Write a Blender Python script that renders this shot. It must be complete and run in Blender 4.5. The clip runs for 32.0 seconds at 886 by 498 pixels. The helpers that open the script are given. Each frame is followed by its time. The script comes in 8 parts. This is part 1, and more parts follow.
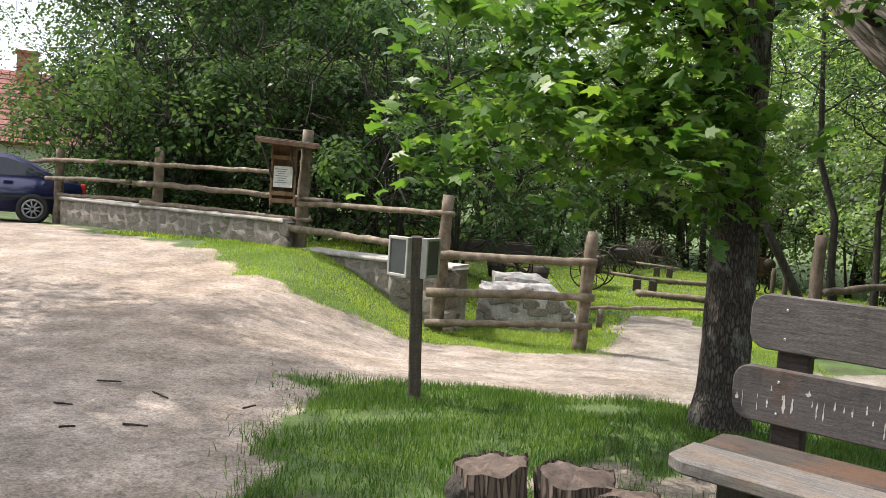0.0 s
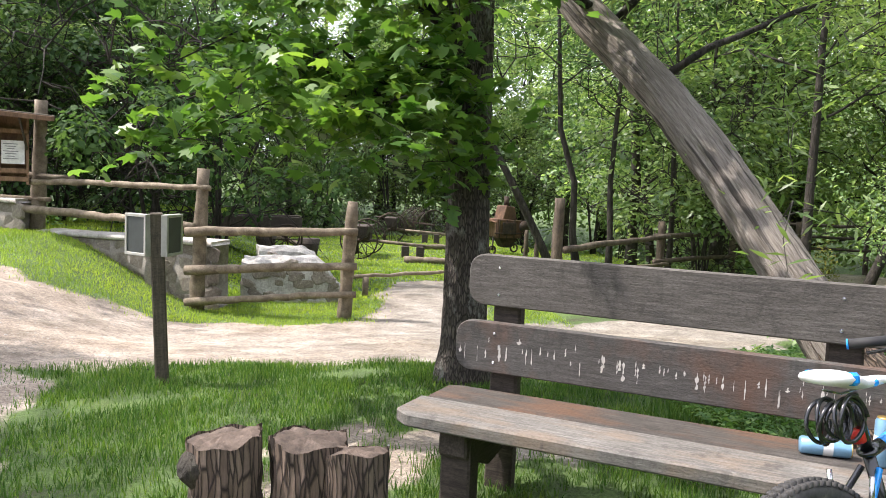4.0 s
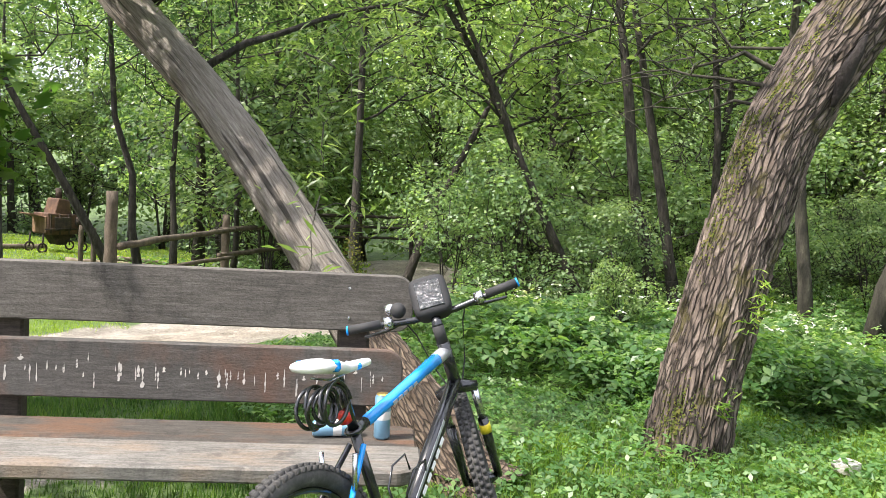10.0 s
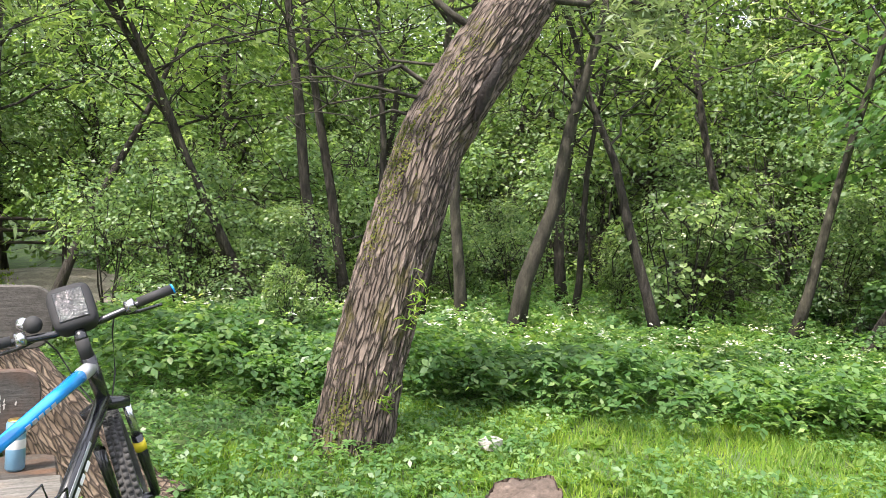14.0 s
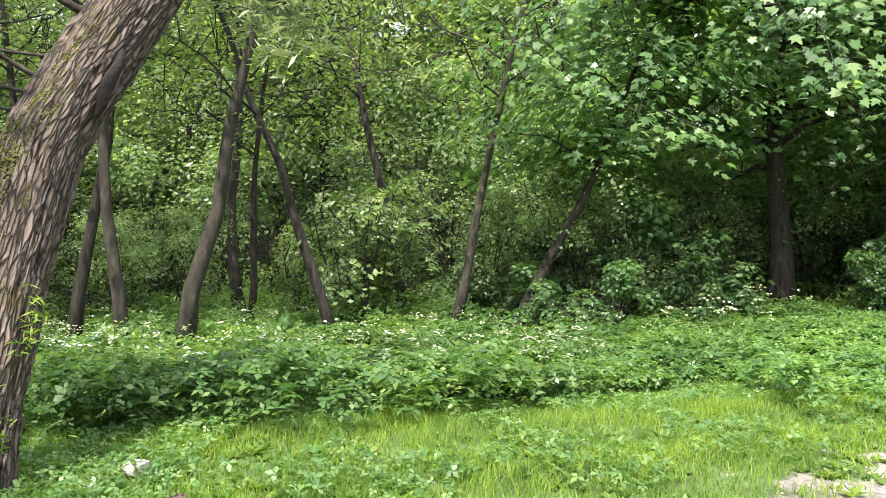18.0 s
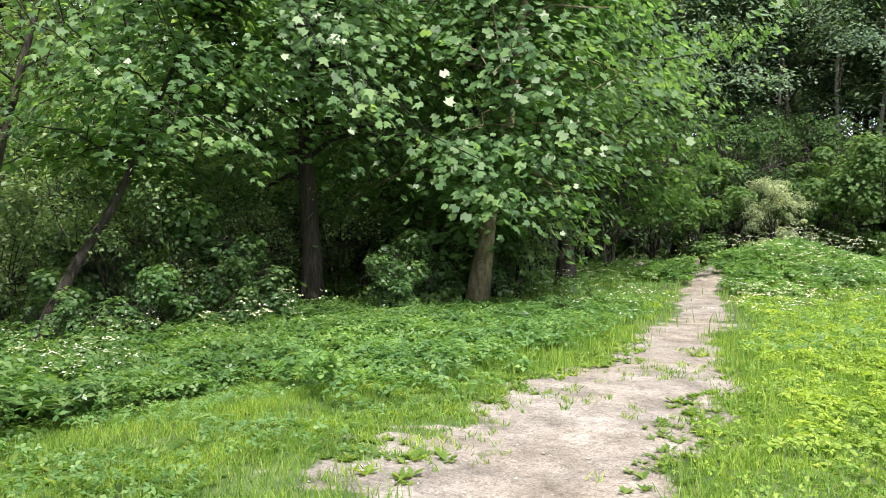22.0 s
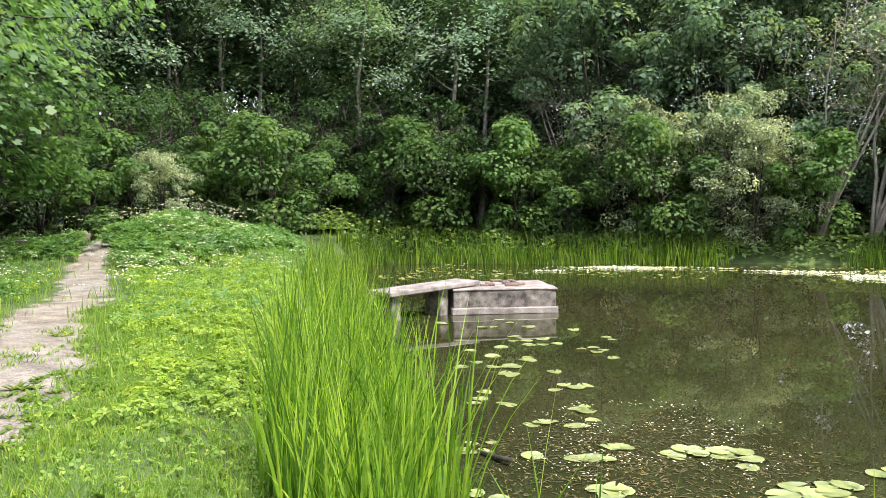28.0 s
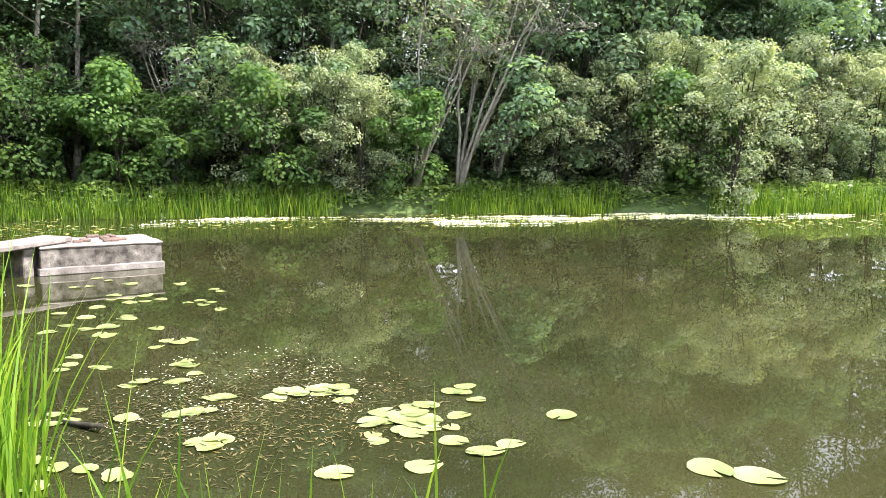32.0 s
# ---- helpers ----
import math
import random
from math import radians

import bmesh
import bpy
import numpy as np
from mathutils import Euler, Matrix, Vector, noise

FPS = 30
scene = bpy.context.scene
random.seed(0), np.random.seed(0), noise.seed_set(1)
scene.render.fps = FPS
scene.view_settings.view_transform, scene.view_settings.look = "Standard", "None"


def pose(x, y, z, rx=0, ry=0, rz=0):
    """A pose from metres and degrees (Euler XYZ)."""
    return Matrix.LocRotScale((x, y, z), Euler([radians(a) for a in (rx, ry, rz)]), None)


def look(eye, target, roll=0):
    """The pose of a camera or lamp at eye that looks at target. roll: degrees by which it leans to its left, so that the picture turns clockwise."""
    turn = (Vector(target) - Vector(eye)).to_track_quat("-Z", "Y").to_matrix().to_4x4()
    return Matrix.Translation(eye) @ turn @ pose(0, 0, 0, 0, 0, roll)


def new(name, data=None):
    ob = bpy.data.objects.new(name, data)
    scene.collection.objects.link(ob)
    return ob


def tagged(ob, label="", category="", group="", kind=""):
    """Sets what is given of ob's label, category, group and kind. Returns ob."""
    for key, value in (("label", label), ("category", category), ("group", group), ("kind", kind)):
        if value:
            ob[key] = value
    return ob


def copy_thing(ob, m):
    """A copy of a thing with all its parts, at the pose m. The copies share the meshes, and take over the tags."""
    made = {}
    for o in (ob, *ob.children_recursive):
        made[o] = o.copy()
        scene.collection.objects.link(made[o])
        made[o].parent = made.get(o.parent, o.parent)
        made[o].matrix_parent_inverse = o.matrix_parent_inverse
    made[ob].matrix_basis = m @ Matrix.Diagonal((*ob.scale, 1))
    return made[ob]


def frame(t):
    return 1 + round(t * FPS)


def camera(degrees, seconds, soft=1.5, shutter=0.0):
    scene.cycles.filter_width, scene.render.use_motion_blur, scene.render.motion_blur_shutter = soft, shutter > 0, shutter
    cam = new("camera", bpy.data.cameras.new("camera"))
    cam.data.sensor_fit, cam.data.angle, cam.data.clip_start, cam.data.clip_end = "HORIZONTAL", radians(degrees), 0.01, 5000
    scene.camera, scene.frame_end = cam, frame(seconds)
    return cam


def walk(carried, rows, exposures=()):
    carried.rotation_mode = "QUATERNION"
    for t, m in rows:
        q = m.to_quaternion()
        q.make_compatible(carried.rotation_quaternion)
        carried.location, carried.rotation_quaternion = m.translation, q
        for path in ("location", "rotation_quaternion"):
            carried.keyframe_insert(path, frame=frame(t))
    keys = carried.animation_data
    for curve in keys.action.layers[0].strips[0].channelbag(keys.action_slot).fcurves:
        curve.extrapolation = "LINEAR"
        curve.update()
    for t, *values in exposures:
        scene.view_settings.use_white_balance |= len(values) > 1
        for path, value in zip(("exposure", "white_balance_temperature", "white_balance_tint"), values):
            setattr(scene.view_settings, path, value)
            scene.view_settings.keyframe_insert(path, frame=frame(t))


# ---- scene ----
cam = camera(58.64, 32.0, soft=0.75)
PATH = [
    (0, pose(-0.082, 0.392, 1.358, 86.39, -3.76, 8.07)),
    (0.5, pose(-0.080, 0.385, 1.357, 85.72, -3.72, 4.85)),
    (1, pose(-0.078, 0.375, 1.354, 85.63, -3.61, 3.50)),
    (1.5, pose(-0.071, 0.369, 1.351, 85.83, -3.07, 1.37)),
    (2, pose(-0.062, 0.366, 1.348, 85.90, -2.37, -0.85)),
    (2.5, pose(-0.059, 0.358, 1.347, 85.53, -2.36, -2.99)),
    (4.5, pose(0.177, 0.309, 1.380, 85.14, -2.23, -9.06)),
    (5, pose(0.211, 0.305, 1.383, 85.14, -2.20, -10.23)),
    (5.5, pose(0.239, 0.302, 1.387, 85.20, -2.28, -13.45)),
    (6, pose(0.263, 0.298, 1.388, 85.13, -2.07, -14.05)),
    (6.5, pose(0.286, 0.291, 1.391, 85.28, -2.03, -17.21)),
    (7, pose(0.307, 0.289, 1.387, 85.36, -2.01, -18.63)),
    (7.5, pose(0.319, 0.282, 1.389, 85.35, -1.84, -20.19)),
    (8, pose(0.340, 0.269, 1.389, 85.41, -1.77, -22.94)),
    (8.5, pose(0.351, 0.252, 1.390, 85.37, -1.93, -24.13)),
    (9, pose(0.349, 0.250, 1.393, 85.58, -2.36, -29.43)),
    (9.5, pose(0.351, 0.270, 1.395, 85.75, -2.57, -33.00)),
    (10, pose(0.350, 0.289, 1.396, 86.02, -2.94, -38.26)),
    (10.5, pose(0.343, 0.308, 1.396, 86.21, -3.32, -42.29)),
    (11, pose(0.337, 0.323, 1.395, 86.52, -3.29, -45.39)),
    (11.5, pose(0.325, 0.324, 1.395, 86.73, -3.40, -48.16)),
    (12, pose(0.315, 0.337, 1.394, 86.98, -3.26, -50.82)),
    (12.5, pose(0.308, 0.335, 1.391, 87.12, -3.08, -53.98)),
    (13, pose(0.312, 0.324, 1.394, 87.15, -3.36, -56.48)),
    (13.5, pose(0.352, 0.291, 1.402, 87.22, -3.43, -57.61)),
    (14, pose(0.388, 0.249, 1.403, 87.48, -3.45, -61.49)),
    (14.5, pose(0.422, 0.210, 1.402, 87.72, -2.56, -64.74)),
    (16.5, pose(0.539, 0.049, 1.387, 88.12, -0.75, -73.30)),
    (17, pose(0.549, 0.030, 1.382, 88.29, -0.55, -75.19)),
    (17.5, pose(0.539, 0.018, 1.380, 88.32, -0.47, -78.41)),
    (18, pose(0.549, 0.030, 1.386, 88.46, -0.41, -83.99)),
    (18.5, pose(0.552, 0.029, 1.377, 88.54, -0.25, -88.93)),
    (19, pose(0.542, 0.037, 1.379, 88.46, -0.14, -89.88)),
    (19.5, pose(0.538, 0.045, 1.401, 88.36, -0.51, -95.59)),
    (20, pose(0.540, 0.018, 1.397, 88.49, -1.15, -98.66)),
    (20.5, pose(0.538, 0.026, 1.415, 88.70, -1.63, -105.92)),
    (21, pose(0.521, 0.026, 1.419, 88.84, -1.88, -110.10)),
    (21.5, pose(0.491, 0.029, 1.422, 89.04, -1.54, -113.41)),
    (22, pose(0.480, 0.016, 1.417, 89.08, -1.05, -116.52)),
    (22.5, pose(0.439, -0.002, 1.414, 88.91, -0.74, -121.44)),
    (23, pose(0.403, -0.021, 1.426, 88.07, -0.67, -124.18)),
    (23.5, pose(0.384, -0.091, 1.421, 88.20, -0.51, -127.94)),
    (24, pose(0.387, -0.166, 1.418, 88.23, -0.67, -131.24)),
    (24.5, pose(0.317, -0.212, 1.418, 88.28, -0.18, -134.91)),
    (26.5, pose(0.079, -0.281, 1.446, 88.16, 1.41, -145.30)),
    (27, pose(0.054, -0.318, 1.440, 88.15, 1.58, -149.09)),
    (27.5, pose(0.033, -0.324, 1.439, 87.88, 1.18, -152.41)),
    (28, pose(-0.012, -0.335, 1.439, 87.17, 0.60, -157.39)),
    (28.5, pose(-0.082, -0.386, 1.420, 86.25, 0.60, -165.67)),
    (29, pose(-0.100, -0.422, 1.399, 83.70, 0.71, -172.61)),
    (29.5, pose(-0.119, -0.425, 1.392, 83.75, 0.44, -177.38)),
    (30, pose(-0.121, -0.426, 1.390, 83.70, 0.40, -177.48)),
    (30.5, pose(-0.121, -0.445, 1.388, 83.68, 0.49, -177.11)),
    (31, pose(-0.143, -0.458, 1.382, 83.62, 0.64, -177.73)),
    (31.5, pose(-0.153, -0.462, 1.376, 83.60, 0.21, -182.26)),
    (32, pose(-0.180, -0.442, 1.382, 83.58, 0.08, -184.62)),
]
walk(cam, PATH, [(0, 0.62, 6550, 16), (2.5, 0.85, 6450, 17), (5, 1.02, 6400, 17), (8, 1.05, 6450, 15), (10, 1.17, 6500, 14), (18, 1.2, 6500, 16), (21, 0.95, 6500, 16), (24, 0.7, 6450, 15), (28, 0.87, 6450, 15), (29.5, 1.16, 6450, 15), (32, 1.38, 6450, 15)])

# ---- world, sun, exposure ----
SUN_HEAD, SUN_ELEV = radians(76), radians(56)
world = bpy.data.worlds.new("sky_world")
scene.world = world
world.use_nodes = True
wn = world.node_tree
sky = wn.nodes.new("ShaderNodeTexSky")
sky.sky_type = "NISHITA"
sky.sun_disc = False
sky.sun_elevation = SUN_ELEV
sky.sun_rotation = -SUN_HEAD
sky.air_density, sky.dust_density, sky.ozone_density = 1.0, 3.5, 1.0
wn.nodes["Background"].inputs["Strength"].default_value = 0.15
haze = wn.nodes.new("ShaderNodeMix")
haze.data_type = "RGBA"
haze.inputs[0].default_value = 0.5
haze.inputs[7].default_value = (11.0, 11.4, 12.2, 1)
wn.links.new(sky.outputs[0], haze.inputs[6])
wn.links.new(haze.outputs[2], wn.nodes["Background"].inputs["Color"])
sun_data = bpy.data.lights.new("sun", "SUN")
sun_data.energy, sun_data.angle, sun_data.color = 4.2, radians(0.8), (1.0, 0.95, 0.86)
sun = new("sun", sun_data)
to_sun = Vector((-math.sin(SUN_HEAD) * math.cos(SUN_ELEV), math.cos(SUN_HEAD) * math.cos(SUN_ELEV), math.sin(SUN_ELEV)))
sun.matrix_world = look(to_sun * 60, (0, 0, 0))


# ---- materials ----
def material(name):
    m = bpy.data.materials.new(name)
    m.use_nodes = True
    return m, m.node_tree.nodes, m.node_tree.links, m.node_tree.nodes["Principled BSDF"]


def ramp(nodes, links, fac, stops):
    r = nodes.new("ShaderNodeValToRGB")
    while len(r.color_ramp.elements) < len(stops):
        r.color_ramp.elements.new(0.5)
    for e, (p, c) in zip(r.color_ramp.elements, stops):
        e.position, e.color = p, (*c, 1)
    links.new(fac, r.inputs[0])
    return r.outputs[0]


def noise_tex(nodes, links, scale, detail=5.0, stretch=(1, 1, 1), rough=0.6, coords="Object"):
    tc, mp, n = nodes.new("ShaderNodeTexCoord"), nodes.new("ShaderNodeMapping"), nodes.new("ShaderNodeTexNoise")
    mp.inputs["Scale"].default_value = stretch
    n.inputs["Scale"].default_value, n.inputs["Detail"].default_value, n.inputs["Roughness"].default_value = scale, detail, rough
    links.new(tc.outputs[coords], mp.inputs[0])
    links.new(mp.outputs[0], n.inputs["Vector"])
    return n.outputs["Fac"]


def mix(nodes, links, fac, a, b, how="MIX"):
    x = nodes.new("ShaderNodeMix")
    x.data_type, x.blend_type = "RGBA", how
    for sock, val in ((x.inputs[0], fac), (x.inputs[6], a), (x.inputs[7], b)):
        if isinstance(val, (int, float)):
            sock.default_value = val
        elif isinstance(val, tuple):
            sock.default_value = (*val, 1)
        else:
            links.new(val, sock)
    return x.outputs[2]


def bump(nodes, links, bsdf, height, strength=0.4, distance=0.01):
    b = nodes.new("ShaderNodeBump")
    b.inputs["Strength"].default_value, b.inputs["Distance"].default_value = strength, distance
    links.new(height, b.inputs["Height"])
    links.new(b.outputs[0], bsdf.inputs["Normal"])


def surface(name, c1, c2, c3=None, scale=6.0, stretch=(1, 1, 1), rough=0.85, fine=40.0, relief=0.4, depth=0.01, metal=0.0, vary=0.12):
    """Two scales of variation: broad patches between c1 and c2 (and c3), fine grain over them."""
    m, n, l, b = material(name)
    broad = noise_tex(n, l, scale, 6, stretch)
    grain = noise_tex(n, l, fine, 4, stretch)
    stops = [(0.36, c1), (0.62, c2)] + ([(0.74, c3)] if c3 else [])
    col = ramp(n, l, broad, stops)
    g = ramp(n, l, grain, [(0.3, (0.62, 0.62, 0.62)), (0.7, (1.25, 1.25, 1.25))])
    col = mix(n, l, 0.8, col, g, "MULTIPLY")
    if vary:
        info, hsv = n.new("ShaderNodeObjectInfo"), n.new("ShaderNodeHueSaturation")
        mr = n.new("ShaderNodeMapRange")
        mr.inputs["To Min"].default_value, mr.inputs["To Max"].default_value = 1 - vary, 1 + vary
        l.new(info.outputs["Random"], mr.inputs["Value"])
        l.new(mr.outputs[0], hsv.inputs["Value"])
        l.new(col, hsv.inputs["Color"])
        col = hsv.outputs[0]
    l.new(col, b.inputs["Base Color"])
    b.inputs["Roughness"].default_value, b.inputs["Metallic"].default_value = rough, metal
    if relief:
        add = n.new("ShaderNodeMath")
        l.new(broad, add.inputs[0])
        l.new(grain, add.inputs[1])
        bump(n, l, b, add.outputs[0], relief, depth)
    return m


def leaf_material(name, c1, c2, c3, glow=0.35, rough=0.5, spread=0.25, patches=0.8):
    """Leaf tissue: colour differs from leaf to leaf, light passes through."""
    m, n, l, b = material(name)
    geo, info = n.new("ShaderNodeNewGeometry"), n.new("ShaderNodeObjectInfo")
    col = ramp(n, l, geo.outputs["Random Per Island"], [(0.0, c1), (0.55, c2), (1.0, c3)])
    hsv, mr = n.new("ShaderNodeHueSaturation"), n.new("ShaderNodeMapRange")
    mr.inputs["To Min"].default_value, mr.inputs["To Max"].default_value = 0.82, 1.18
    l.new(info.outputs["Random"], mr.inputs["Value"])
    l.new(mr.outputs[0], hsv.inputs["Value"])
    l.new(col, hsv.inputs["Color"])
    col = mix(n, l, 1.0, hsv.outputs[0], ramp(n, l, noise_tex(n, l, patches, 5), [(0.3, (0.6, 0.68, 0.72)), (0.5, (1, 1, 1)), (0.7, (1.35, 1.22, 0.95))]), "MULTIPLY")
    l.new(col, b.inputs["Base Color"])
    b.inputs["Roughness"].default_value = rough
    b.inputs["Specular IOR Level"].default_value = spread
    tr, ms = n.new("ShaderNodeBsdfTranslucent"), n.new("ShaderNodeMixShader")
    warm = mix(n, l, 1.0, col, (1.45, 1.5, 0.75), "MULTIPLY")
    l.new(warm, tr.inputs["Color"])
    ms.inputs[0].default_value = glow
    l.new(b.outputs[0], ms.inputs[1])
    l.new(tr.outputs[0], ms.inputs[2])
    l.new(ms.outputs[0], n["Material Output"].inputs["Surface"])
    return m


def plain(name, c, rough=0.5, metal=0.0, coat=0.0):
    """Small smooth things, with a faint mottling."""
    m, n, l, b = material(name)
    g = ramp(n, l, noise_tex(n, l, 14, 4), [(0.3, tuple(v * 0.8 for v in c)), (0.7, tuple(min(1, v * 1.12) for v in c))])
    l.new(g, b.inputs["Base Color"])
    b.inputs["Roughness"].default_value, b.inputs["Metallic"].default_value = rough, metal
    b.inputs["Coat Weight"].default_value = coat
    return m


M = {}
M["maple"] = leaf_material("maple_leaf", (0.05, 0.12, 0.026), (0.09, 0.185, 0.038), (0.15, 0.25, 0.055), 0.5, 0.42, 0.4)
# shade copy of the maple leaf, colour lightened to offset the dim crowns
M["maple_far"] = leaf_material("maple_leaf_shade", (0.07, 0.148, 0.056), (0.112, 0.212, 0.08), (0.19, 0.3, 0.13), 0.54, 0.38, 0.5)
M["alder"] = leaf_material("alder_leaf", (0.1, 0.172, 0.06), (0.175, 0.262, 0.094), (0.3, 0.39, 0.17), 0.52, 0.34, 0.6)
M["willow"] = leaf_material("willow_leaf", (0.18, 0.23, 0.14), (0.29, 0.35, 0.215), (0.43, 0.475, 0.325), 0.4, 0.4)
M["dark"] = leaf_material("forest_leaf", (0.05, 0.096, 0.054), (0.08, 0.138, 0.075), (0.128, 0.192, 0.105), 0.46, 0.6, 0.13)
# green leaf darkened in colour for trees and bushes that stand shaded
M["shade"] = leaf_material("shaded_wood_leaf", (0.04, 0.082, 0.033), (0.062, 0.118, 0.046), (0.092, 0.156, 0.06), 0.45, 0.65, 0.1)
M["herb"] = leaf_material("herb_leaf", (0.075, 0.17, 0.052), (0.12, 0.235, 0.07), (0.2, 0.31, 0.1), 0.45, 0.4, 0.45)
M["meadow"] = leaf_material("meadow_blade", (0.2, 0.31, 0.045), (0.3, 0.42, 0.065), (0.42, 0.5, 0.1), 0.42, 0.5)
M["grass"] = leaf_material("grass_blade", (0.095, 0.19, 0.03), (0.16, 0.275, 0.045), (0.27, 0.34, 0.08), 0.42, 0.5, 0.25, 1.6)
M["lawn"] = leaf_material("lawn_blade", (0.035, 0.088, 0.016), (0.07, 0.15, 0.028), (0.15, 0.22, 0.055), 0.4, 0.45, 0.3, 2.6)
M["reed"] = leaf_material("reed_blade", (0.04, 0.105, 0.012), (0.14, 0.265, 0.026), (0.31, 0.42, 0.06), 0.45, 0.4, 0.3, 2.4)
M["petal"] = leaf_material("white_petal", (0.66, 0.68, 0.56), (0.78, 0.8, 0.68), (0.85, 0.85, 0.78), 0.3)
M["pad"] = leaf_material("lily_pad", (0.17, 0.24, 0.09), (0.27, 0.33, 0.14), (0.45, 0.42, 0.12), 0.1, 0.22, 0.7)
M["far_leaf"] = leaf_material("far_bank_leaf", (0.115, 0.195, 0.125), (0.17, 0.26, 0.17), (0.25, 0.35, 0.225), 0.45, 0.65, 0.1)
# sunlight and haze on the distant trees are mixed into this leaf colour
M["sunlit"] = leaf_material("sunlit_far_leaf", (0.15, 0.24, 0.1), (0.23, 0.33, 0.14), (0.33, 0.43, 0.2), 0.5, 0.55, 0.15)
M["bank_leaf"] = leaf_material("bank_bush_leaf", (0.08, 0.155, 0.055), (0.12, 0.215, 0.075), (0.18, 0.285, 0.1), 0.5, 0.6, 0.15)
# bank and undergrowth leaf copies, their colours lightened to look sunlit
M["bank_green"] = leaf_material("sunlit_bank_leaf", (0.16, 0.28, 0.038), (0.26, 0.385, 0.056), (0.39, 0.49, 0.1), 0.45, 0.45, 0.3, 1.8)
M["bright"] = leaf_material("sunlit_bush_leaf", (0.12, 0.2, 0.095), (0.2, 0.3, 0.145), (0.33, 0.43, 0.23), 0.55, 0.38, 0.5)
M["bark"] = surface("dark_bark", (0.017, 0.014, 0.011), (0.05, 0.043, 0.033), (0.105, 0.098, 0.078), 16, (1, 1, 0.22), 0.95, 60, 1.0, 0.03)
M["bark_grey"] = surface("grey_bark", (0.022, 0.02, 0.014), (0.055, 0.05, 0.035), (0.11, 0.105, 0.078), 12, (1, 1, 0.35), 0.95, 60, 0.6, 0.02)
# mossy ochre bark, lightened to look sunlit though its trunk is shaded
M["bark_moss"] = surface("ochre_mossy_bark", (0.09, 0.078, 0.046), (0.22, 0.19, 0.115), (0.35, 0.315, 0.205), 10, (1, 1, 0.5), 0.95, 50, 0.8, 0.02)
M["wood_grey"] = surface("weathered_grey_wood", (0.19, 0.17, 0.145), (0.31, 0.285, 0.25), (0.36, 0.31, 0.25), 5, (1, 1, 1), 0.85, 70, 0.35, 0.006)
M["log"] = surface("peeled_log", (0.12, 0.092, 0.062), (0.235, 0.19, 0.135), (0.36, 0.3, 0.225), 8, (1, 1, 1), 0.85, 60, 0.5, 0.008)
M["log_old"] = surface("old_brown_log", (0.05, 0.038, 0.026), (0.11, 0.085, 0.06), (0.2, 0.16, 0.118), 9, (1, 1, 0.4), 0.9, 60, 0.7, 0.01)
M["stone"] = surface("field_stone", (0.17, 0.145, 0.118), (0.27, 0.237, 0.198), (0.37, 0.33, 0.28), 8, (1, 1, 1), 0.9, 50, 0.6, 0.014, vary=0.18)
M["mortar"] = surface("grey_mortar", (0.2, 0.178, 0.15), (0.31, 0.283, 0.245), None, 9, (1, 1, 1), 0.95, 70, 0.5, 0.01)
# pale mortar, lightened so the blocks' unlit faces look sunlit
M["sunlit_mortar"] = surface("pale_sunlit_mortar", (0.3, 0.285, 0.26), (0.46, 0.445, 0.415), (0.55, 0.535, 0.5), 7, (1, 1, 1), 0.95, 45, 0.7, 0.012)
M["concrete"] = surface("old_concrete", (0.05, 0.044, 0.037), (0.24, 0.215, 0.19), (0.42, 0.385, 0.35), 5, (1, 1, 1), 0.9, 45, 0.5, 0.01)
M["cap"] = surface("pale_concrete_cap", (0.34, 0.31, 0.28), (0.58, 0.56, 0.52), None, 5, (1, 1, 1), 0.9, 50, 0.4, 0.008)


# ---- mesh tools ----
def fast_mesh(name, v, polys, mat, smooth=False):
    """polys: list of integer arrays (faces x corners)."""
    me = bpy.data.meshes.new(name)
    v = np.asarray(v, np.float32)
    polys = [np.asarray(p, np.int32) for p in polys if len(p)]
    loops = np.concatenate([p.ravel() for p in polys])
    total = np.concatenate([np.full(len(p), p.shape[1], np.int32) for p in polys])
    me.vertices.add(len(v))
    me.vertices.foreach_set("co", v.ravel())
    me.loops.add(len(loops))
    me.loops.foreach_set("vertex_index", loops)
    me.polygons.add(len(total))
    me.polygons.foreach_set("loop_start", np.concatenate([[0], np.cumsum(total)[:-1]]).astype(np.int32))
    me.polygons.foreach_set("loop_total", total)
    if smooth:
        me.polygons.foreach_set("use_smooth", np.ones(len(total), bool))
    me.materials.append(mat)
    me.update(calc_edges=True)
    return me


class Geo:
    """Gathers pieces of one mesh."""

    def __init__(self):
        self.v, self.f, self.n = [], [], 0

    def add(self, v, *faces):
        self.v.append(np.asarray(v, float))
        self.f += [np.asarray(f) + self.n for f in faces]
        self.n += len(v)
        return self

    def mesh(self, name, mat, smooth=False):
        return fast_mesh(name, np.concatenate(self.v), self.f, mat, smooth)


def thing(name, label, category, at=(0, 0, 0), group="", kind="", turn=0.0):
    ob = tagged(new(name), label, category, group, kind)
    ob.matrix_basis = pose(*at, 0, 0, turn)
    return ob


def child(name, me, parent, label=""):
    ob = new(name, me)
    ob.parent = parent
    return tagged(ob, label)


def part(name, bm, mat, parent, label="", smooth=False):
    me = bpy.data.meshes.new(name)
    bm.to_mesh(me)
    bm.free()
    me.materials.append(mat)
    if smooth:
        me.polygons.foreach_set("use_smooth", np.ones(len(me.polygons), bool))
    return child(name, me, parent, label)


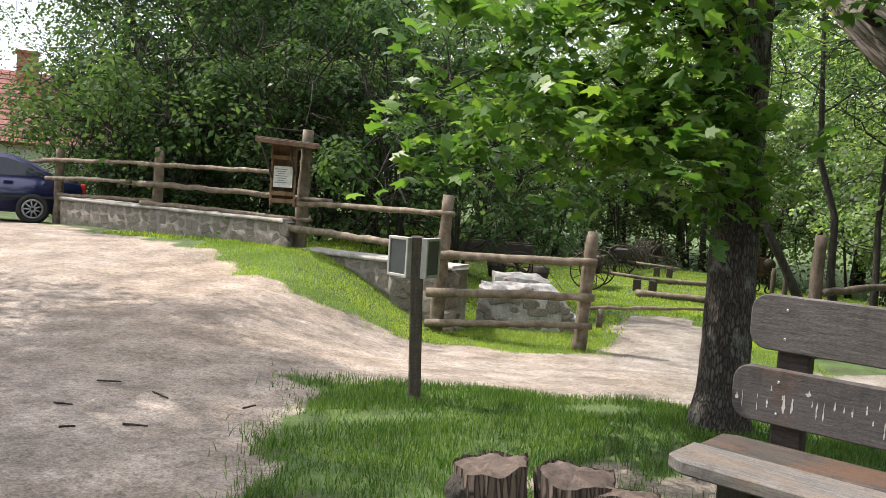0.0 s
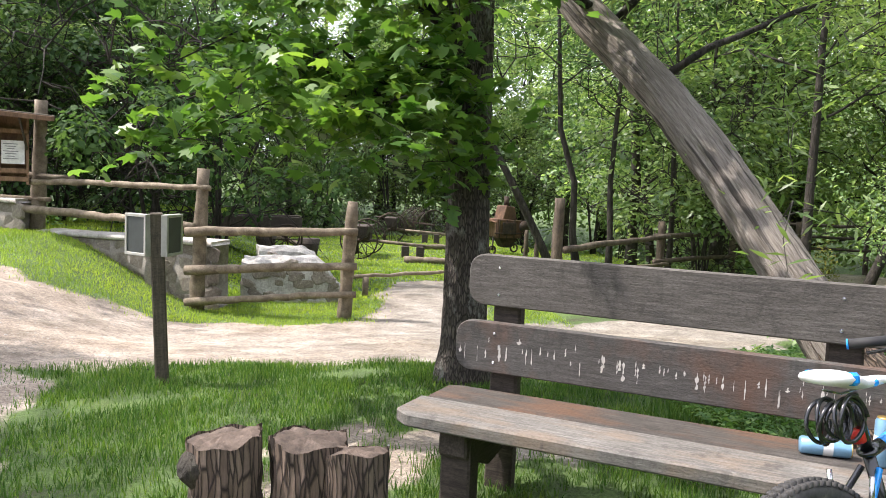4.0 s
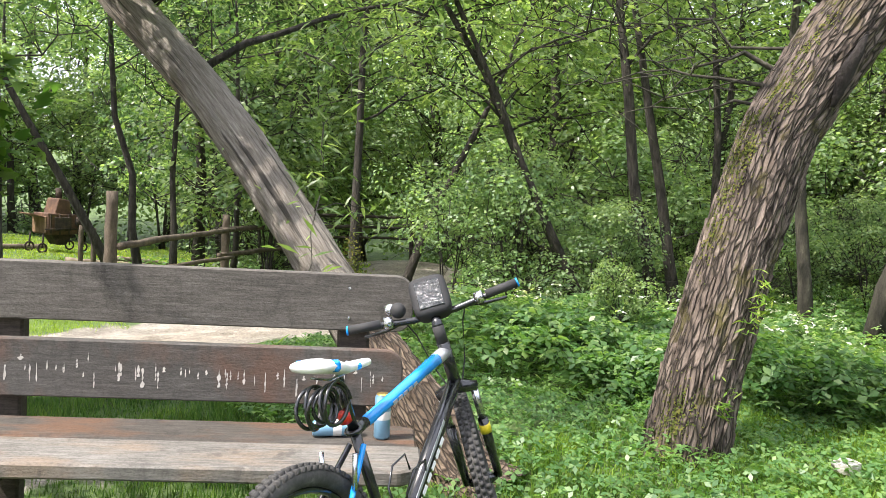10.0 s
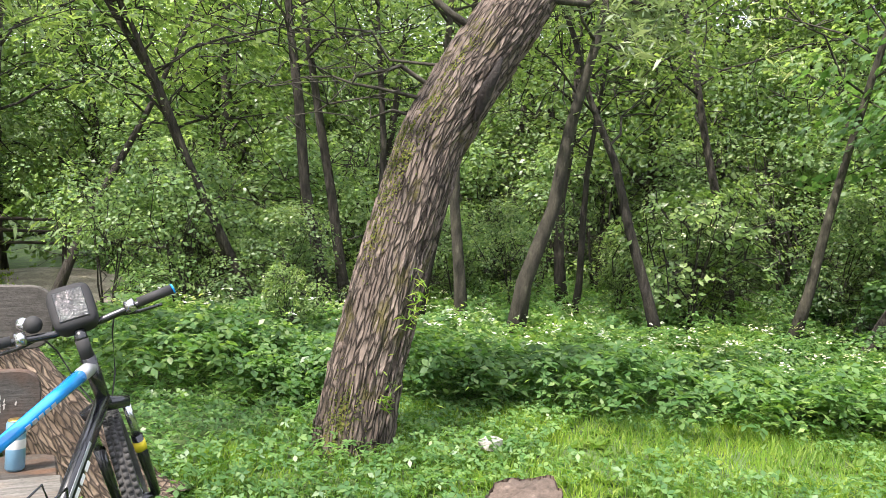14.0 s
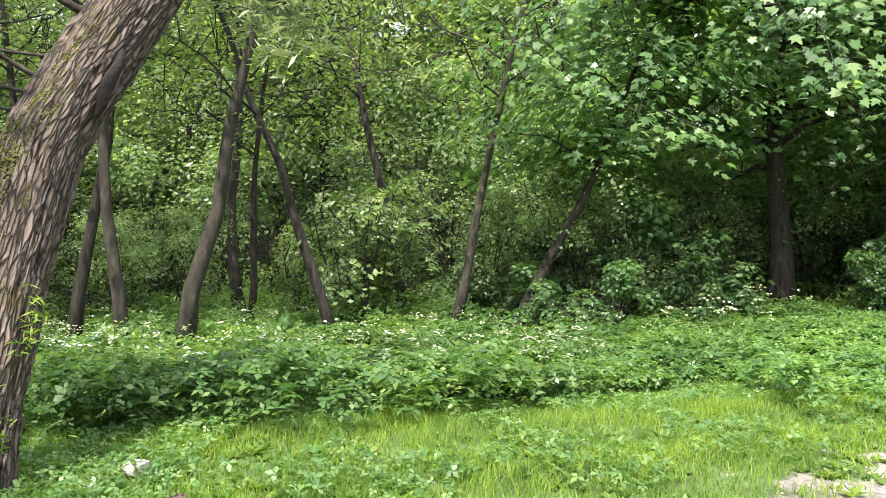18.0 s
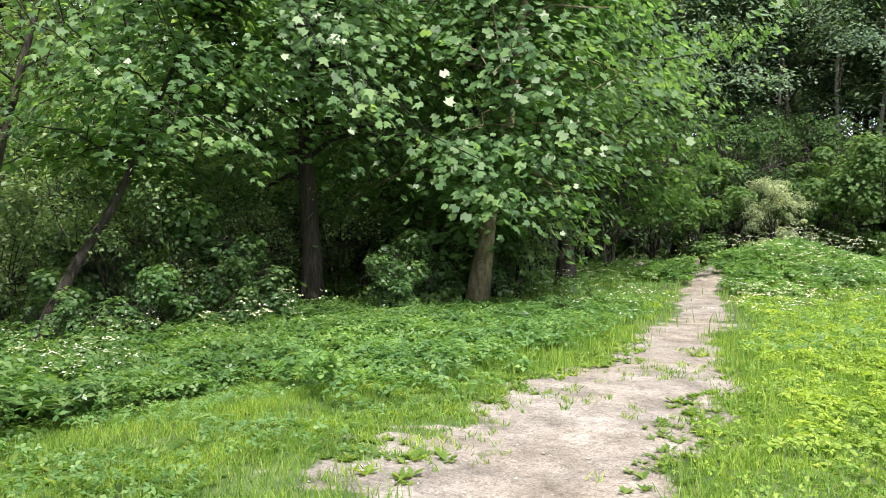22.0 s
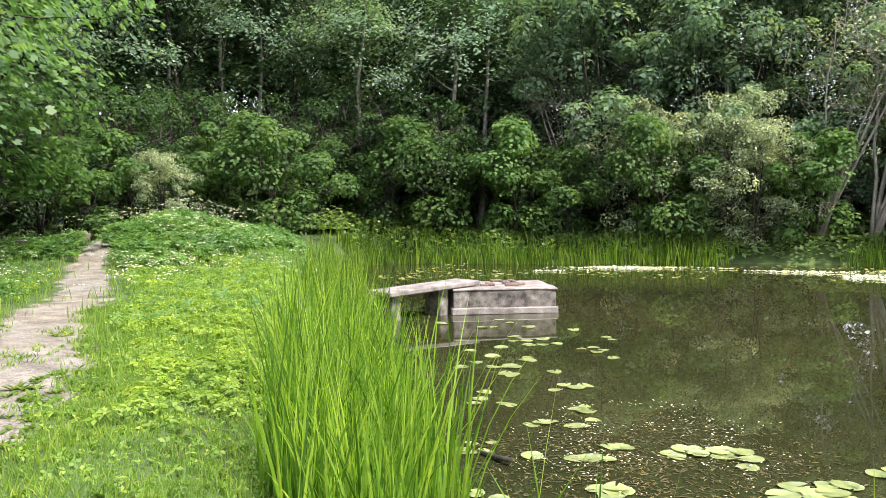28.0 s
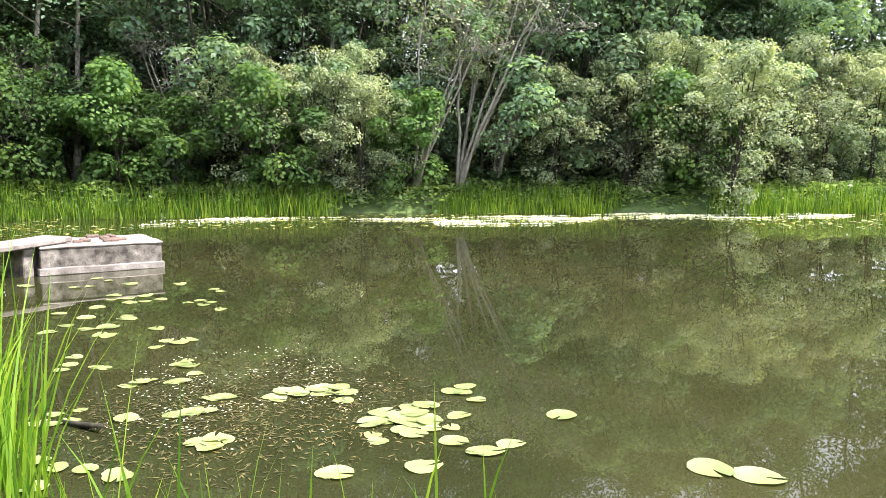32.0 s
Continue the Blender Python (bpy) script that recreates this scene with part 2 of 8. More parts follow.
def tube(points, radii, seg=8, wobble=0.0, rng=None, closed=True):
    """A tapered tube along points, with rough sides."""
    p = np.asarray(points, float)
    r = np.broadcast_to(np.asarray(radii, float), (len(p),))
    t = np.gradient(p, axis=0)
    t /= np.linalg.norm(t, axis=1, keepdims=True) + 1e-9
    ref = np.array([0.0, 0, 1]) if abs(t[:, 2]).mean() < 0.8 else np.array([1.0, 0, 0])
    a = np.cross(t, ref)
    a /= np.linalg.norm(a, axis=1, keepdims=True) + 1e-9
    b = np.cross(t, a)
    ang = np.linspace(0, 2 * np.pi, seg, endpoint=False)
    ring = np.cos(ang)[None, :, None] * a[:, None] + np.sin(ang)[None, :, None] * b[:, None]
    k = np.ones((len(p), seg))
    if wobble:
        k += wobble * (rng or np.random.default_rng(3)).standard_normal(k.shape)
    v = (p[:, None] + ring * (r[:, None] * k)[..., None]).reshape(-1, 3)
    i, j = np.meshgrid(np.arange(len(p) - 1), np.arange(seg), indexing="ij")
    q = np.stack([i * seg + j, (i + 1) * seg + j, (i + 1) * seg + (j + 1) % seg, i * seg + (j + 1) % seg], -1).reshape(-1, 4)
    faces = [q]
    if closed:
        faces += [np.arange(seg)[None, ::1], (np.arange(seg)[::-1] + (len(p) - 1) * seg)[None]]
    return v, faces


LEAF = {
    "oval": (np.array([[0, -0.5, 0], [0.3, 0, 0.06], [0, 0.5, -0.04], [-0.3, 0, 0.06]]), [[0, 1, 2, 3]]),
    "star": (np.array([[0, -0.45, 0], [0.45, -0.22, 0.03], [0.24, 0.0, 0.03], [0.5, 0.26, -0.02], [0, 0.55, -0.06], [-0.5, 0.26, -0.02], [-0.24, 0.0, 0.03], [-0.45, -0.22, 0.03]]), [list(range(8))]),
    "trefoil": (np.array([[0, -0.1, 0], [0.17, 0.2, 0.05], [0, 0.55, -0.05], [-0.17, 0.2, 0.05],
                          [0, -0.12, 0], [0.28, 0.05, 0.05], [0.52, -0.12, -0.05], [0.26, -0.28, 0.04], [0, -0.12, 0], [-0.26, -0.28, 0.04], [-0.52, -0.12, -0.05], [-0.28, 0.05, 0.05]]),
                [[0, 1, 2, 3], [4, 5, 6, 7], [8, 9, 10, 11]]),
    "narrow": (np.array([[0, -0.6, 0], [0.11, 0, 0.03], [0, 0.6, -0.08], [-0.11, 0, 0.03]]), [[0, 1, 2, 3]]),
    "maple": (np.array([[0, -0.42, 0], [0.16, -0.4, 0.02], [0.46, -0.3, -0.02], [0.3, -0.1, 0.04], [0.56, 0.2, -0.05], [0.34, 0.16, 0.02], [0.17, 0.22, 0.04],
                        [0.15, 0.4, 0.0], [0, 0.64, -0.08], [-0.15, 0.4, 0.0], [-0.17, 0.22, 0.04], [-0.34, 0.16, 0.02], [-0.56, 0.2, -0.05], [-0.3, -0.1, 0.04], [-0.46, -0.3, -0.02], [-0.16, -0.4, 0.02]]),
              [list(range(16))]),
}


def leaves(pos, size, rng, shape="oval", up=0.6, droop=0.0, outward=None):
    """Leaf blades at positions: random turns, faces biased upwards."""
    base, faces = LEAF[shape]
    n = len(pos)
    nor = rng.standard_normal((n, 3))
    nor[:, 2] = np.abs(nor[:, 2]) + up * (2 if outward is None else 0.9)
    if outward is not None:
        nor = nor * 0.75 + outward * 1.5
    nor /= np.linalg.norm(nor, axis=1, keepdims=True)
    d = rng.standard_normal((n, 3))
    d[:, 2] -= droop
    d -= (d * nor).sum(1, keepdims=True) * nor
    d /= np.linalg.norm(d, axis=1, keepdims=True)
    s = np.cross(d, nor)
    k = (size * rng.uniform(0.65, 1.3, n))[:, None, None]
    v = pos[:, None] + k * (base[None, :, :1] * s[:, None] + base[None, :, 1:2] * d[:, None] + base[None, :, 2:] * nor[:, None])
    f = np.asarray(faces)[None] + (np.arange(n) * len(base))[:, None, None]
    return v.reshape(-1, 3), f.reshape(-1, f.shape[-1])


def blades(pos, height, width, rng, lean=0.35, bend=0.5, segs=2):
    """Grass or reed blades: thin tapering strips that bend over."""
    n = len(pos)
    h = height * rng.uniform(0.55, 1.25, n) if np.ndim(height) == 0 else height * rng.uniform(0.8, 1.1, n)
    a = rng.uniform(0, 2 * np.pi, n)
    out = np.stack([np.cos(a), np.sin(a), 0 * a], 1) * (lean * rng.uniform(0.1, 1, n))[:, None]
    b = rng.uniform(0, 2 * np.pi, n)
    side = np.stack([np.cos(b), np.sin(b), 0 * b], 1)
    rows, crook = [], rng.uniform(0.2, 1, n) * bend
    for s in range(segs + 1):
        u = s / segs
        c = pos + (h * u * (1 - 0.25 * crook * u))[:, None] * np.array([0, 0, 1.0]) + out * (h * (0.35 * u + crook * u * u))[:, None]
        w = width * (1 - u) ** 0.7 * 0.5 if s < segs else 0
        rows += [c - side * w, c + side * w] if s < segs else [c]
    v = np.stack(rows, 1)
    k = v.shape[1]
    base = (np.arange(n) * k)[:, None]
    quads = [np.array([[2 * s, 2 * s + 1, 2 * s + 3, 2 * s + 2]]) + base for s in range(segs - 1)]
    tri = np.array([[k - 3, k - 2, k - 1]]) + base
    return v.reshape(-1, 3), [*quads, tri]


# ---- ground ----
def smooth(x):
    x = np.clip(x, 0, 1)
    return x * x * (3 - 2 * x)


SHORE = np.array([(-70, -3.6), (-3, -3.3), (0.8, -3.5), (2.3, -4.5), (4.6, -8.0), (7.2, -12.6), (10.0, -17.0), (12.8, -22), (15.2, -27),
                  (14.6, -29.3), (4.5, -31.2), (-5.8, -32.0), (-14.2, -29.6), (-24, -31), (-70, -36)], float)
WATER = -0.7


def polygon_side(x, y, poly):
    """Signed distance to a closed outline: below zero inside."""
    p = np.stack([np.asarray(x, float), np.asarray(y, float)], -1)
    d, inside = np.full(p.shape[:-1], 1e9), np.zeros(p.shape[:-1], bool)
    for a, b in zip(poly, np.roll(poly, -1, 0)):
        ab = b - a
        t = np.clip(((p - a) @ ab) / (ab @ ab), 0, 1)
        d = np.minimum(d, np.linalg.norm(p - a - t[..., None] * ab, axis=-1))
        with np.errstate(divide="ignore", invalid="ignore"):
            cross = (a[1] > p[..., 1]) != (b[1] > p[..., 1])
            inside ^= cross & (p[..., 0] < (b[0] - a[0]) * (p[..., 1] - a[1]) / (b[1] - a[1] + 1e-12) + a[0])
    return np.where(inside, -d, d)


def ground_z(x, y):
    x, y = np.asarray(x, float), np.asarray(y, float)
    z = -0.52 * smooth((y - 5.0) / 6) - 0.45 * smooth((y - 12) / 12)
    z = z + 0.92 * smooth((-1.4 - x) / 2.6) * smooth((y - 5) / 7.5) + 0.25 * smooth((-9 - x) / 14) * smooth((y - 12) / 10)
    z = z - 0.5 * smooth((x - 5.5) / 5) * smooth((y + 4) / 4)                       # gully under the wood
    far = np.hypot(x - 8, y + 8)
    z = z + 0.45 * smooth((far - 6) / 16) * smooth((x - 8) / 8) * smooth((-3 - y) / 8)
    z = z + 0.16 * np.clip(-y - 33, 0, 60) + 0.34 * np.clip(x - 21, 0, 40) * smooth((y + 14) / 10)  + 0.1 * np.clip(x - 26, 0, 60) + 0.06 * np.clip(y - 42, 0, 60)
    z = z + 0.9 * np.exp(-(((x - 16.0) / 2.6) ** 2 + ((y + 18.5) / 3.2) ** 2))      # mound by the path
    z = z + 0.03 * np.sin(1.3 * x + 0.7 * y) * np.sin(0.9 * y - 0.4 * x)
    z = z + 0.8 * np.exp(-(((x - 12.2) / 3.2) ** 2 + ((y - 17.0) / 4.2) ** 2))   # rise where the side path climbs
    s = polygon_side(x, y, SHORE)
    bank = smooth((s + 0.7) / 2.2)
    return np.where(s < 1.5, bank * z + (1 - bank) * (WATER - 0.55) - 0.4 * smooth((-s - 0.7) / 3), z)


def gz(x, y):
    return float(ground_z(np.array([x]), np.array([y]))[0])


def track_distance(x, y, line):
    p = np.stack([x, y], -1)
    d = np.full(x.shape, 1e9)
    for (ax, ay, aw), (bx, by, bw) in zip(line[:-1], line[1:]):
        a, ab = np.array([ax, ay]), np.array([bx - ax, by - ay])
        t = np.clip(((p - a) @ ab) / (ab @ ab), 0, 1)
        d = np.minimum(d, np.linalg.norm(p - a - t[..., None] * ab, axis=-1) - (aw + (bw - aw) * t))
    return d


PATH_LINE = [(-2.0, -1.0, 1.7), (2.0, -1.65, 1.0), (4.2, -2.3, 0.9), (5.35, -3.6, 0.92), (6.2, -4.75, 0.95), (7.3, -6.1, 0.72), (9.15, -8.15, 0.54), (11.5, -10.9, 0.47), (15.6, -15.1, 0.42), (19.5, -19, 0.4), (25, -23, 0.5)]
YARD_LINE = [(-30, 18, 5.5), (-14, 12.5, 4.0), (-7, 8.4, 3.6), (-3.6, 7.9, 2.1), (-1.5, 8.2, 2.0), (0.8, 8.5, 2.1), (3.2, 9.0, 1.8), (5.2, 10.2, 1.0), (8.4, 12.6, 0.7), (11.3, 15.0, 1.1), (13.2, 19, 1.0), (15, 24, 0.8)]
YARD_LINE2 = [(-30, 8, 6.0), (-12, 6, 6.0), (-5.2, 3.6, 3.9), (-3.5, 0.5, 2.3), (-1.5, -0.8, 1.6)]
YARD_LINE3 = [(1.6, 9.5, 0.9), (1.7, 12.5, 0.8), (2.0, 15.2, 0.7)]
BENCH_BARE = [(-0.7, 3.0, 0.25), (0.1, 3.05, 0.3), (0.15, 3.75, 0.36), (0.45, 4.1, 0.36), (0.95, 4.6, 0.4), (1.3, 4.3, 0.3)]


def bare(x, y):
    """Below zero on trodden ground."""
    d = np.minimum(track_distance(x, y, PATH_LINE), track_distance(x, y, YARD_LINE))
    d = np.minimum(np.minimum(d, track_distance(x, y, YARD_LINE2)), track_distance(x, y, YARD_LINE3))
    d = np.minimum(d, track_distance(x, y, BENCH_BARE) + 0.12 + 0.15 * np.sin(11 * x + 3 * y) * np.sin(9 * y - 4 * x))
    d = np.minimum(d, track_distance(x, y, [(3.9, -1.3, 0.3), (4.9, -1.7, 0.3), (5.7, -2.3, 0.3), (6.2, -3.2, 0.2)]) + 0.14 + 0.22 * np.sin(12.3 * x + 5 * y) * np.sin(10.7 * y - 4 * x) + 0.12 * np.sin(19 * x - 8 * y))
    return d + 0.16 * np.sin(2.3 * x + 1.1 * y) * np.sin(1.7 * y - 0.6 * x) + 0.1 * np.sin(5.1 * x - 3.3 * y) + 0.07 * np.sin(11.3 * x + 4.1 * y) * np.sin(9.7 * y - 2.2 * x)


def axis(fine_lo, fine_hi, step, lo, hi):
    out = list(np.arange(fine_lo, fine_hi, step))
    s, a = step, fine_lo
    while a > lo:
        s *= 1.09
        a -= s
        out.insert(0, a)
    s, a = step, out[-1]
    while a < hi:
        s *= 1.09
        a += s
        out.append(a)
    return np.array(out)


gx, gy = axis(-8, 14, 0.09, -700, 700), axis(-12, 13, 0.09, -700, 700)
GX, GY = np.meshgrid(gx, gy)
rng = np.random.default_rng(5)
GZ = ground_z(GX, GY)
near_ground = np.exp(-(np.hypot(GX - 2, GY - 1) / 14) ** 4)
GZ = GZ + near_ground * 0.006 * rng.standard_normal(GX.shape)
gv = np.stack([GX, GY, GZ], -1).reshape(-1, 3)
i, j = np.meshgrid(np.arange(len(gy) - 1), np.arange(len(gx) - 1), indexing="ij")
nx = len(gx)
gf = np.stack([i * nx + j, i * nx + j + 1, (i + 1) * nx + j + 1, (i + 1) * nx + j], -1).reshape(-1, 4)

mg, n, l, b = material("ground_soil")
att = n.new("ShaderNodeAttribute")
att.attribute_name = "bare"
big, mid, fine, grit = noise_tex(n, l, 0.35, 4), noise_tex(n, l, 2.2, 6), noise_tex(n, l, 60, 5), noise_tex(n, l, 17, 6, rough=0.75)
grav = ramp(n, l, mid, [(0.3, (0.15, 0.138, 0.121)), (0.5, (0.25, 0.235, 0.212)), (0.68, (0.36, 0.344, 0.32))])
grav = mix(n, l, 0.75, grav, ramp(n, l, fine, [(0.3, (0.45, 0.44, 0.42)), (0.5, (1, 1, 1)), (0.7, (1.6, 1.58, 1.54))]), "MULTIPLY")
grav = mix(n, l, 0.7, grav, ramp(n, l, grit, [(0.36, (0.45, 0.43, 0.4)), (0.5, (1, 1, 1)), (0.66, (1.3, 1.3, 1.3))]), "MULTIPLY")
grav = mix(n, l, ramp(n, l, big, [(0.45, (0, 0, 0)), (0.62, (0.5, 0.5, 0.5))]), grav, mix(n, l, 1.0, grav, (0.98, 0.88, 0.76), "MULTIPLY"))
turf = ramp(n, l, mid, [(0.3, (0.06, 0.06, 0.03)), (0.4, (0.055, 0.09, 0.024)), (0.58, (0.085, 0.14, 0.034)), (0.75, (0.13, 0.18, 0.05))])
turf = mix(n, l, 0.7, turf, ramp(n, l, fine, [(0.3, (0.4, 0.4, 0.4)), (0.7, (1.4, 1.4, 1.4))]), "MULTIPLY")
ml = n.new("ShaderNodeMath")
ml.operation = "MULTIPLY_ADD"
l.new(mid, ml.inputs[0])
ml.inputs[1].default_value = 0.6
l.new(att.outputs["Fac"], ml.inputs[2])
edge = ramp(n, l, ml.outputs[0], [(0.7, (0, 0, 0)), (0.88, (1, 1, 1))])
clay = n.new("ShaderNodeAttribute")
clay.attribute_name = "clay"
grav = mix(n, l, clay.outputs["Fac"], mix(n, l, 1.0, grav, (0.9, 0.87, 0.82), "MULTIPLY"), mix(n, l, 1.0, grav, (1.15, 1.03, 0.93), "MULTIPLY"))
l.new(mix(n, l, edge, turf, grav), b.inputs["Base Color"])
b.inputs["Roughness"].default_value = 0.95
bump(n, l, b, fine, 0.7, 0.02)
ground_mesh = fast_mesh("ground", gv, [gf], mg, True)
attr = ground_mesh.attributes.new("bare", "FLOAT", "POINT")
attr.data.foreach_set("value", np.clip(0.5 - bare(GX, GY) / 0.5, 0, 1).ravel().astype(np.float32))
clay_attr = ground_mesh.attributes.new("clay", "FLOAT", "POINT")
clay_attr.data.foreach_set("value", (smooth((GY - 1) / 4) * smooth((2.5 - GX) / 4)).ravel().astype(np.float32))
ground = tagged(new("ground", ground_mesh), "pale trodden gravel yard, dirt path and grassy banks", "ground", kind="structure")

# ---- water ----
mw, n, l, b = material("pond_water")
b.inputs["Base Color"].default_value = (0.045, 0.042, 0.018, 1)
b.inputs["Roughness"].default_value, b.inputs["IOR"].default_value = 0.0, 1.33
murk = noise_tex(n, l, 0.25, 4)
l.new(ramp(n, l, murk, [(0.35, (0.021, 0.024, 0.009)), (0.65, (0.038, 0.038, 0.015))]), b.inputs["Base Color"])
bump(n, l, b, noise_tex(n, l, 3.0, 3, (1, 0.5, 1)), 0.006, 0.05)
wx, wy = np.linspace(-70, 17, 60), np.linspace(-37, -2.8, 30)
WX, WY = np.meshgrid(wx, wy)
i, j = np.meshgrid(np.arange(29), np.arange(59), indexing="ij")
wf = np.stack([i * 60 + j, i * 60 + j + 1, (i + 1) * 60 + j + 1, (i + 1) * 60 + j], -1).reshape(-1, 4)
tagged(new("water", fast_mesh("water", np.stack([WX, WY, 0 * WX + WATER], -1).reshape(-1, 3), [wf], mw, True)),
       "still olive-brown pond water reflecting trees", "pond", kind="structure")


# ---- trees ----
def limb_points(a, b, rng, n=5, sag=0.08):
    t = np.linspace(0, 1, n)[:, None]
    d = np.linalg.norm(np.subtract(b, a))
    p = np.asarray(a) * (1 - t) + np.asarray(b) * t
    p[1:-1] += rng.standard_normal((n - 2, 3)) * d * sag * 0.5
    p[:, 2] += (np.sin(t[:, 0] * np.pi) * d * sag)
    return p


def tree(name, label, seed, height, radius, base=0.3, spread=0.35, count=9000, leaf=0.14, shape="oval", mat="alder", bark="bark",
         lean=(0, 0), stems=1, limbs=16, clump=0.13, fall=0.0, group="", up=0.9, bow=1.3, lobes=0):
    """A tapered trunk or several, limbs, and a crown of leaf sprays gathered round the limb ends."""
    rng = np.random.default_rng(seed)
    root = thing(name, label, "tree", group=group)
    wood, tips = Geo(), []
    for s in range(stems):
        off = rng.standard_normal(2) * (0.35 if stems > 1 else 0) * radius * 4
        ln = np.array(lean) + (rng.standard_normal(2) * 0.16 * height if stems > 1 else 0)
        t = np.linspace(0, 1, 9)
        trunk = np.stack([off[0] + ln[0] * t ** bow, off[1] + ln[1] * t ** bow, height * 0.95 * t - 0.15 * (t == 0)], 1)
        trunk[1:, :2] += np.cumsum(rng.standard_normal((8, 2)) * height * 0.008, 0)
        r = radius * (1 - 0.88 * t) * np.where(t == 0, 1.35, 1)
        trunk_geo = Geo()
        v, f = tube(trunk, r, 9, 0.06, rng)
        trunk_geo.add(v, *f)
        child("trunk", trunk_geo.mesh("trunk", M[bark], True), root)
        for k in range(limbs):
            u = base + (1 - base) * (k + rng.uniform(0, 1)) / limbs
            u = min(u, 0.97)
            start = np.array([np.interp(u, t, trunk[:, c]) for c in range(3)])
            a = k * 2.4 + rng.uniform(-0.6, 0.6)
            prof = np.sin(np.pi * np.clip((u - base) / (1 - base), 0.06, 1) ** 0.6 * 0.93 + 0.1)
            out = spread * height * max(0.16, prof) * rng.uniform(0.65, 1.15)
            end = start + np.array([np.cos(a) * out, np.sin(a) * out, out * rng.uniform(0.1, 0.7) - fall * out])
            pts = limb_points(start, end, rng, 6)
            v, f = tube(pts, np.linspace(radius * 0.34 * (1.15 - u), 0.008, 6), 5)
            wood.add(v, *f)
            for q in range(5):
                i0 = rng.integers(2, 6)
                s0 = pts[i0]
                e0 = s0 + rng.standard_normal(3) * out * 0.33 + np.array([0, 0, out * 0.08 - fall * out * 0.2])
                sub = limb_points(s0, e0, rng, 4)
                v, f = tube(sub, np.linspace(0.014, 0.004, 4), 3, closed=False)
                wood.add(v, *f)
                tips += [sub[2], sub[3], (sub[1] + sub[2]) / 2]
            tips += [pts[4], pts[5]]
    tips = np.array(tips)
    tagged(child("limbwork", wood.mesh("limbwork", M[bark], True), root), kind="stuff")
    pick = tips[rng.integers(0, len(tips), count)]
    pos = pick + rng.standard_normal((count, 3)) * clump * height * np.array([0.35, 0.35, 0.2]) * rng.uniform(0.3, 1.2, (count, 1))
    away = pos - np.stack([np.interp(pos[:, 2], trunk[:, 2], trunk[:, c]) if stems == 1 else np.zeros(count) for c in range(2)] + [pos[:, 2] - 0.1 * height], 1)
    away /= np.linalg.norm(away, axis=1, keepdims=True) + 1e-6
    if lobes:
        # leaves gathered on the outside of rounded clumps
        centre = tips[rng.integers(0, len(tips), lobes)]
        size = clump * height * rng.uniform(0.55, 1.25, lobes)
        k = rng.integers(0, lobes, count)
        ray = rng.standard_normal((count, 3)) + 0.35 * away + np.array([0, 0, 0.25])
        ray /= np.linalg.norm(ray, axis=1, keepdims=True)
        pos = centre[k] + ray * (size[k] * rng.uniform(0.3, 1.0, count) ** 0.35)[:, None] * np.array([1, 1, 0.72])
        pos[:, 2] = np.maximum(pos[:, 2], 0.05)
        away = ray
    v, f = leaves(pos, leaf, rng, shape, up, fall, away)
    child("crown", fast_mesh("crown", v, [f], M[mat]), root)
    return root


def spot(ob, x, y, scale=1.0, turn=0.0, tall=1.0, sink=0.05):
    """A copy of a tree or bush on the ground."""
    m = pose(x, y, gz(x, y) - sink, 0, 0, turn) @ Matrix.Diagonal((scale, scale, scale * tall, 1))
    return copy_thing(ob, m)


def settle(ob, x, y, scale=1.0, turn=0.0, tall=1.0, sink=0.05):
    ob.matrix_basis = pose(x, y, gz(x, y) - sink, 0, 0, turn) @ Matrix.Diagonal((scale, scale, scale * tall, 1))
    return ob


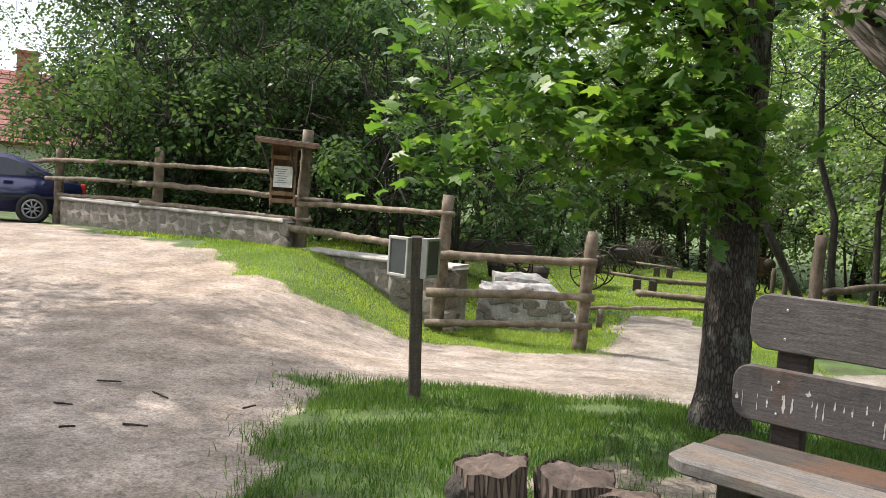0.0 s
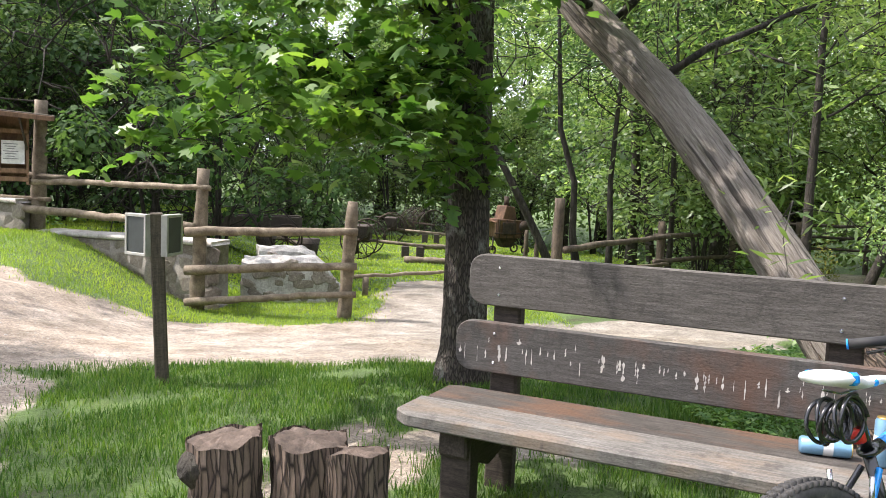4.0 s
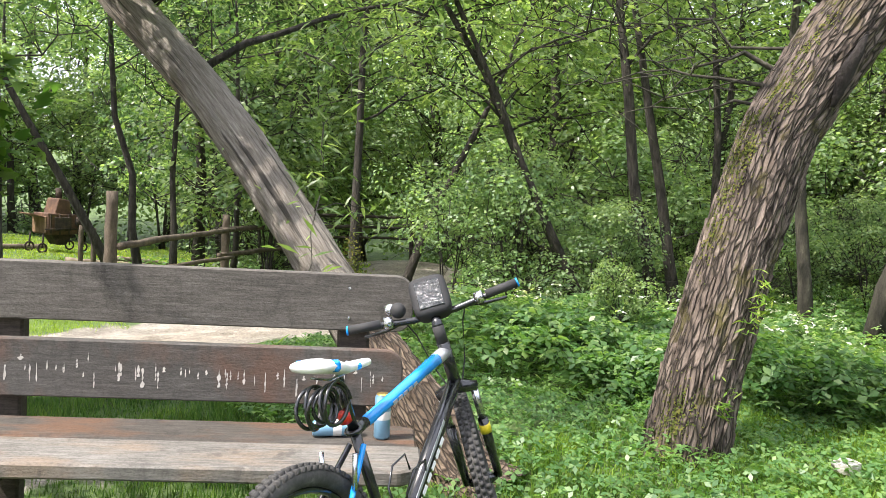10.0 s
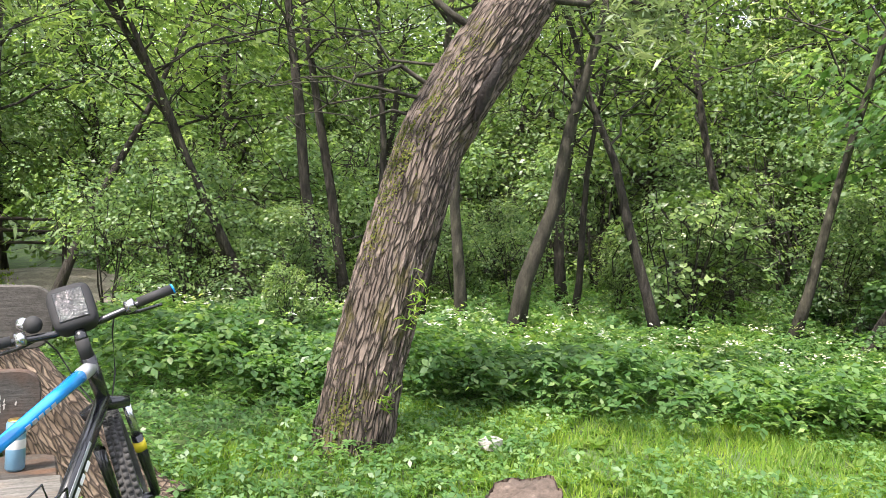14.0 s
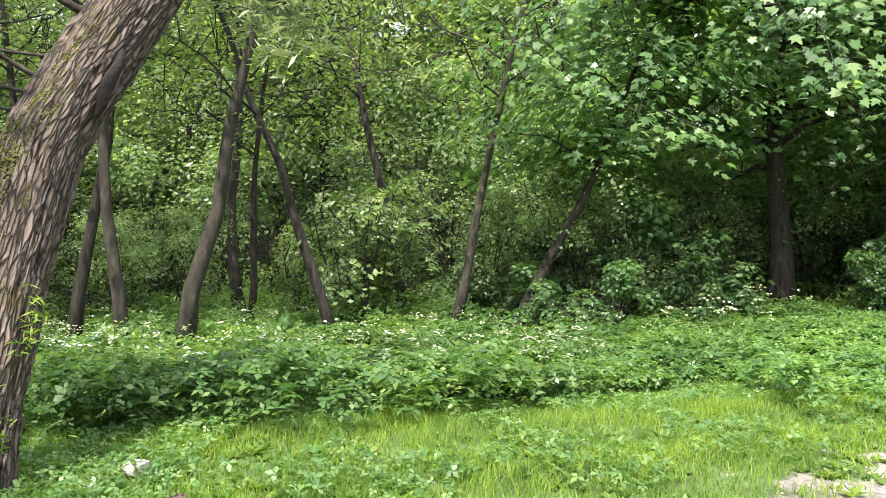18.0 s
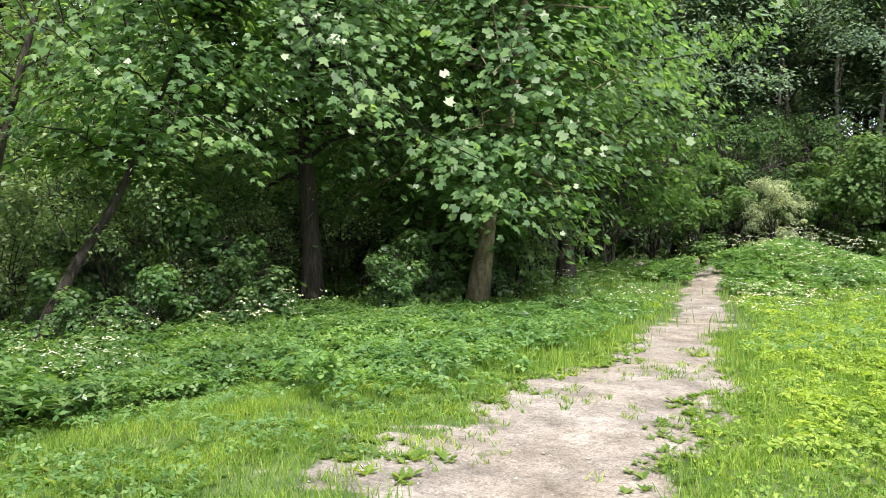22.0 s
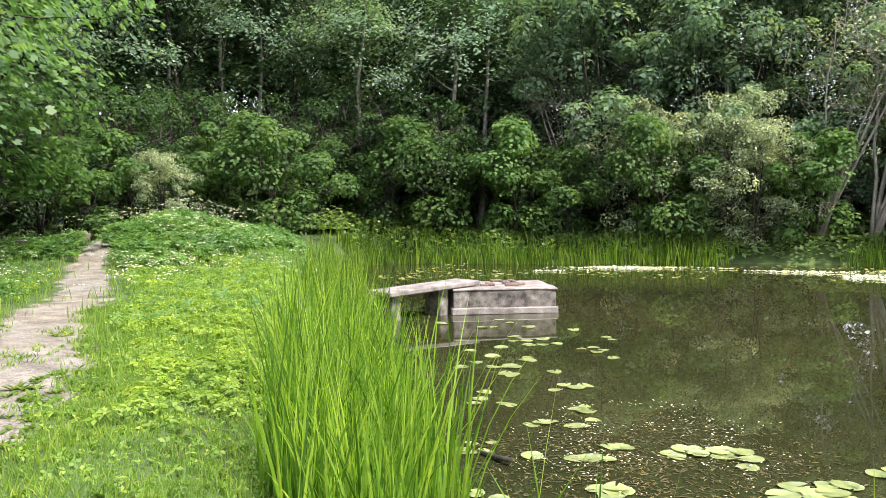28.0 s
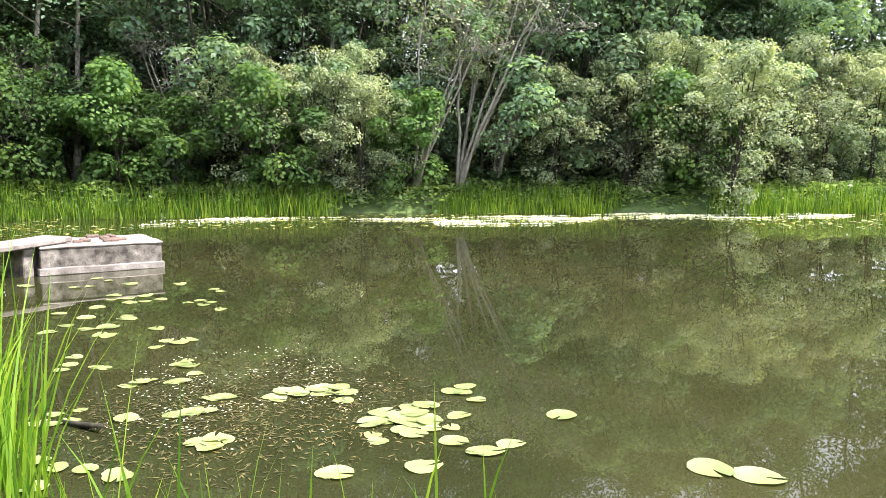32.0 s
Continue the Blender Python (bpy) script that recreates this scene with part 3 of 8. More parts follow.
TREES = {
    "alder": tree("alder_tree", "tall green alder with a slim dark trunk", 11, 11, 0.16, 0.2, 0.28, 12000, 0.13, mat="alder", group="wood trees", lobes=90, clump=0.085),
    "alder2": tree("alder_tree", "leafy alder with a leaning dark stem", 12, 10, 0.14, 0.18, 0.3, 12000, 0.13, mat="alder", lean=(1.6, 0.5), group="wood trees", lobes=90, clump=0.085),
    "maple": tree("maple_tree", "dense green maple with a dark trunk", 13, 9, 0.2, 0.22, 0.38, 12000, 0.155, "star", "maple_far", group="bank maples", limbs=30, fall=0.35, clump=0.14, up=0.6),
    "dark": tree("forest_tree", "tall dark forest tree with bare lower trunk", 14, 16, 0.19, 0.34, 0.25, 12000, 0.18, mat="dark", bark="bark_grey", group="forest trees", limbs=20, lobes=70, clump=0.085),
    "willow": tree("willow_bush", "grey-green willow bush of many stems", 15, 6.2, 0.06, 0.04, 0.42, 13000, 0.125, "oval", "willow", "bark_grey", stems=4, limbs=10, fall=0.12, group="shore willows", lobes=130, clump=0.09),
    "hazel": tree("hazel_bush", "rounded green bush of many stems", 16, 3.2, 0.03, 0.04, 0.5, 3200, 0.13, mat="alder", stems=5, limbs=7, group="undergrowth bushes", lobes=34, clump=0.17),
    "thicket": tree("thicket_bush", "leafy bush under the trees, leaves lightened as if sunlit", 18, 4.2, 0.03, 0.03, 0.5, 4200, 0.115, mat="bright", stems=4, limbs=7, group="undergrowth bushes", lobes=40, clump=0.16),
    "maple_bush": tree("maple_bush", "low maple growth under the bank trees", 27, 3.0, 0.03, 0.05, 0.46, 2600, 0.15, "star", "maple_far", stems=3, limbs=9, group="undergrowth bushes", fall=0.1, up=0.9, lobes=26, clump=0.19),
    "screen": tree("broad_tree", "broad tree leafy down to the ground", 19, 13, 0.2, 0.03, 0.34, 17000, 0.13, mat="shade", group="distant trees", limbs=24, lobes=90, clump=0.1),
    "fence_tree": tree("fence_tree", "alder behind the log fence, leaves darkened as in shade", 25, 11, 0.16, 0.16, 0.3, 14000, 0.115, mat="shade", group="wood trees", lobes=80, clump=0.09),
    "fence_bush": tree("fence_bush", "bush behind the log fence, leaves darkened as in shade", 26, 3.2, 0.03, 0.04, 0.5, 4200, 0.1, mat="shade", stems=5, limbs=7, group="undergrowth bushes", lobes=34, clump=0.17),
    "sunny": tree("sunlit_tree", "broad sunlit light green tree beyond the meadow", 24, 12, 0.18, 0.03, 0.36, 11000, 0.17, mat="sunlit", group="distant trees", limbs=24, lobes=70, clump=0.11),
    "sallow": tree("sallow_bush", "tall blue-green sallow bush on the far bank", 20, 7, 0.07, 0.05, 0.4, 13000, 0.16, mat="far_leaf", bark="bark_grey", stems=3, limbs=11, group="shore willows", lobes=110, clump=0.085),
    "bank_bush": tree("bank_bush", "bright green bush on the far bank", 22, 5, 0.05, 0.04, 0.42, 6000, 0.16, "star", "bank_leaf", "bark_grey", stems=3, limbs=9, group="shore willows", lobes=34, clump=0.16),
    "far_tree": tree("far_tree", "tall blue-green forest tree beyond the pond", 23, 15, 0.18, 0.12, 0.3, 14000, 0.19, mat="dark", bark="bark_grey", group="forest trees", limbs=24, lobes=80, clump=0.09),
    "backing": tree("backing_tree", "large leafy tree in the distance", 17, 16, 0.25, 0.03, 0.3, 7500, 0.3, mat="dark", group="distant trees", limbs=22, lobes=70, clump=0.11),
}
used = set()


def plant(kind, x, y, scale=1.0, turn=0.0, tall=1.0):
    if kind in used:
        return spot(TREES[kind], x, y, scale, turn, tall)
    used.add(kind)
    return settle(TREES[kind], x, y, scale, turn, tall)


rng = np.random.default_rng(21)


def grove(kind, spots, lo=0.85, hi=1.15):
    for x, y in spots:
        plant(kind, x, y, rng.uniform(lo, hi), rng.uniform(0, 360), rng.uniform(0.92, 1.1))


# single trees near the camera: x, y, lean per metre, radius, height, bark
for k, (x, y, lx, ly, r, h, bk, base) in enumerate([
        (10.56, 4.59, 0.067, -0.163, 0.17, 9, "bark_grey", 0.4), (10.45, 5.26, -0.05, 0.09, 0.135, 9, "bark_grey", 0.42), (11.23, 6.53, 0.03, -0.06, 0.14, 9, "bark", 0.4), (12.23, 2.79, -0.084, 0.32, 0.13, 8, "bark", 0.34),
        (17.35, 2.64, -0.035, 0.19, 0.17, 11, "bark", 0.3), (13.49, 1.29, 0.0, -0.14, 0.13, 9, "bark_grey", 0.34), (9.1, 7.71, -0.33, 0.33, 0.13, 8, "bark", 0.3),
        (9.68, 6.98, -0.08, 0.1, 0.14, 10, "bark", 0.36), (11.1, 7.6, -0.13, 0.18, 0.14, 10, "bark", 0.4), (11.5, 7.4, 0.1, 0.1, 0.12, 9, "bark", 0.4), (6.21, 9.6, 0.0, 0.02, 0.11, 8, "bark", 0.3), (8.94, 12.55, 0.3, -0.2, 0.13, 8, "bark", 0.34),
        (15.56, 5.58, 0, 0, 0.17, 10, "bark", 0.3), (8.76, 7.36, -0.3, 0.3, 0.1, 7, "bark", 0.4), (4.9, 15.8, -0.55, 0.06, 0.13, 8, "bark", 0.42), (5.3, 15.9, -0.12, 0.05, 0.12, 9, "bark", 0.4), (6.0, 16.2, 0.02, 0.05, 0.11, 9, "bark", 0.3), (7.0, 15.6, -0.03, 0.0, 0.1, 8, "bark", 0.25), (13.8, 4.8, -0.1, -0.05, 0.1, 8, "bark", 0.3)]):
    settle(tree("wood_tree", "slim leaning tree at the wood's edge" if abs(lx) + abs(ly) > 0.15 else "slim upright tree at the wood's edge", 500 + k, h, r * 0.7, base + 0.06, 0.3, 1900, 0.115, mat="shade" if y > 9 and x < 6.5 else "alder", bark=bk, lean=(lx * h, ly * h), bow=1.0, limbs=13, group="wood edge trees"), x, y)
# behind the fence and the yard
for x, y in ((-13, 37), (-16, 44), (3, 47), (-12, 30)):
    plant("backing", x, y, 0.85, 31 * x)
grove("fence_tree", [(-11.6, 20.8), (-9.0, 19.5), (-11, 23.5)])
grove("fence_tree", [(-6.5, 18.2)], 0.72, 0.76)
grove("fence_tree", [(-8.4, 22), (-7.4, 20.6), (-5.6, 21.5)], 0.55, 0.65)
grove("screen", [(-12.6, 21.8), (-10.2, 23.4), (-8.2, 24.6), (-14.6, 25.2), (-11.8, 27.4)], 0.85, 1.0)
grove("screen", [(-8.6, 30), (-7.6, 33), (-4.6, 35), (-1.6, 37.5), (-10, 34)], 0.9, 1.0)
grove("sunny", [(-4, 42), (-0.5, 44), (3, 43), (6.5, 42), (10, 40), (13.5, 37.5), (16.5, 34), (18, 29.5), (-8, 40)], 0.9, 1.2)
grove("thicket", [(-3, 36.5), (0, 38), (3, 37.5), (6, 37), (9, 35.5), (11.5, 33), (13.2, 29.5), (14, 26), (-6, 34)], 1.0, 1.4)
grove("thicket", [(-5.2, 17.2), (-6.6, 17.8), (-9.8, 19.6)], 0.7, 0.9)
grove("fence_bush", [(-11.4, 19.2), (-10.2, 18.2), (-8.3, 17.0), (-5.6, 16.0), (-3.1, 15.6), (-1.9, 15.6), (-7, 19.5), (-4.4, 19), (-9.6, 21)], 0.9, 1.3)
# round the meadow
grove("alder", [(6.5, 36), (10.5, 34), (14, 30), (3.5, 41), (13, 24.5)])
grove("alder2", [(9.4, 18.5), (16.0, 19.5), (10.2, 23.5), (15, 23)])
grove("hazel", [(7.6, 15.2), (13.9, 14.4), (8.8, 36), (12, 31), (1.5, 40), (-2, 36), (5, 39)])
# the wood behind the bench
grove("alder", [(13.8, 13.2), (19, 12.4), (22, 5.5), (23.5, 1.5), (20, 15), (26, 8), (27, 2), (25, -2)])
grove("alder2", [(14.4, 15.0), (21.6, 8.5), (22.0, -1.6), (24, 11), (28, 5)])
for x, y in ((24, 16), (28, 12), (30, 7), (31, 2), (30, -4), (29, -9)):
    plant("backing", x, y, 0.75, 17 * x)
grove("hazel", [(17, -2.4), (19, -3), (15.6, 10.4), (18.5, 5), (18, 12), (20, 0.5), (22.5, 4), (22, 9)], 0.7, 1.0)
grove("hazel", [(13.9, 7.2), (14.2, -1.8), (16.5, 0.2), (12.6, 8.4), (15.9, 4.6), (11.2, 9.6)], 0.4, 0.55)
grove("thicket", [(19.4, 1.4), (20.4, 3.8), (21.4, 6.8), (19, 10.6), (17, 13.6), (21, 11),
                 (19.4, -1.2), (21, 2), (23, 6.5), (16.4, 16), (8.6, 17.4), (10.4, 21), (15.6, 18.4), (20.5, -2.8), (22.8, 13)], 0.7, 1.1)
grove("sunny", [(15.2, 15.2), (18.4, 16.8)], 0.5, 0.62)
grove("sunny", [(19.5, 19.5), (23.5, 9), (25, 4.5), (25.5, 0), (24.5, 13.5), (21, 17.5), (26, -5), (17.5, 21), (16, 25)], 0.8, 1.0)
grove("thicket", [(14.6, 12.2), (13.4, 10.4), (12.2, 12.6), (18.6, 7.4)], 0.6, 0.8)
grove("thicket", [(12.9, 6.6), (14.4, 2.6), (15.2, -2.2), (15.4, -3.4), (15.8, -7.8)], 0.4, 0.5)
grove("thicket", [(14.8, 6.4), (16.4, 8.8), (15.6, 0.8), (16.8, -1.2), (17.4, 3.6)], 0.36, 0.5)
# maples along the bank
grove("thicket", [(15.6, -1.6), (16.2, -2.8), (16.2, -5.4), (16.8, -6.6), (15.6, -9.4), (16.6, -4.2), (13.9, -1.0)], 0.45, 0.6)
grove("thicket", [(8.0, 8.3), (8.9, 7.5), (9.9, 8.7), (11.2, 8.9), (7.4, 9.0)], 0.34, 0.46)
grove("hazel", [(6.5, 5.2), (7.2, 4.6)], 0.24, 0.3)
grove("fence_tree", [(7.6, 19.0), (10.4, 20.6)], 0.7, 0.9)
grove("thicket", [(17.0, -2.6), (17.2, -6.4), (18.2, -7.4), (18.2, -4.6), (18.8, -9.6)], 0.5, 0.75)
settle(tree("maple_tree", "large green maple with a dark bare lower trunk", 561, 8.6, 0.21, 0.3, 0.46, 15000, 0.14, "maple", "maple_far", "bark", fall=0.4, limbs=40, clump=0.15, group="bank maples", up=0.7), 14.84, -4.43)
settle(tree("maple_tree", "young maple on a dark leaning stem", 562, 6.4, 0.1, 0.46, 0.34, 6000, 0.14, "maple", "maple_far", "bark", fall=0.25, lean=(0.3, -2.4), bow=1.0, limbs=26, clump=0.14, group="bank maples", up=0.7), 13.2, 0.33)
grove("maple", [(16.9, -9.2), (18.2, -12.6), (20.8, -12.2), (23, -15)], 0.95, 1.15)
grove("thicket", [(20.5, -3.6), (21.0, -5.6), (20.8, -7.6), (19.6, -1.8), (19.0, -6.2)], 0.75, 0.95)
grove("maple_bush", [(14.6, -2.0), (15.1, -8.4), (16.2, -9.6), (15.6, -0.6), (16.4, -6.8)], 0.72, 0.95)
grove("maple_bush", [(13.7, -3.0), (13.9, -1.4), (13.8, -5.8), (14.3, -6.6), (14.0, -0.2), (15.4, 0.9)], 0.6, 0.8)
for x, y, k, a in ((13.0, -2.5, 0.55, 20), (13.2, -5.35, 0.5, 140), (12.9, -1.3, 0.6, 250), (12.7, -0.4, 0.5, 75)):
    plant("maple_bush", x, y, k, a)
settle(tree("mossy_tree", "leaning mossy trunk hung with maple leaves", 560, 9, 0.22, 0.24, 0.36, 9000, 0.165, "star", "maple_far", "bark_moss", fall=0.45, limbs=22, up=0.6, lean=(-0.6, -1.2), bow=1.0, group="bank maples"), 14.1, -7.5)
grove("hazel", [(18.4, -5.6), (18.8, -6.8), (18.6, -3.2), (19.4, -8.4), (18.2, -8.6), (20.6, -9.8), (22.5, -12), (24.5, -9), (26, -13), (24, -5)], 0.8, 1.2)
# forest beyond path and pond
grove("dark", [(26, -16), (28, -20), (27.5, -25), (24, -28), (25.5, -32), (21, -33), (18.4, -36), (14.5, -37), (11, -38.5), (7, -38), (3.4, -40), (-1, -39), (-5, -41), (-9, -39), (-13.5, -40), (-18, -38),
               (23, -37), (17, -42), (9, -44), (0, -45), (-8, -46), (-16, -45), (31, -27), (29, -34), (-23, -40), (27, -10), (30, -14)], 0.9, 1.2)
grove("willow", [(5.2, -33.6), (1.5, -33.2), (-7.6, -33.6), (-12.8, -33.2), (-4.9, -36.2), (-17.4, -33), (-10.6, -33.0), (-15.4, -32.2), (-19.5, -33.6), (-6, -37.6), (-13.2, -35.6), (-22, -34)], 0.85, 1.2)
grove("sallow", [(-4.8, -35.6), (-8.6, -36.4), (-11.4, -36.2), (-17.5, -35.4), (3.0, -36.4), (-0.6, -37), (7.0, -35.8), (-20.5, -37), (-13, -38.6), (11.6, -35.6)], 0.95, 1.3)
grove("bank_bush", [(10.2, -32.8), (8.0, -33.2), (13.6, -31.8), (16.2, -31.6), (4.0, -32.6), (-13.0, -32.4), (-1.2, -33.2)], 0.75, 1.05)
grove("far_tree", [(15.2, -36.4), (9.6, -37), (5.6, -38.4), (1.6, -39), (-2.6, -39.8), (-7, -39.6), (-11.2, -40.4), (-15.6, -39), (-19.6, -40), (12.2, -38.6), (-24, -38), (30.5, -23), (29.4, -18)], 0.8, 1.1)
grove("fence_bush", [(24.2, -23.6), (26, -20.6), (23.2, -27), (20.6, -30.6), (27, -16.6), (25.4, -14)], 1.0, 1.4)
for k, (x, y, lx, h) in enumerate([(17.1, -32.0, 0.0, 11), (13.5, -33.7, 0.1, 12), (12.3, -34.2, 0.9, 12), (2.1, -36.2, 0.6, 12), (26.1, -28.0, 0.2, 13), (25.1, -29.0, -0.3, 14), (23.5, -30.4, 0.1, 13), (22.7, -31.4, 0.8, 13), (27.4, -25.6, 0.4, 13)]):
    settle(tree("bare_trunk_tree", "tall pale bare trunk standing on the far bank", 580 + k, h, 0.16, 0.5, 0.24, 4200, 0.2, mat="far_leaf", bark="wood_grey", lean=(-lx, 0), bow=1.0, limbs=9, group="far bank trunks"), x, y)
grove("fence_bush", [(15.6, -31.4), (13.2, -32.2), (18.4, -29.5), (20.5, -27), (22.4, -23.5), (18, -32.5), (21.8, -30), (24.4, -21), (25, -18.5), (16.6, -34), (22.5, -17.5), (13, -35), (19.6, -33), (24.5, -25.5)], 1.1, 1.6)
grove("screen", [(12, -44), (17, -45), (22, -42), (27, -38), (31, -31), (33, -24), (34, -17), (33, -11), (6, -46), (-10, -46), (-20, -45)], 1.25, 1.5)
for x, y in ((30.5, -36), (28, -38.5), (33, -33), (31, -25), (33, -19), (29.5, -30.5), (26.5, -34.5), (20.5, -38.5), (25.6, -40.2), (23, -44), (20, -46), (16, -46.5), (35, -28), (35.5, -22)):
    plant("backing", x, y, 1.1, 23 * x)
for k in range(12):
    plant("backing", -29 + 5.2 * k, -44.5 + 2.0 * math.sin(k * 1.9), 0.9 + 0.15 * math.sin(k * 2.7), 50 * k)
# pale willows at the far water's edge
plant("willow", 0.5, -32.8, 0.85, 10)
plant("willow", -13.8, -30.1, 1.1, 75)
# bushes where the path enters the forest
plant("willow", 17.2, -19.4, 0.42, 40)
plant("bank_bush", 17.0, -25.0, 0.9, 15)
plant("bank_bush", 19.4, -24.4, 0.85, 120)
plant("bank_bush", 21.6, -20.6, 0.8, 200)
plant("backing", 24.9, -32.9, 1.05, 33)
# leaning bare stems on the far bank
fan = tree("leaning_willow", "fan of bare grey willow stems leaning over the water", 570, 9, 0.07, 0.5, 0.26, 1200, 0.13, "oval", "willow", "wood_grey", lean=(-2.4, 0.8), stems=6, limbs=8, bow=1.1, group="shore willows")
settle(fan, -1.6, -33.4)
spot(fan, -3.4, -33.6, 1.15, 12)
spot(fan, -5.2, -35, 1.1, -10)
spot(fan, 7.6, -34.4, 0.9, 150)
# far ring
for k in range(30):
    a = k / 30 * 2 * math.pi
    r = (47 if k % 2 else 58) + 3 * math.sin(k * 2.1)
    if not (math.cos(a) < -0.3 and math.sin(a) > -0.1):
        plant("backing", 4 + r * math.cos(a), -4 + r * math.sin(a), 1.05 + 0.2 * math.sin(k * 3.7), 40 * k)

# white-flowering bush at the edge of the wood
elder = tree("elder_bush", "pale elder bush with white flower heads", 590, 2.6, 0.03, 0.05, 0.5, 1800, 0.12, mat="alder", stems=4, limbs=6, group="undergrowth bushes")
settle(elder, 13.6, 2.75)
g = np.random.default_rng(591)
a, u = g.uniform(0, 6.28, 70), g.uniform(0, 1, 70)
heads = np.stack([1.25 * np.cos(a) * np.sqrt(u), 1.25 * np.sin(a) * np.sqrt(u), 1.1 + 1.5 * np.sqrt(1 - 0.8 * u) * g.uniform(0.5, 1, 70)], 1)
heads = np.repeat(heads, 9, 0) + g.standard_normal((630, 3)) * np.array([0.05, 0.05, 0.015])
v, f = leaves(heads, 0.05, g, "oval", 1.2)
tagged(child("flower_head", fast_mesh("flower_head", v, [f], M["petal"]), elder, "flat white flower heads"), kind="stuff")


# ---- more materials ----
def streaked_wood(name, c1, c2, c3, axis_stretch=(1.2, 14, 14), rust=None, fine=90):
    """Sawn, weathered timber: grain along x, knots, stains."""
    m, n, l, b = material(name)
    grain = noise_tex(n, l, 5.0, 8, axis_stretch, 0.75)
    broad = noise_tex(n, l, 2.2, 5)
    fin = noise_tex(n, l, fine, 3, (0.12, 1, 1))
    col = ramp(n, l, grain, [(0.3, c1), (0.5, c2), (0.7, c3)])
    col = mix(n, l, 0.8, col, ramp(n, l, fin, [(0.3, (0.7, 0.7, 0.7)), (0.7, (1.2, 1.2, 1.2))]), "MULTIPLY")
    col = mix(n, l, 0.7, col, ramp(n, l, broad, [(0.3, (0.7, 0.68, 0.66)), (0.65, (1.15, 1.15, 1.15))]), "MULTIPLY")
    if rust:
        patch = noise_tex(n, l, 2.6, 4, (1, 3.2, 1))
        col = mix(n, l, ramp(n, l, patch, [(0.46, (0, 0, 0)), (0.62, (0.6, 0.6, 0.6))]), col, rust)
    speck = noise_tex(n, l, 150, 5, (0.5, 1, 1))
    col = mix(n, l, 0.9, col, ramp(n, l, speck, [(0.32, (0.66, 0.65, 0.64)), (0.5, (1, 1, 1)), (0.7, (1.22, 1.22, 1.22))]), "MULTIPLY")
    stain = noise_tex(n, l, 9, 6, (1, 1, 0.4), 0.7)
    col = mix(n, l, ramp(n, l, stain, [(0.55, (0, 0, 0)), (0.68, (0.7, 0.7, 0.7))]), col, tuple(v * 0.6 for v in c1))
    l.new(col, b.inputs["Base Color"])
    b.inputs["Roughness"].default_value = 0.82
    bump(n, l, b, mix(n, l, 0.5, grain, speck), 0.6, 0.006)
    return m


M["board"] = streaked_wood("bench_board", (0.05, 0.044, 0.038), (0.095, 0.086, 0.076), (0.142, 0.13, 0.116))
M["board_low"] = streaked_wood("bench_lower_board", (0.044, 0.041, 0.037), (0.08, 0.075, 0.069), (0.118, 0.112, 0.104), rust=(0.12, 0.058, 0.034))
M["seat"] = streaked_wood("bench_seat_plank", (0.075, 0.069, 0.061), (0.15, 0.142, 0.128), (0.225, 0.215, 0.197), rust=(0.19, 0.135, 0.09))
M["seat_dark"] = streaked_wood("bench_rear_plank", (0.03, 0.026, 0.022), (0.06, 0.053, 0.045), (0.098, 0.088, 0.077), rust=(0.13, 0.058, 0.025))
M["beam"] = streaked_wood("dark_beam", (0.03, 0.023, 0.018), (0.06, 0.046, 0.037), (0.1, 0.08, 0.066))
M["post"] = streaked_wood("sign_post_timber", (0.045, 0.036, 0.025), (0.085, 0.07, 0.05), (0.14, 0.118, 0.088), (14, 14, 1.2))
M["splash"] = plain("bird_lime", (0.52, 0.49, 0.45), 0.9)
M["rubber"] = plain("black_rubber", (0.026, 0.026, 0.027), 0.75)
M["tyre"] = surface("dusty_tyre_rubber", (0.03, 0.03, 0.03), (0.06, 0.058, 0.055), (0.11, 0.105, 0.098), 20, (1, 1, 1), 0.85, 90, 0.2, 0.002)
M["black_paint"] = plain("black_paint", (0.012, 0.013, 0.016), 0.25, 0, 0.5)
M["blue_paint"] = plain("bright_blue_paint", (0.01, 0.26, 0.72), 0.2, 0, 0.6)
M["grey_paint"] = plain("silver_grey_paint", (0.35, 0.36, 0.38), 0.3, 0.3)
M["white_vinyl"] = plain("white_vinyl", (0.8, 0.8, 0.8), 0.45)
M["steel"] = plain("bright_steel", (0.55, 0.56, 0.58), 0.25, 0.95)
M["iron"] = surface("rusty_iron", (0.03, 0.025, 0.022), (0.08, 0.055, 0.04), (0.16, 0.08, 0.045), 6, (1, 1, 1), 0.85, 40, 0.4, 0.006, 0.3)
M["rust_tin"] = surface("rusted_tin", (0.07, 0.036, 0.022), (0.14, 0.075, 0.042), (0.26, 0.16, 0.09), 4, (1, 1, 1), 0.8, 40, 0.3, 0.005)
M["red_lens"] = plain("red_lens", (0.6, 0.03, 0.02), 0.2)
M["yellow_label"] = plain("yellow_label", (0.75, 0.6, 0.03), 0.4)
M["clear_film"] = surface("crinkled_clear_film", (0.02, 0.022, 0.024), (0.04, 0.044, 0.048), (0.13, 0.14, 0.15), 22, (1, 1, 1), 0.12, 60, 1.0, 0.006)
M["nylon"] = plain("black_nylon", (0.02, 0.02, 0.022), 0.8)
M["tin_blue"] = plain("pale_blue_can", (0.22, 0.42, 0.6), 0.3, 0.4)
M["tin_gold"] = plain("gold_can_rim", (0.6, 0.42, 0.14), 0.3, 0.8)
M["paper"] = plain("white_paper", (0.75, 0.75, 0.73), 0.7)
M["ink"] = plain("grey_ink", (0.25, 0.25, 0.26), 0.7)
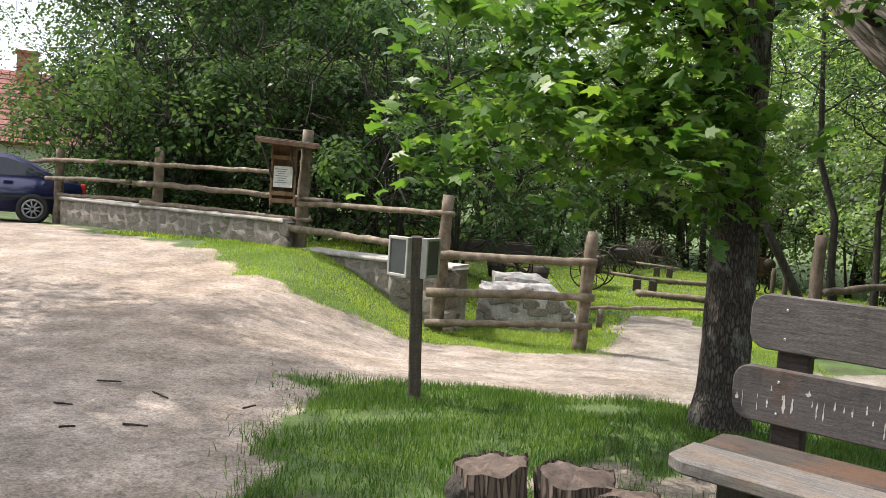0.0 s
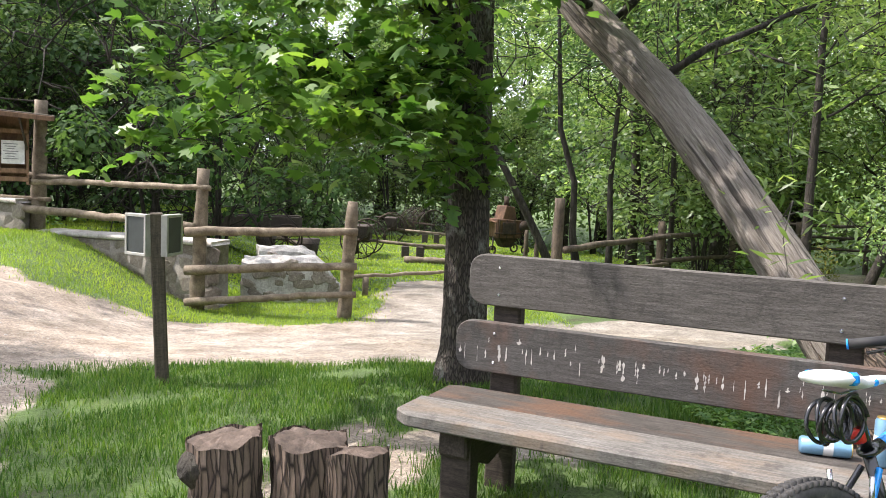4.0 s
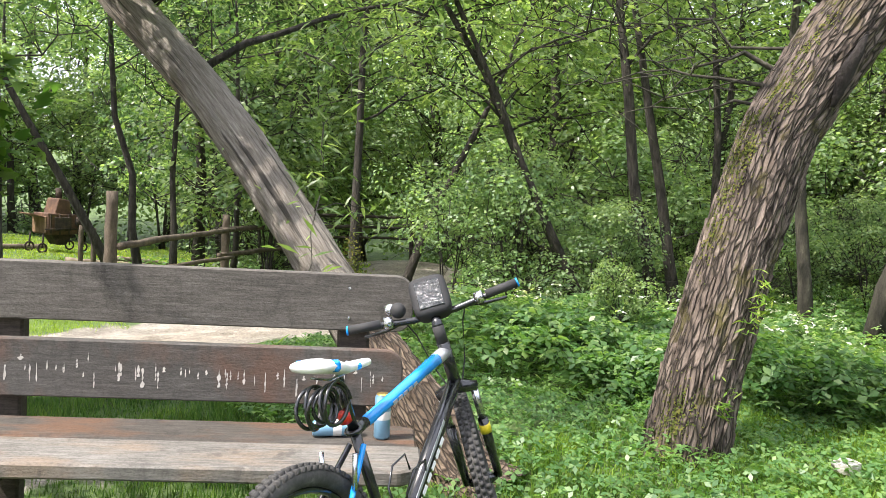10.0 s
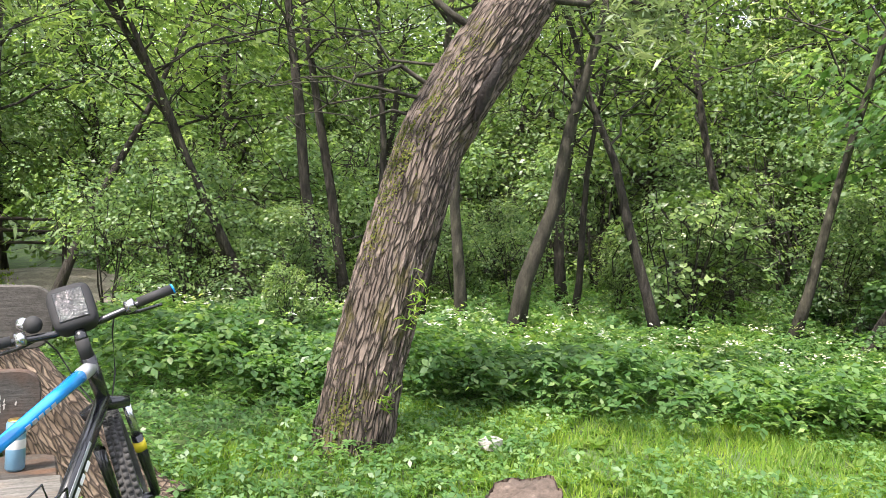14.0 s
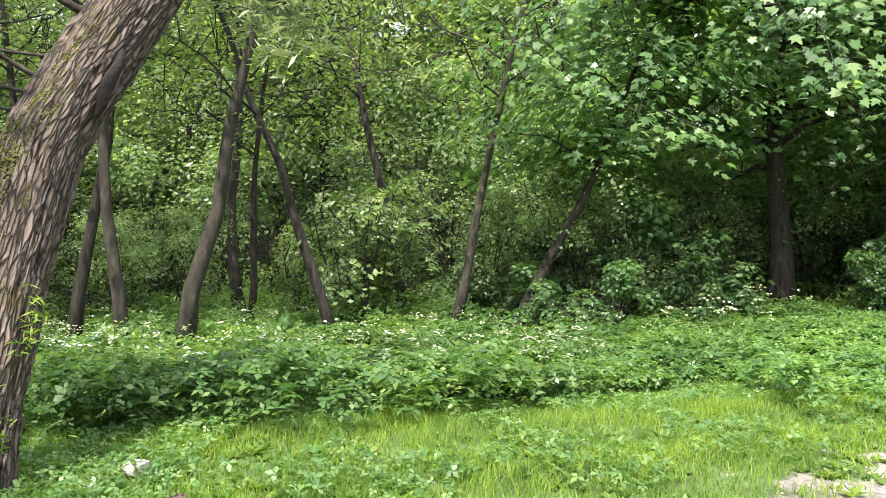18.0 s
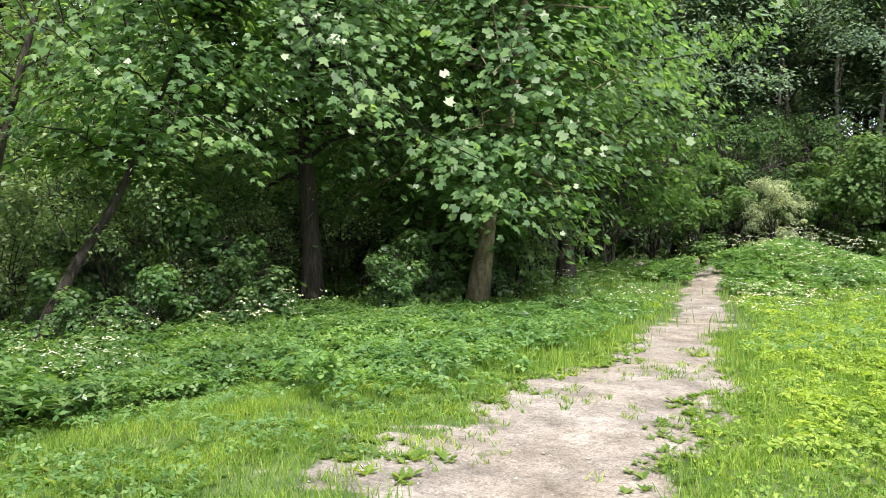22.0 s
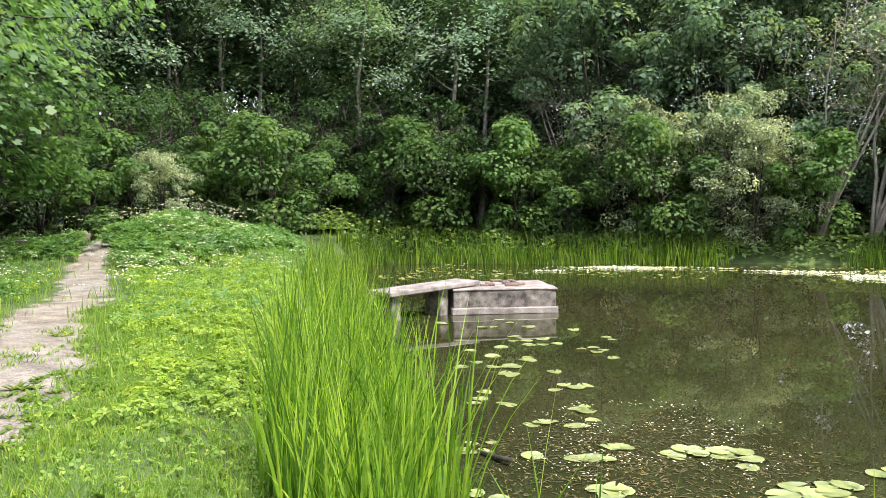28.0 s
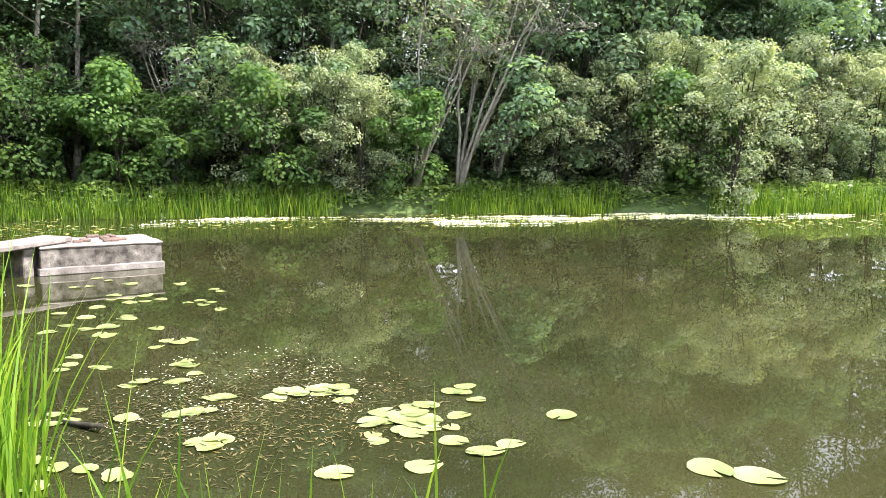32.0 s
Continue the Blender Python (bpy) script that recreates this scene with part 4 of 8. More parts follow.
M["slate"] = plain("green_grey_panel", (0.045, 0.055, 0.052), 0.5)
M["pale_frame"] = plain("pale_painted_frame", (0.42, 0.41, 0.37), 0.6)
M["kiosk"] = surface("warm_brown_boards", (0.13, 0.075, 0.045), (0.24, 0.145, 0.085), (0.32, 0.21, 0.13), 6, (1, 1, 0.3), 0.85, 60, 0.4, 0.006)
M["roof_tile"] = surface("red_roof_tile", (0.17, 0.06, 0.045), (0.26, 0.1, 0.075), (0.32, 0.15, 0.12), 5, (1, 1, 1), 0.8, 40, 0.3, 0.01, vary=0.2)
M["brick"] = surface("red_brick", (0.24, 0.09, 0.06), (0.36, 0.16, 0.11), None, 7, (1, 1, 1), 0.9, 50, 0.4, 0.01)
M["plaster"] = surface("pale_plaster", (0.45, 0.42, 0.36), (0.6, 0.57, 0.5), None, 2, (1, 1, 1), 0.9, 40, 0.2, 0.005)
M["car_blue"] = plain("dark_blue_car_paint", (0.008, 0.014, 0.075), 0.3, 0.2, 1.0)
M["car_glass"] = plain("tinted_glass", (0.018, 0.026, 0.034), 0.05)
M["dry_stem"] = leaf_material("drowned_weed", (0.05, 0.046, 0.017), (0.09, 0.08, 0.03), (0.2, 0.17, 0.07), 0.05)
M["moss"] = leaf_material("moss_tuft", (0.05, 0.07, 0.015), (0.09, 0.11, 0.02), (0.15, 0.14, 0.035), 0.15, 0.9)
M["pebble"] = surface("yard_pebble", (0.24, 0.22, 0.19), (0.4, 0.38, 0.34), (0.5, 0.48, 0.45), 20, (1, 1, 1), 0.9, 80, 0.3, 0.004, vary=0.25)
M["stump_top"] = surface("cut_stump_wood", (0.055, 0.04, 0.03), (0.115, 0.085, 0.066), (0.2, 0.155, 0.125), 14, (1, 1, 1), 0.9, 60, 0.6, 0.01)


def grain_coords(n, l, scale, wander=0.0, wander_scale=5.0):
    """Coordinates that run along the trunk: across, across, length."""
    at, mp = n.new("ShaderNodeAttribute"), n.new("ShaderNodeMapping")
    at.attribute_name = "grain"
    src = at.outputs["Vector"]
    if wander:
        nz, ad = n.new("ShaderNodeTexNoise"), n.new("ShaderNodeVectorMath")
        nz.inputs["Scale"].default_value, nz.inputs["Detail"].default_value = wander_scale, 4
        l.new(src, nz.inputs["Vector"])
        ad.operation = "MULTIPLY_ADD"
        l.new(nz.outputs["Color"], ad.inputs[0])
        ad.inputs[1].default_value = (wander, wander, wander)
        l.new(src, ad.inputs[2])
        src = ad.outputs[0]
    mp.inputs["Scale"].default_value = scale
    l.new(src, mp.inputs[0])
    return mp.outputs[0]


def grain_noise(n, l, scale, detail=6, rough=0.65, wander=0.0):
    t = n.new("ShaderNodeTexNoise")
    t.inputs["Scale"].default_value, t.inputs["Detail"].default_value, t.inputs["Roughness"].default_value = 1.0, detail, rough
    l.new(grain_coords(n, l, scale, wander), t.inputs["Vector"])
    return t.outputs["Fac"]


def plated_bark(name, c1, c2, c3, moss, plate=(36, 36, 7), amount=0.62, gap=0.13, relief=0.018, wander=0.016):
    """Bark split into long plates with dark gaps between, moss in patches."""
    m, n, l, b = material(name)
    xyz = grain_coords(n, l, plate, wander, 7.0)
    vo, cell = n.new("ShaderNodeTexVoronoi"), n.new("ShaderNodeTexVoronoi")
    vo.feature = "DISTANCE_TO_EDGE"
    for t in (vo, cell):
        t.inputs["Scale"].default_value = 1.0
        l.new(xyz, t.inputs["Vector"])
    tone = n.new("ShaderNodeSeparateColor")
    l.new(cell.outputs["Color"], tone.inputs[0])
    fib = grain_noise(n, l, (90, 90, 10), 5)
    col = ramp(n, l, tone.outputs[0], [(0.0, c2), (1.0, c3)])
    col = mix(n, l, 0.9, col, ramp(n, l, fib, [(0.3, (0.7, 0.69, 0.68)), (0.68, (1.22, 1.22, 1.22))]), "MULTIPLY")
    col = mix(n, l, ramp(n, l, vo.outputs["Distance"], [(0.02, (1, 1, 1)), (gap, (0, 0, 0))]), col, c1)
    broad = grain_noise(n, l, (3.5, 3.5, 2.2), 6)
    col = mix(n, l, 0.7, col, ramp(n, l, broad, [(0.35, (0.6, 0.56, 0.52)), (0.62, (1.2, 1.2, 1.2))]), "MULTIPLY")
    green = grain_noise(n, l, (5, 5, 3), 8, 0.75)
    col = mix(n, l, ramp(n, l, green, [(amount, (0, 0, 0)), (amount + 0.08, (0.85, 0.85, 0.85))]), col, moss)
    l.new(col, b.inputs["Base Color"])
    b.inputs["Roughness"].default_value = 0.95
    lift = ramp(n, l, vo.outputs["Distance"], [(0.0, (0, 0, 0)), (0.22, (0.8, 0.8, 0.8)), (0.5, (1, 1, 1))])
    bump(n, l, b, mix(n, l, 0.35, lift, fib), 1.0, relief)
    return m


def split_wood(name, c1, c2, c3):
    """Barkless wood: long straight fibres with cracks that follow the trunk."""
    m, n, l, b = material(name)
    fib, crack, broad = grain_noise(n, l, (95, 95, 6), 7, 0.75, 0.01), grain_noise(n, l, (26, 26, 0.8), 5, 0.55, 0.012), grain_noise(n, l, (3, 3, 1.3), 5)
    col = ramp(n, l, fib, [(0.3, c1), (0.48, c2), (0.66, c3)])
    col = mix(n, l, ramp(n, l, crack, [(0.38, (0.8, 0.8, 0.8)), (0.42, (0, 0, 0))]), col, tuple(v * 0.35 for v in c1))
    col = mix(n, l, 0.6, col, ramp(n, l, broad, [(0.35, (0.68, 0.64, 0.58)), (0.62, (1.15, 1.15, 1.15))]), "MULTIPLY")
    l.new(col, b.inputs["Base Color"])
    b.inputs["Roughness"].default_value = 0.88
    add = n.new("ShaderNodeMath")
    l.new(fib, add.inputs[0])
    l.new(crack, add.inputs[1])
    bump(n, l, b, add.outputs[0], 1.0, 0.02)
    return m


M["willow_bark"] = plated_bark("furrowed_willow_bark", (0.022, 0.016, 0.011), (0.085, 0.065, 0.051), (0.2, 0.162, 0.136), (0.07, 0.06, 0.014), (44, 44, 7), 0.54, 0.16, 0.026, 0.021)
M["bare_wood"] = split_wood("barkless_grey_trunk", (0.085, 0.07, 0.058), (0.21, 0.185, 0.158), (0.34, 0.31, 0.272))
M["maple_bark"] = plated_bark("dark_maple_bark", (0.018, 0.014, 0.011), (0.055, 0.045, 0.036), (0.12, 0.105, 0.088), (0.2, 0.2, 0.175), (60, 60, 14), 0.55, 0.2, 0.012)
M["stump_bark"] = plated_bark("dark_stump_bark", (0.022, 0.015, 0.011), (0.085, 0.06, 0.045), (0.2, 0.15, 0.115), (0.05, 0.045, 0.018), (46, 46, 6), 0.66, 0.12, 0.012)
M["torn_wood"] = plated_bark("splintered_brown_wood", (0.03, 0.02, 0.013), (0.09, 0.064, 0.044), (0.19, 0.145, 0.105), (0.09, 0.08, 0.03), (60, 60, 9), 0.66, 0.12, 0.02)
M["flake"] = surface("loose_bark_flake", (0.09, 0.068, 0.054), (0.18, 0.142, 0.118), (0.26, 0.21, 0.18), 12, (1, 1, 1), 0.95, 70, 0.4, 0.006)
M["hollow"] = surface("rotten_shaded_hollow", (0.008, 0.006, 0.005), (0.025, 0.019, 0.015), None, 9, (1, 1, 1), 0.95, 40, 0.8, 0.02)


# ---- shaping tools ----
def box_bm(sx, sy, sz, at=(0, 0, 0), bevel=0.006, rot=None):
    bm = bmesh.new()
    bmesh.ops.create_cube(bm, size=1.0)
    bmesh.ops.scale(bm, vec=(sx, sy, sz), verts=bm.verts)
    if bevel:
        bmesh.ops.bevel(bm, geom=bm.edges[:], offset=bevel, segments=1, affect="EDGES")
    if rot is not None:
        bmesh.ops.transform(bm, matrix=rot, verts=bm.verts)
    bmesh.ops.translate(bm, vec=at, verts=bm.verts)
    return bm


def prism_bm(outline, depth, plane="xz", bevel=0.006):
    """An outline pushed out along the third axis by depth."""
    bm = bmesh.new()
    vs = [bm.verts.new((a, 0, c) if plane == "xz" else (a, c, 0)) for a, c in outline]
    f = bm.faces.new(vs)
    ext = bmesh.ops.extrude_face_region(bm, geom=[f])
    vec = (0, depth, 0) if plane == "xz" else (0, 0, depth)
    bmesh.ops.translate(bm, vec=vec, verts=[g for g in ext["geom"] if isinstance(g, bmesh.types.BMVert)])
    bmesh.ops.recalc_face_normals(bm, faces=bm.faces)
    if bevel:
        bmesh.ops.bevel(bm, geom=bm.edges[:], offset=bevel, segments=1, affect="EDGES")
    return bm


def pipe(name, points, radii, mat, parent, seg=10, label="", wobble=0.0, smooth_it=True, seed=1):
    v, f = tube(points, radii, seg, wobble, np.random.default_rng(seed))
    return child(name, fast_mesh(name, v, f, mat, smooth_it), parent, label)


def ring_pipe(name, centre, axis_dir, radius, thick, mat, parent, n=40, seg=8, label="", flat=1.0):
    """A closed hoop."""
    a = np.asarray(axis_dir, float) / np.linalg.norm(axis_dir)
    e = np.cross(a, [0, 0, 1.0]) if abs(a[2]) < 0.9 else np.cross(a, [1.0, 0, 0])
    e /= np.linalg.norm(e)
    g = np.cross(a, e)
    t, s = np.linspace(0, 2 * np.pi, n, endpoint=False), np.linspace(0, 2 * np.pi, seg, endpoint=False)
    T, S = np.meshgrid(t, s, indexing="ij")
    rad = radius + thick * np.cos(S)
    v = np.asarray(centre) + (rad * np.cos(T))[..., None] * e + (rad * np.sin(T))[..., None] * g + (thick * flat * np.sin(S))[..., None] * a
    i, j = np.meshgrid(np.arange(n), np.arange(seg), indexing="ij")
    q = np.stack([i * seg + j, ((i + 1) % n) * seg + j, ((i + 1) % n) * seg + (j + 1) % seg, i * seg + (j + 1) % seg], -1).reshape(-1, 4)
    return child(name, fast_mesh(name, v.reshape(-1, 3), [q], mat, True), parent, label)


def rough_log(a, b, r, seed, n=14, seg=10, bow=0.03):
    """Points and radii of an uneven peeled log."""
    g = np.random.default_rng(seed)
    p = limb_points(np.array(a, float), np.array(b, float), g, n, 0.004)
    d = np.linalg.norm(np.subtract(b, a))
    w = np.cumsum(g.standard_normal((n, 3)), 0) * bow * 0.06
    w -= np.linspace(0, 1, n)[:, None] * w[-1]
    return p + w * min(1, d), r * (1 + 0.05 * g.standard_normal(n)) * np.linspace(1.1, 0.85, n)


def gnarled(points, radii, rings=150, seg=64, furrow=0.1, seed=3, flare=1.35, scale=9.0):
    """A thick trunk whose bark is furrowed along its length."""
    p, r = np.asarray(points, float), np.asarray(radii, float)
    s = np.linspace(0, len(p) - 1, rings)
    k = np.arange(len(p))
    c = np.stack([np.interp(s, k, p[:, i]) for i in range(3)], 1)
    ker = np.ones(13) / 13
    for i in range(3):
        pad = np.r_[np.full(6, c[0, i]) - (c[6:0:-1, i] - c[0, i]), c[:, i], np.full(6, c[-1, i])]
        sm = np.convolve(pad, ker, "valid")
        c[8:-8, i] = sm[8:-8]
    rr = np.interp(s, k, r)
    rr[:12] *= np.linspace(flare, 1, 12)
    t = np.gradient(c, axis=0)
    t /= np.linalg.norm(t, axis=1, keepdims=True)
    a = np.cross(t, [1.0, 0.3, 0])
    a /= np.linalg.norm(a, axis=1, keepdims=True)
    b = np.cross(t, a)
    ang = np.linspace(0, 2 * np.pi, seg, endpoint=False)
    out = np.cos(ang)[None, :, None] * a[:, None] + np.sin(ang)[None, :, None] * b[:, None]
    length = np.r_[0, np.cumsum(np.linalg.norm(np.diff(c, axis=0), axis=1))]
    h = np.zeros((rings, seg))
    for i in range(rings):
        for j in range(seg):
            q = Vector((math.cos(ang[j]) * scale * 0.28 + seed, math.sin(ang[j]) * scale * 0.28, length[i] * scale * 0.16))
            n1 = noise.noise(q)
            q2 = Vector((math.cos(ang[j]) * scale * 0.7, math.sin(ang[j]) * scale * 0.7 + seed, length[i] * scale * 0.33))
            h[i, j] = 0.55 * n1 + 0.6 * (0.4 - abs(noise.noise(q2)) * 1.6)
    v = c[:, None] + out * (rr[:, None] * (1 + furrow * h))[..., None]
    i, j = np.meshgrid(np.arange(rings - 1), np.arange(seg), indexing="ij")
    q = np.stack([i * seg + j, (i + 1) * seg + j, (i + 1) * seg + (j + 1) % seg, i * seg + (j + 1) % seg], -1).reshape(-1, 4)
    grain = np.stack([np.cos(ang)[None] * rr[:, None], np.sin(ang)[None] * rr[:, None], np.repeat(length[:, None], seg, 1)], -1)
    return v.reshape(-1, 3), [q, (np.arange(seg)[::-1] + (rings - 1) * seg)[None]], grain.reshape(-1, 3)


def trunk_mesh(name, shape, mat, capped=True):
    v, f, grain = shape
    me = fast_mesh(name, v, f if capped else f[:1], mat, True)
    me.attributes.new("grain", "FLOAT_VECTOR", "POINT").data.foreach_set("vector", grain.ravel().astype(np.float32))
    return me


# ---- bench ----
def bench():
    root = thing("bench", "weathered grey plank bench on dark timber supports", "bench", (0.381, 3.368, gz(0.9, 3.4)), turn=-33.8)
    c = 0.07
    front = [(c, 0), (1.86 - c, 0), (1.87, 0.05), (1.87, 0.27), (0, 0.27), (0, 0.05)]
    o = part("seat_plank", prism_bm(front, 0.055, "xy", 0.008), M["seat"], root, "pale worn seat plank with orange stains")
    o.location = (0, 0, 0.415)
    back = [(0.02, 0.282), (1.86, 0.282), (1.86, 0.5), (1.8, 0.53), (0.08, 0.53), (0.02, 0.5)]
    o = part("seat_plank", prism_bm(back, 0.055, "xy", 0.008), M["seat_dark"], root, "darker rear seat plank with brown stains")
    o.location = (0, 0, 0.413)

    def board(z, h, y, x0, x1, lab):
        r = 0.07
        pts = []
        for cx, cz, a0 in ((x1 - r, z + h - r, 0), (x0 + r, z + h - r, 90), (x0 + r, z + r, 180), (x1 - r, z + r, 270)):
            for k in range(5):
                a = radians(a0 + 22.5 * k)
                pts.append((cx + r * math.cos(a), cz + r * math.sin(a)))
        ob = part("backrest_board", prism_bm(pts, 0.045, "xz", 0.005), M["board" if z > 0.7 else "board_low"], root, lab)
        ob.location = (0, y, 0)
        return ob

    board(0.838, 0.228, 0.56, 0.075, 1.835, "grey upper backrest board with rounded ends")
    low = board(0.543, 0.226, 0.53, 0.035, 1.805, "lower backrest board streaked white by birds")
    g = np.random.default_rng(8)
    for k in range(60):
        x = 0.06 + 1.7 * ((k // 3 + 0.5 + 0.3 * g.standard_normal()) / 20)
        z = 0.665 + 0.016 * g.standard_normal()
        h, w = 0.012 + 0.06 * g.random() ** 1.5, 0.0025 + 0.009 * g.random() ** 2
        side = [(x + w * (0.5 + 0.35 * g.standard_normal()) * (0.35 + 0.65 * math.sin(2.6 * (q + 1) / 7)), z - h * q / 6) for q in range(7)]
        pts = [(x, z + 0.006)] + side + [(x, z - h * 1.06)] + [(2 * x - a - w * g.uniform(-0.3, 0.3), c - 0.002) for a, c in side[::-1]]
        s = part("white_splash", prism_bm(pts, 0.0012, "xz", 0), M["splash"], low)
        s.location = (0, -0.0013, 0)
    for x in (0.24, 1.6):
        part("front_leg", box_bm(0.13, 0.1, 0.46, (x, 0.16, 0.18), 0.01), M["beam"], root)
        part("rear_post", box_bm(0.13, 0.07, 1.02, (x, 0.64, 0.45), 0.01, Matrix.Rotation(radians(-2), 4, "X")), M["beam"], root)
        o = part("bearer", prism_bm([(0.06, 0.4), (0.7, 0.4), (0.7, 0.27), (0.32, 0.2), (0.06, 0.3)], 0.12, "xz", 0.008), M["beam"], root)
        o.matrix_basis = pose(x + 0.06, 0.02, 0, 0, 0, 90)
        for z in (0.89, 1.01):
            part("bolt", box_bm(0.012, 0.004, 0.012, (x - 0.02, 0.5585, z), 0.003), M["steel"], root)
        for z in (0.59, 0.72):
            part("bolt", box_bm(0.012, 0.004, 0.012, (x - 0.02, 0.5285, z), 0.003), M["steel"], root)
    return root


bench()


def can(name, label, m, mats=("tin_blue", "tin_gold")):
    root = thing(name, label, "can")
    root.matrix_basis = m
    prof = [(0.0, 0.026), (0.008, 0.031), (0.155, 0.031), (0.166, 0.026), (0.168, 0.026)]
    v, f = tube([(0, 0, z) for z, _ in prof], [r for _, r in prof], 18)
    child("body", fast_mesh("body", v, f, M[mats[0]], True), root)
    v, f = tube([(0, 0, 0.166), (0, 0, 0.170)], [0.0265, 0.0255], 18)
    child("rim", fast_mesh("rim", v, f, M[mats[1]], True), root)
    v, f = tube([(0, 0, 0.075), (0, 0, 0.078), (0, 0, 0.104), (0, 0, 0.107)], [0.0312, 0.0315, 0.0315, 0.0312], 18, closed=False)
    child("label_band", fast_mesh("label_band", v, f, M["paper"], True), root)
    return root


BM = pose(0.381, 3.368, gz(0.9, 3.4), 0, 0, -33.8)
can("drink_can", "pale blue drink can standing on the bench", BM @ pose(1.73, 0.36, 0.47, 0, 0, 40))
can("drink_can", "pale blue drink can lying on the bench", BM @ pose(1.47, 0.36, 0.5, 0, 90, 8))


# ---- bicycle ----
def wheel(root_name, parent, at):
    hub = child(root_name, None, parent)
    hub.empty_display_size = 0.1
    hub.matrix_basis = at
    ring_pipe("tyre", (0, 0, 0), (0, 1, 0), 0.305, 0.03, M["tyre"], hub, 56, 10)
    ring_pipe("rim", (0, 0, 0), (0, 1, 0), 0.27, 0.011, M["black_paint"], hub, 48, 6)
    g = Geo()
    for k in range(84):
        a = 2 * math.pi * k / 84
        for side in (-0.02, 0.0, 0.02):
            a2 = a + (0.037 if side == 0 else 0)
            r = 0.334 if side == 0 else 0.328
            c = np.array([math.cos(a2) * r, side, math.sin(a2) * r])
            e1, e2, e3 = np.array([-math.sin(a2), 0, math.cos(a2)]) * 0.008, np.array([0, 0.007, 0]), np.array([math.cos(a2), 0, math.sin(a2)]) * 0.006
            box = [c + x * e1 + y * e2 + z * e3 for x in (-1, 1) for y in (-1, 1) for z in (-1, 1)]
            g.add(np.array(box), [[0, 1, 3, 2], [4, 6, 7, 5], [0, 4, 5, 1], [2, 3, 7, 6], [1, 5, 7, 3]])
    child("tread", g.mesh("tread", M["tyre"]), hub)
    sp = Geo()
    for k in range(32):
        a = 2 * math.pi * k / 32
        v, f = tube([(math.cos(a + 0.5 * (-1) ** k) * 0.02, 0.025 * (-1) ** k, math.sin(a + 0.5 * (-1) ** k) * 0.02), (math.cos(a) * 0.262, 0, math.sin(a) * 0.262)], 0.0013, 4)
        sp.add(v, *f)
    child("spoke", sp.mesh("spoke", M["steel"]), hub)
    v, f = tube([(0, -0.055, 0), (0, -0.03, 0), (0, 0.03, 0), (0, 0.055, 0)], [0.012, 0.022, 0.022, 0.012], 12)
    child("hub_shell", fast_mesh("hub_shell", v, f, M["black_paint"], True), hub)
    return hub


def rounded_bag():
    """A soft box: a ball squared off on all sides."""
    bm = bmesh.new()
    bmesh.ops.create_uvsphere(bm, u_segments=28, v_segments=16, radius=1.0)
    for v in bm.verts:
        q = [math.copysign(abs(c) ** 0.42, c) for c in v.co]
        v.co = (q[0] * 0.042, q[1] * 0.064 * (1 - 0.12 * max(0, q[0])), q[2] * 0.072)
    return bm


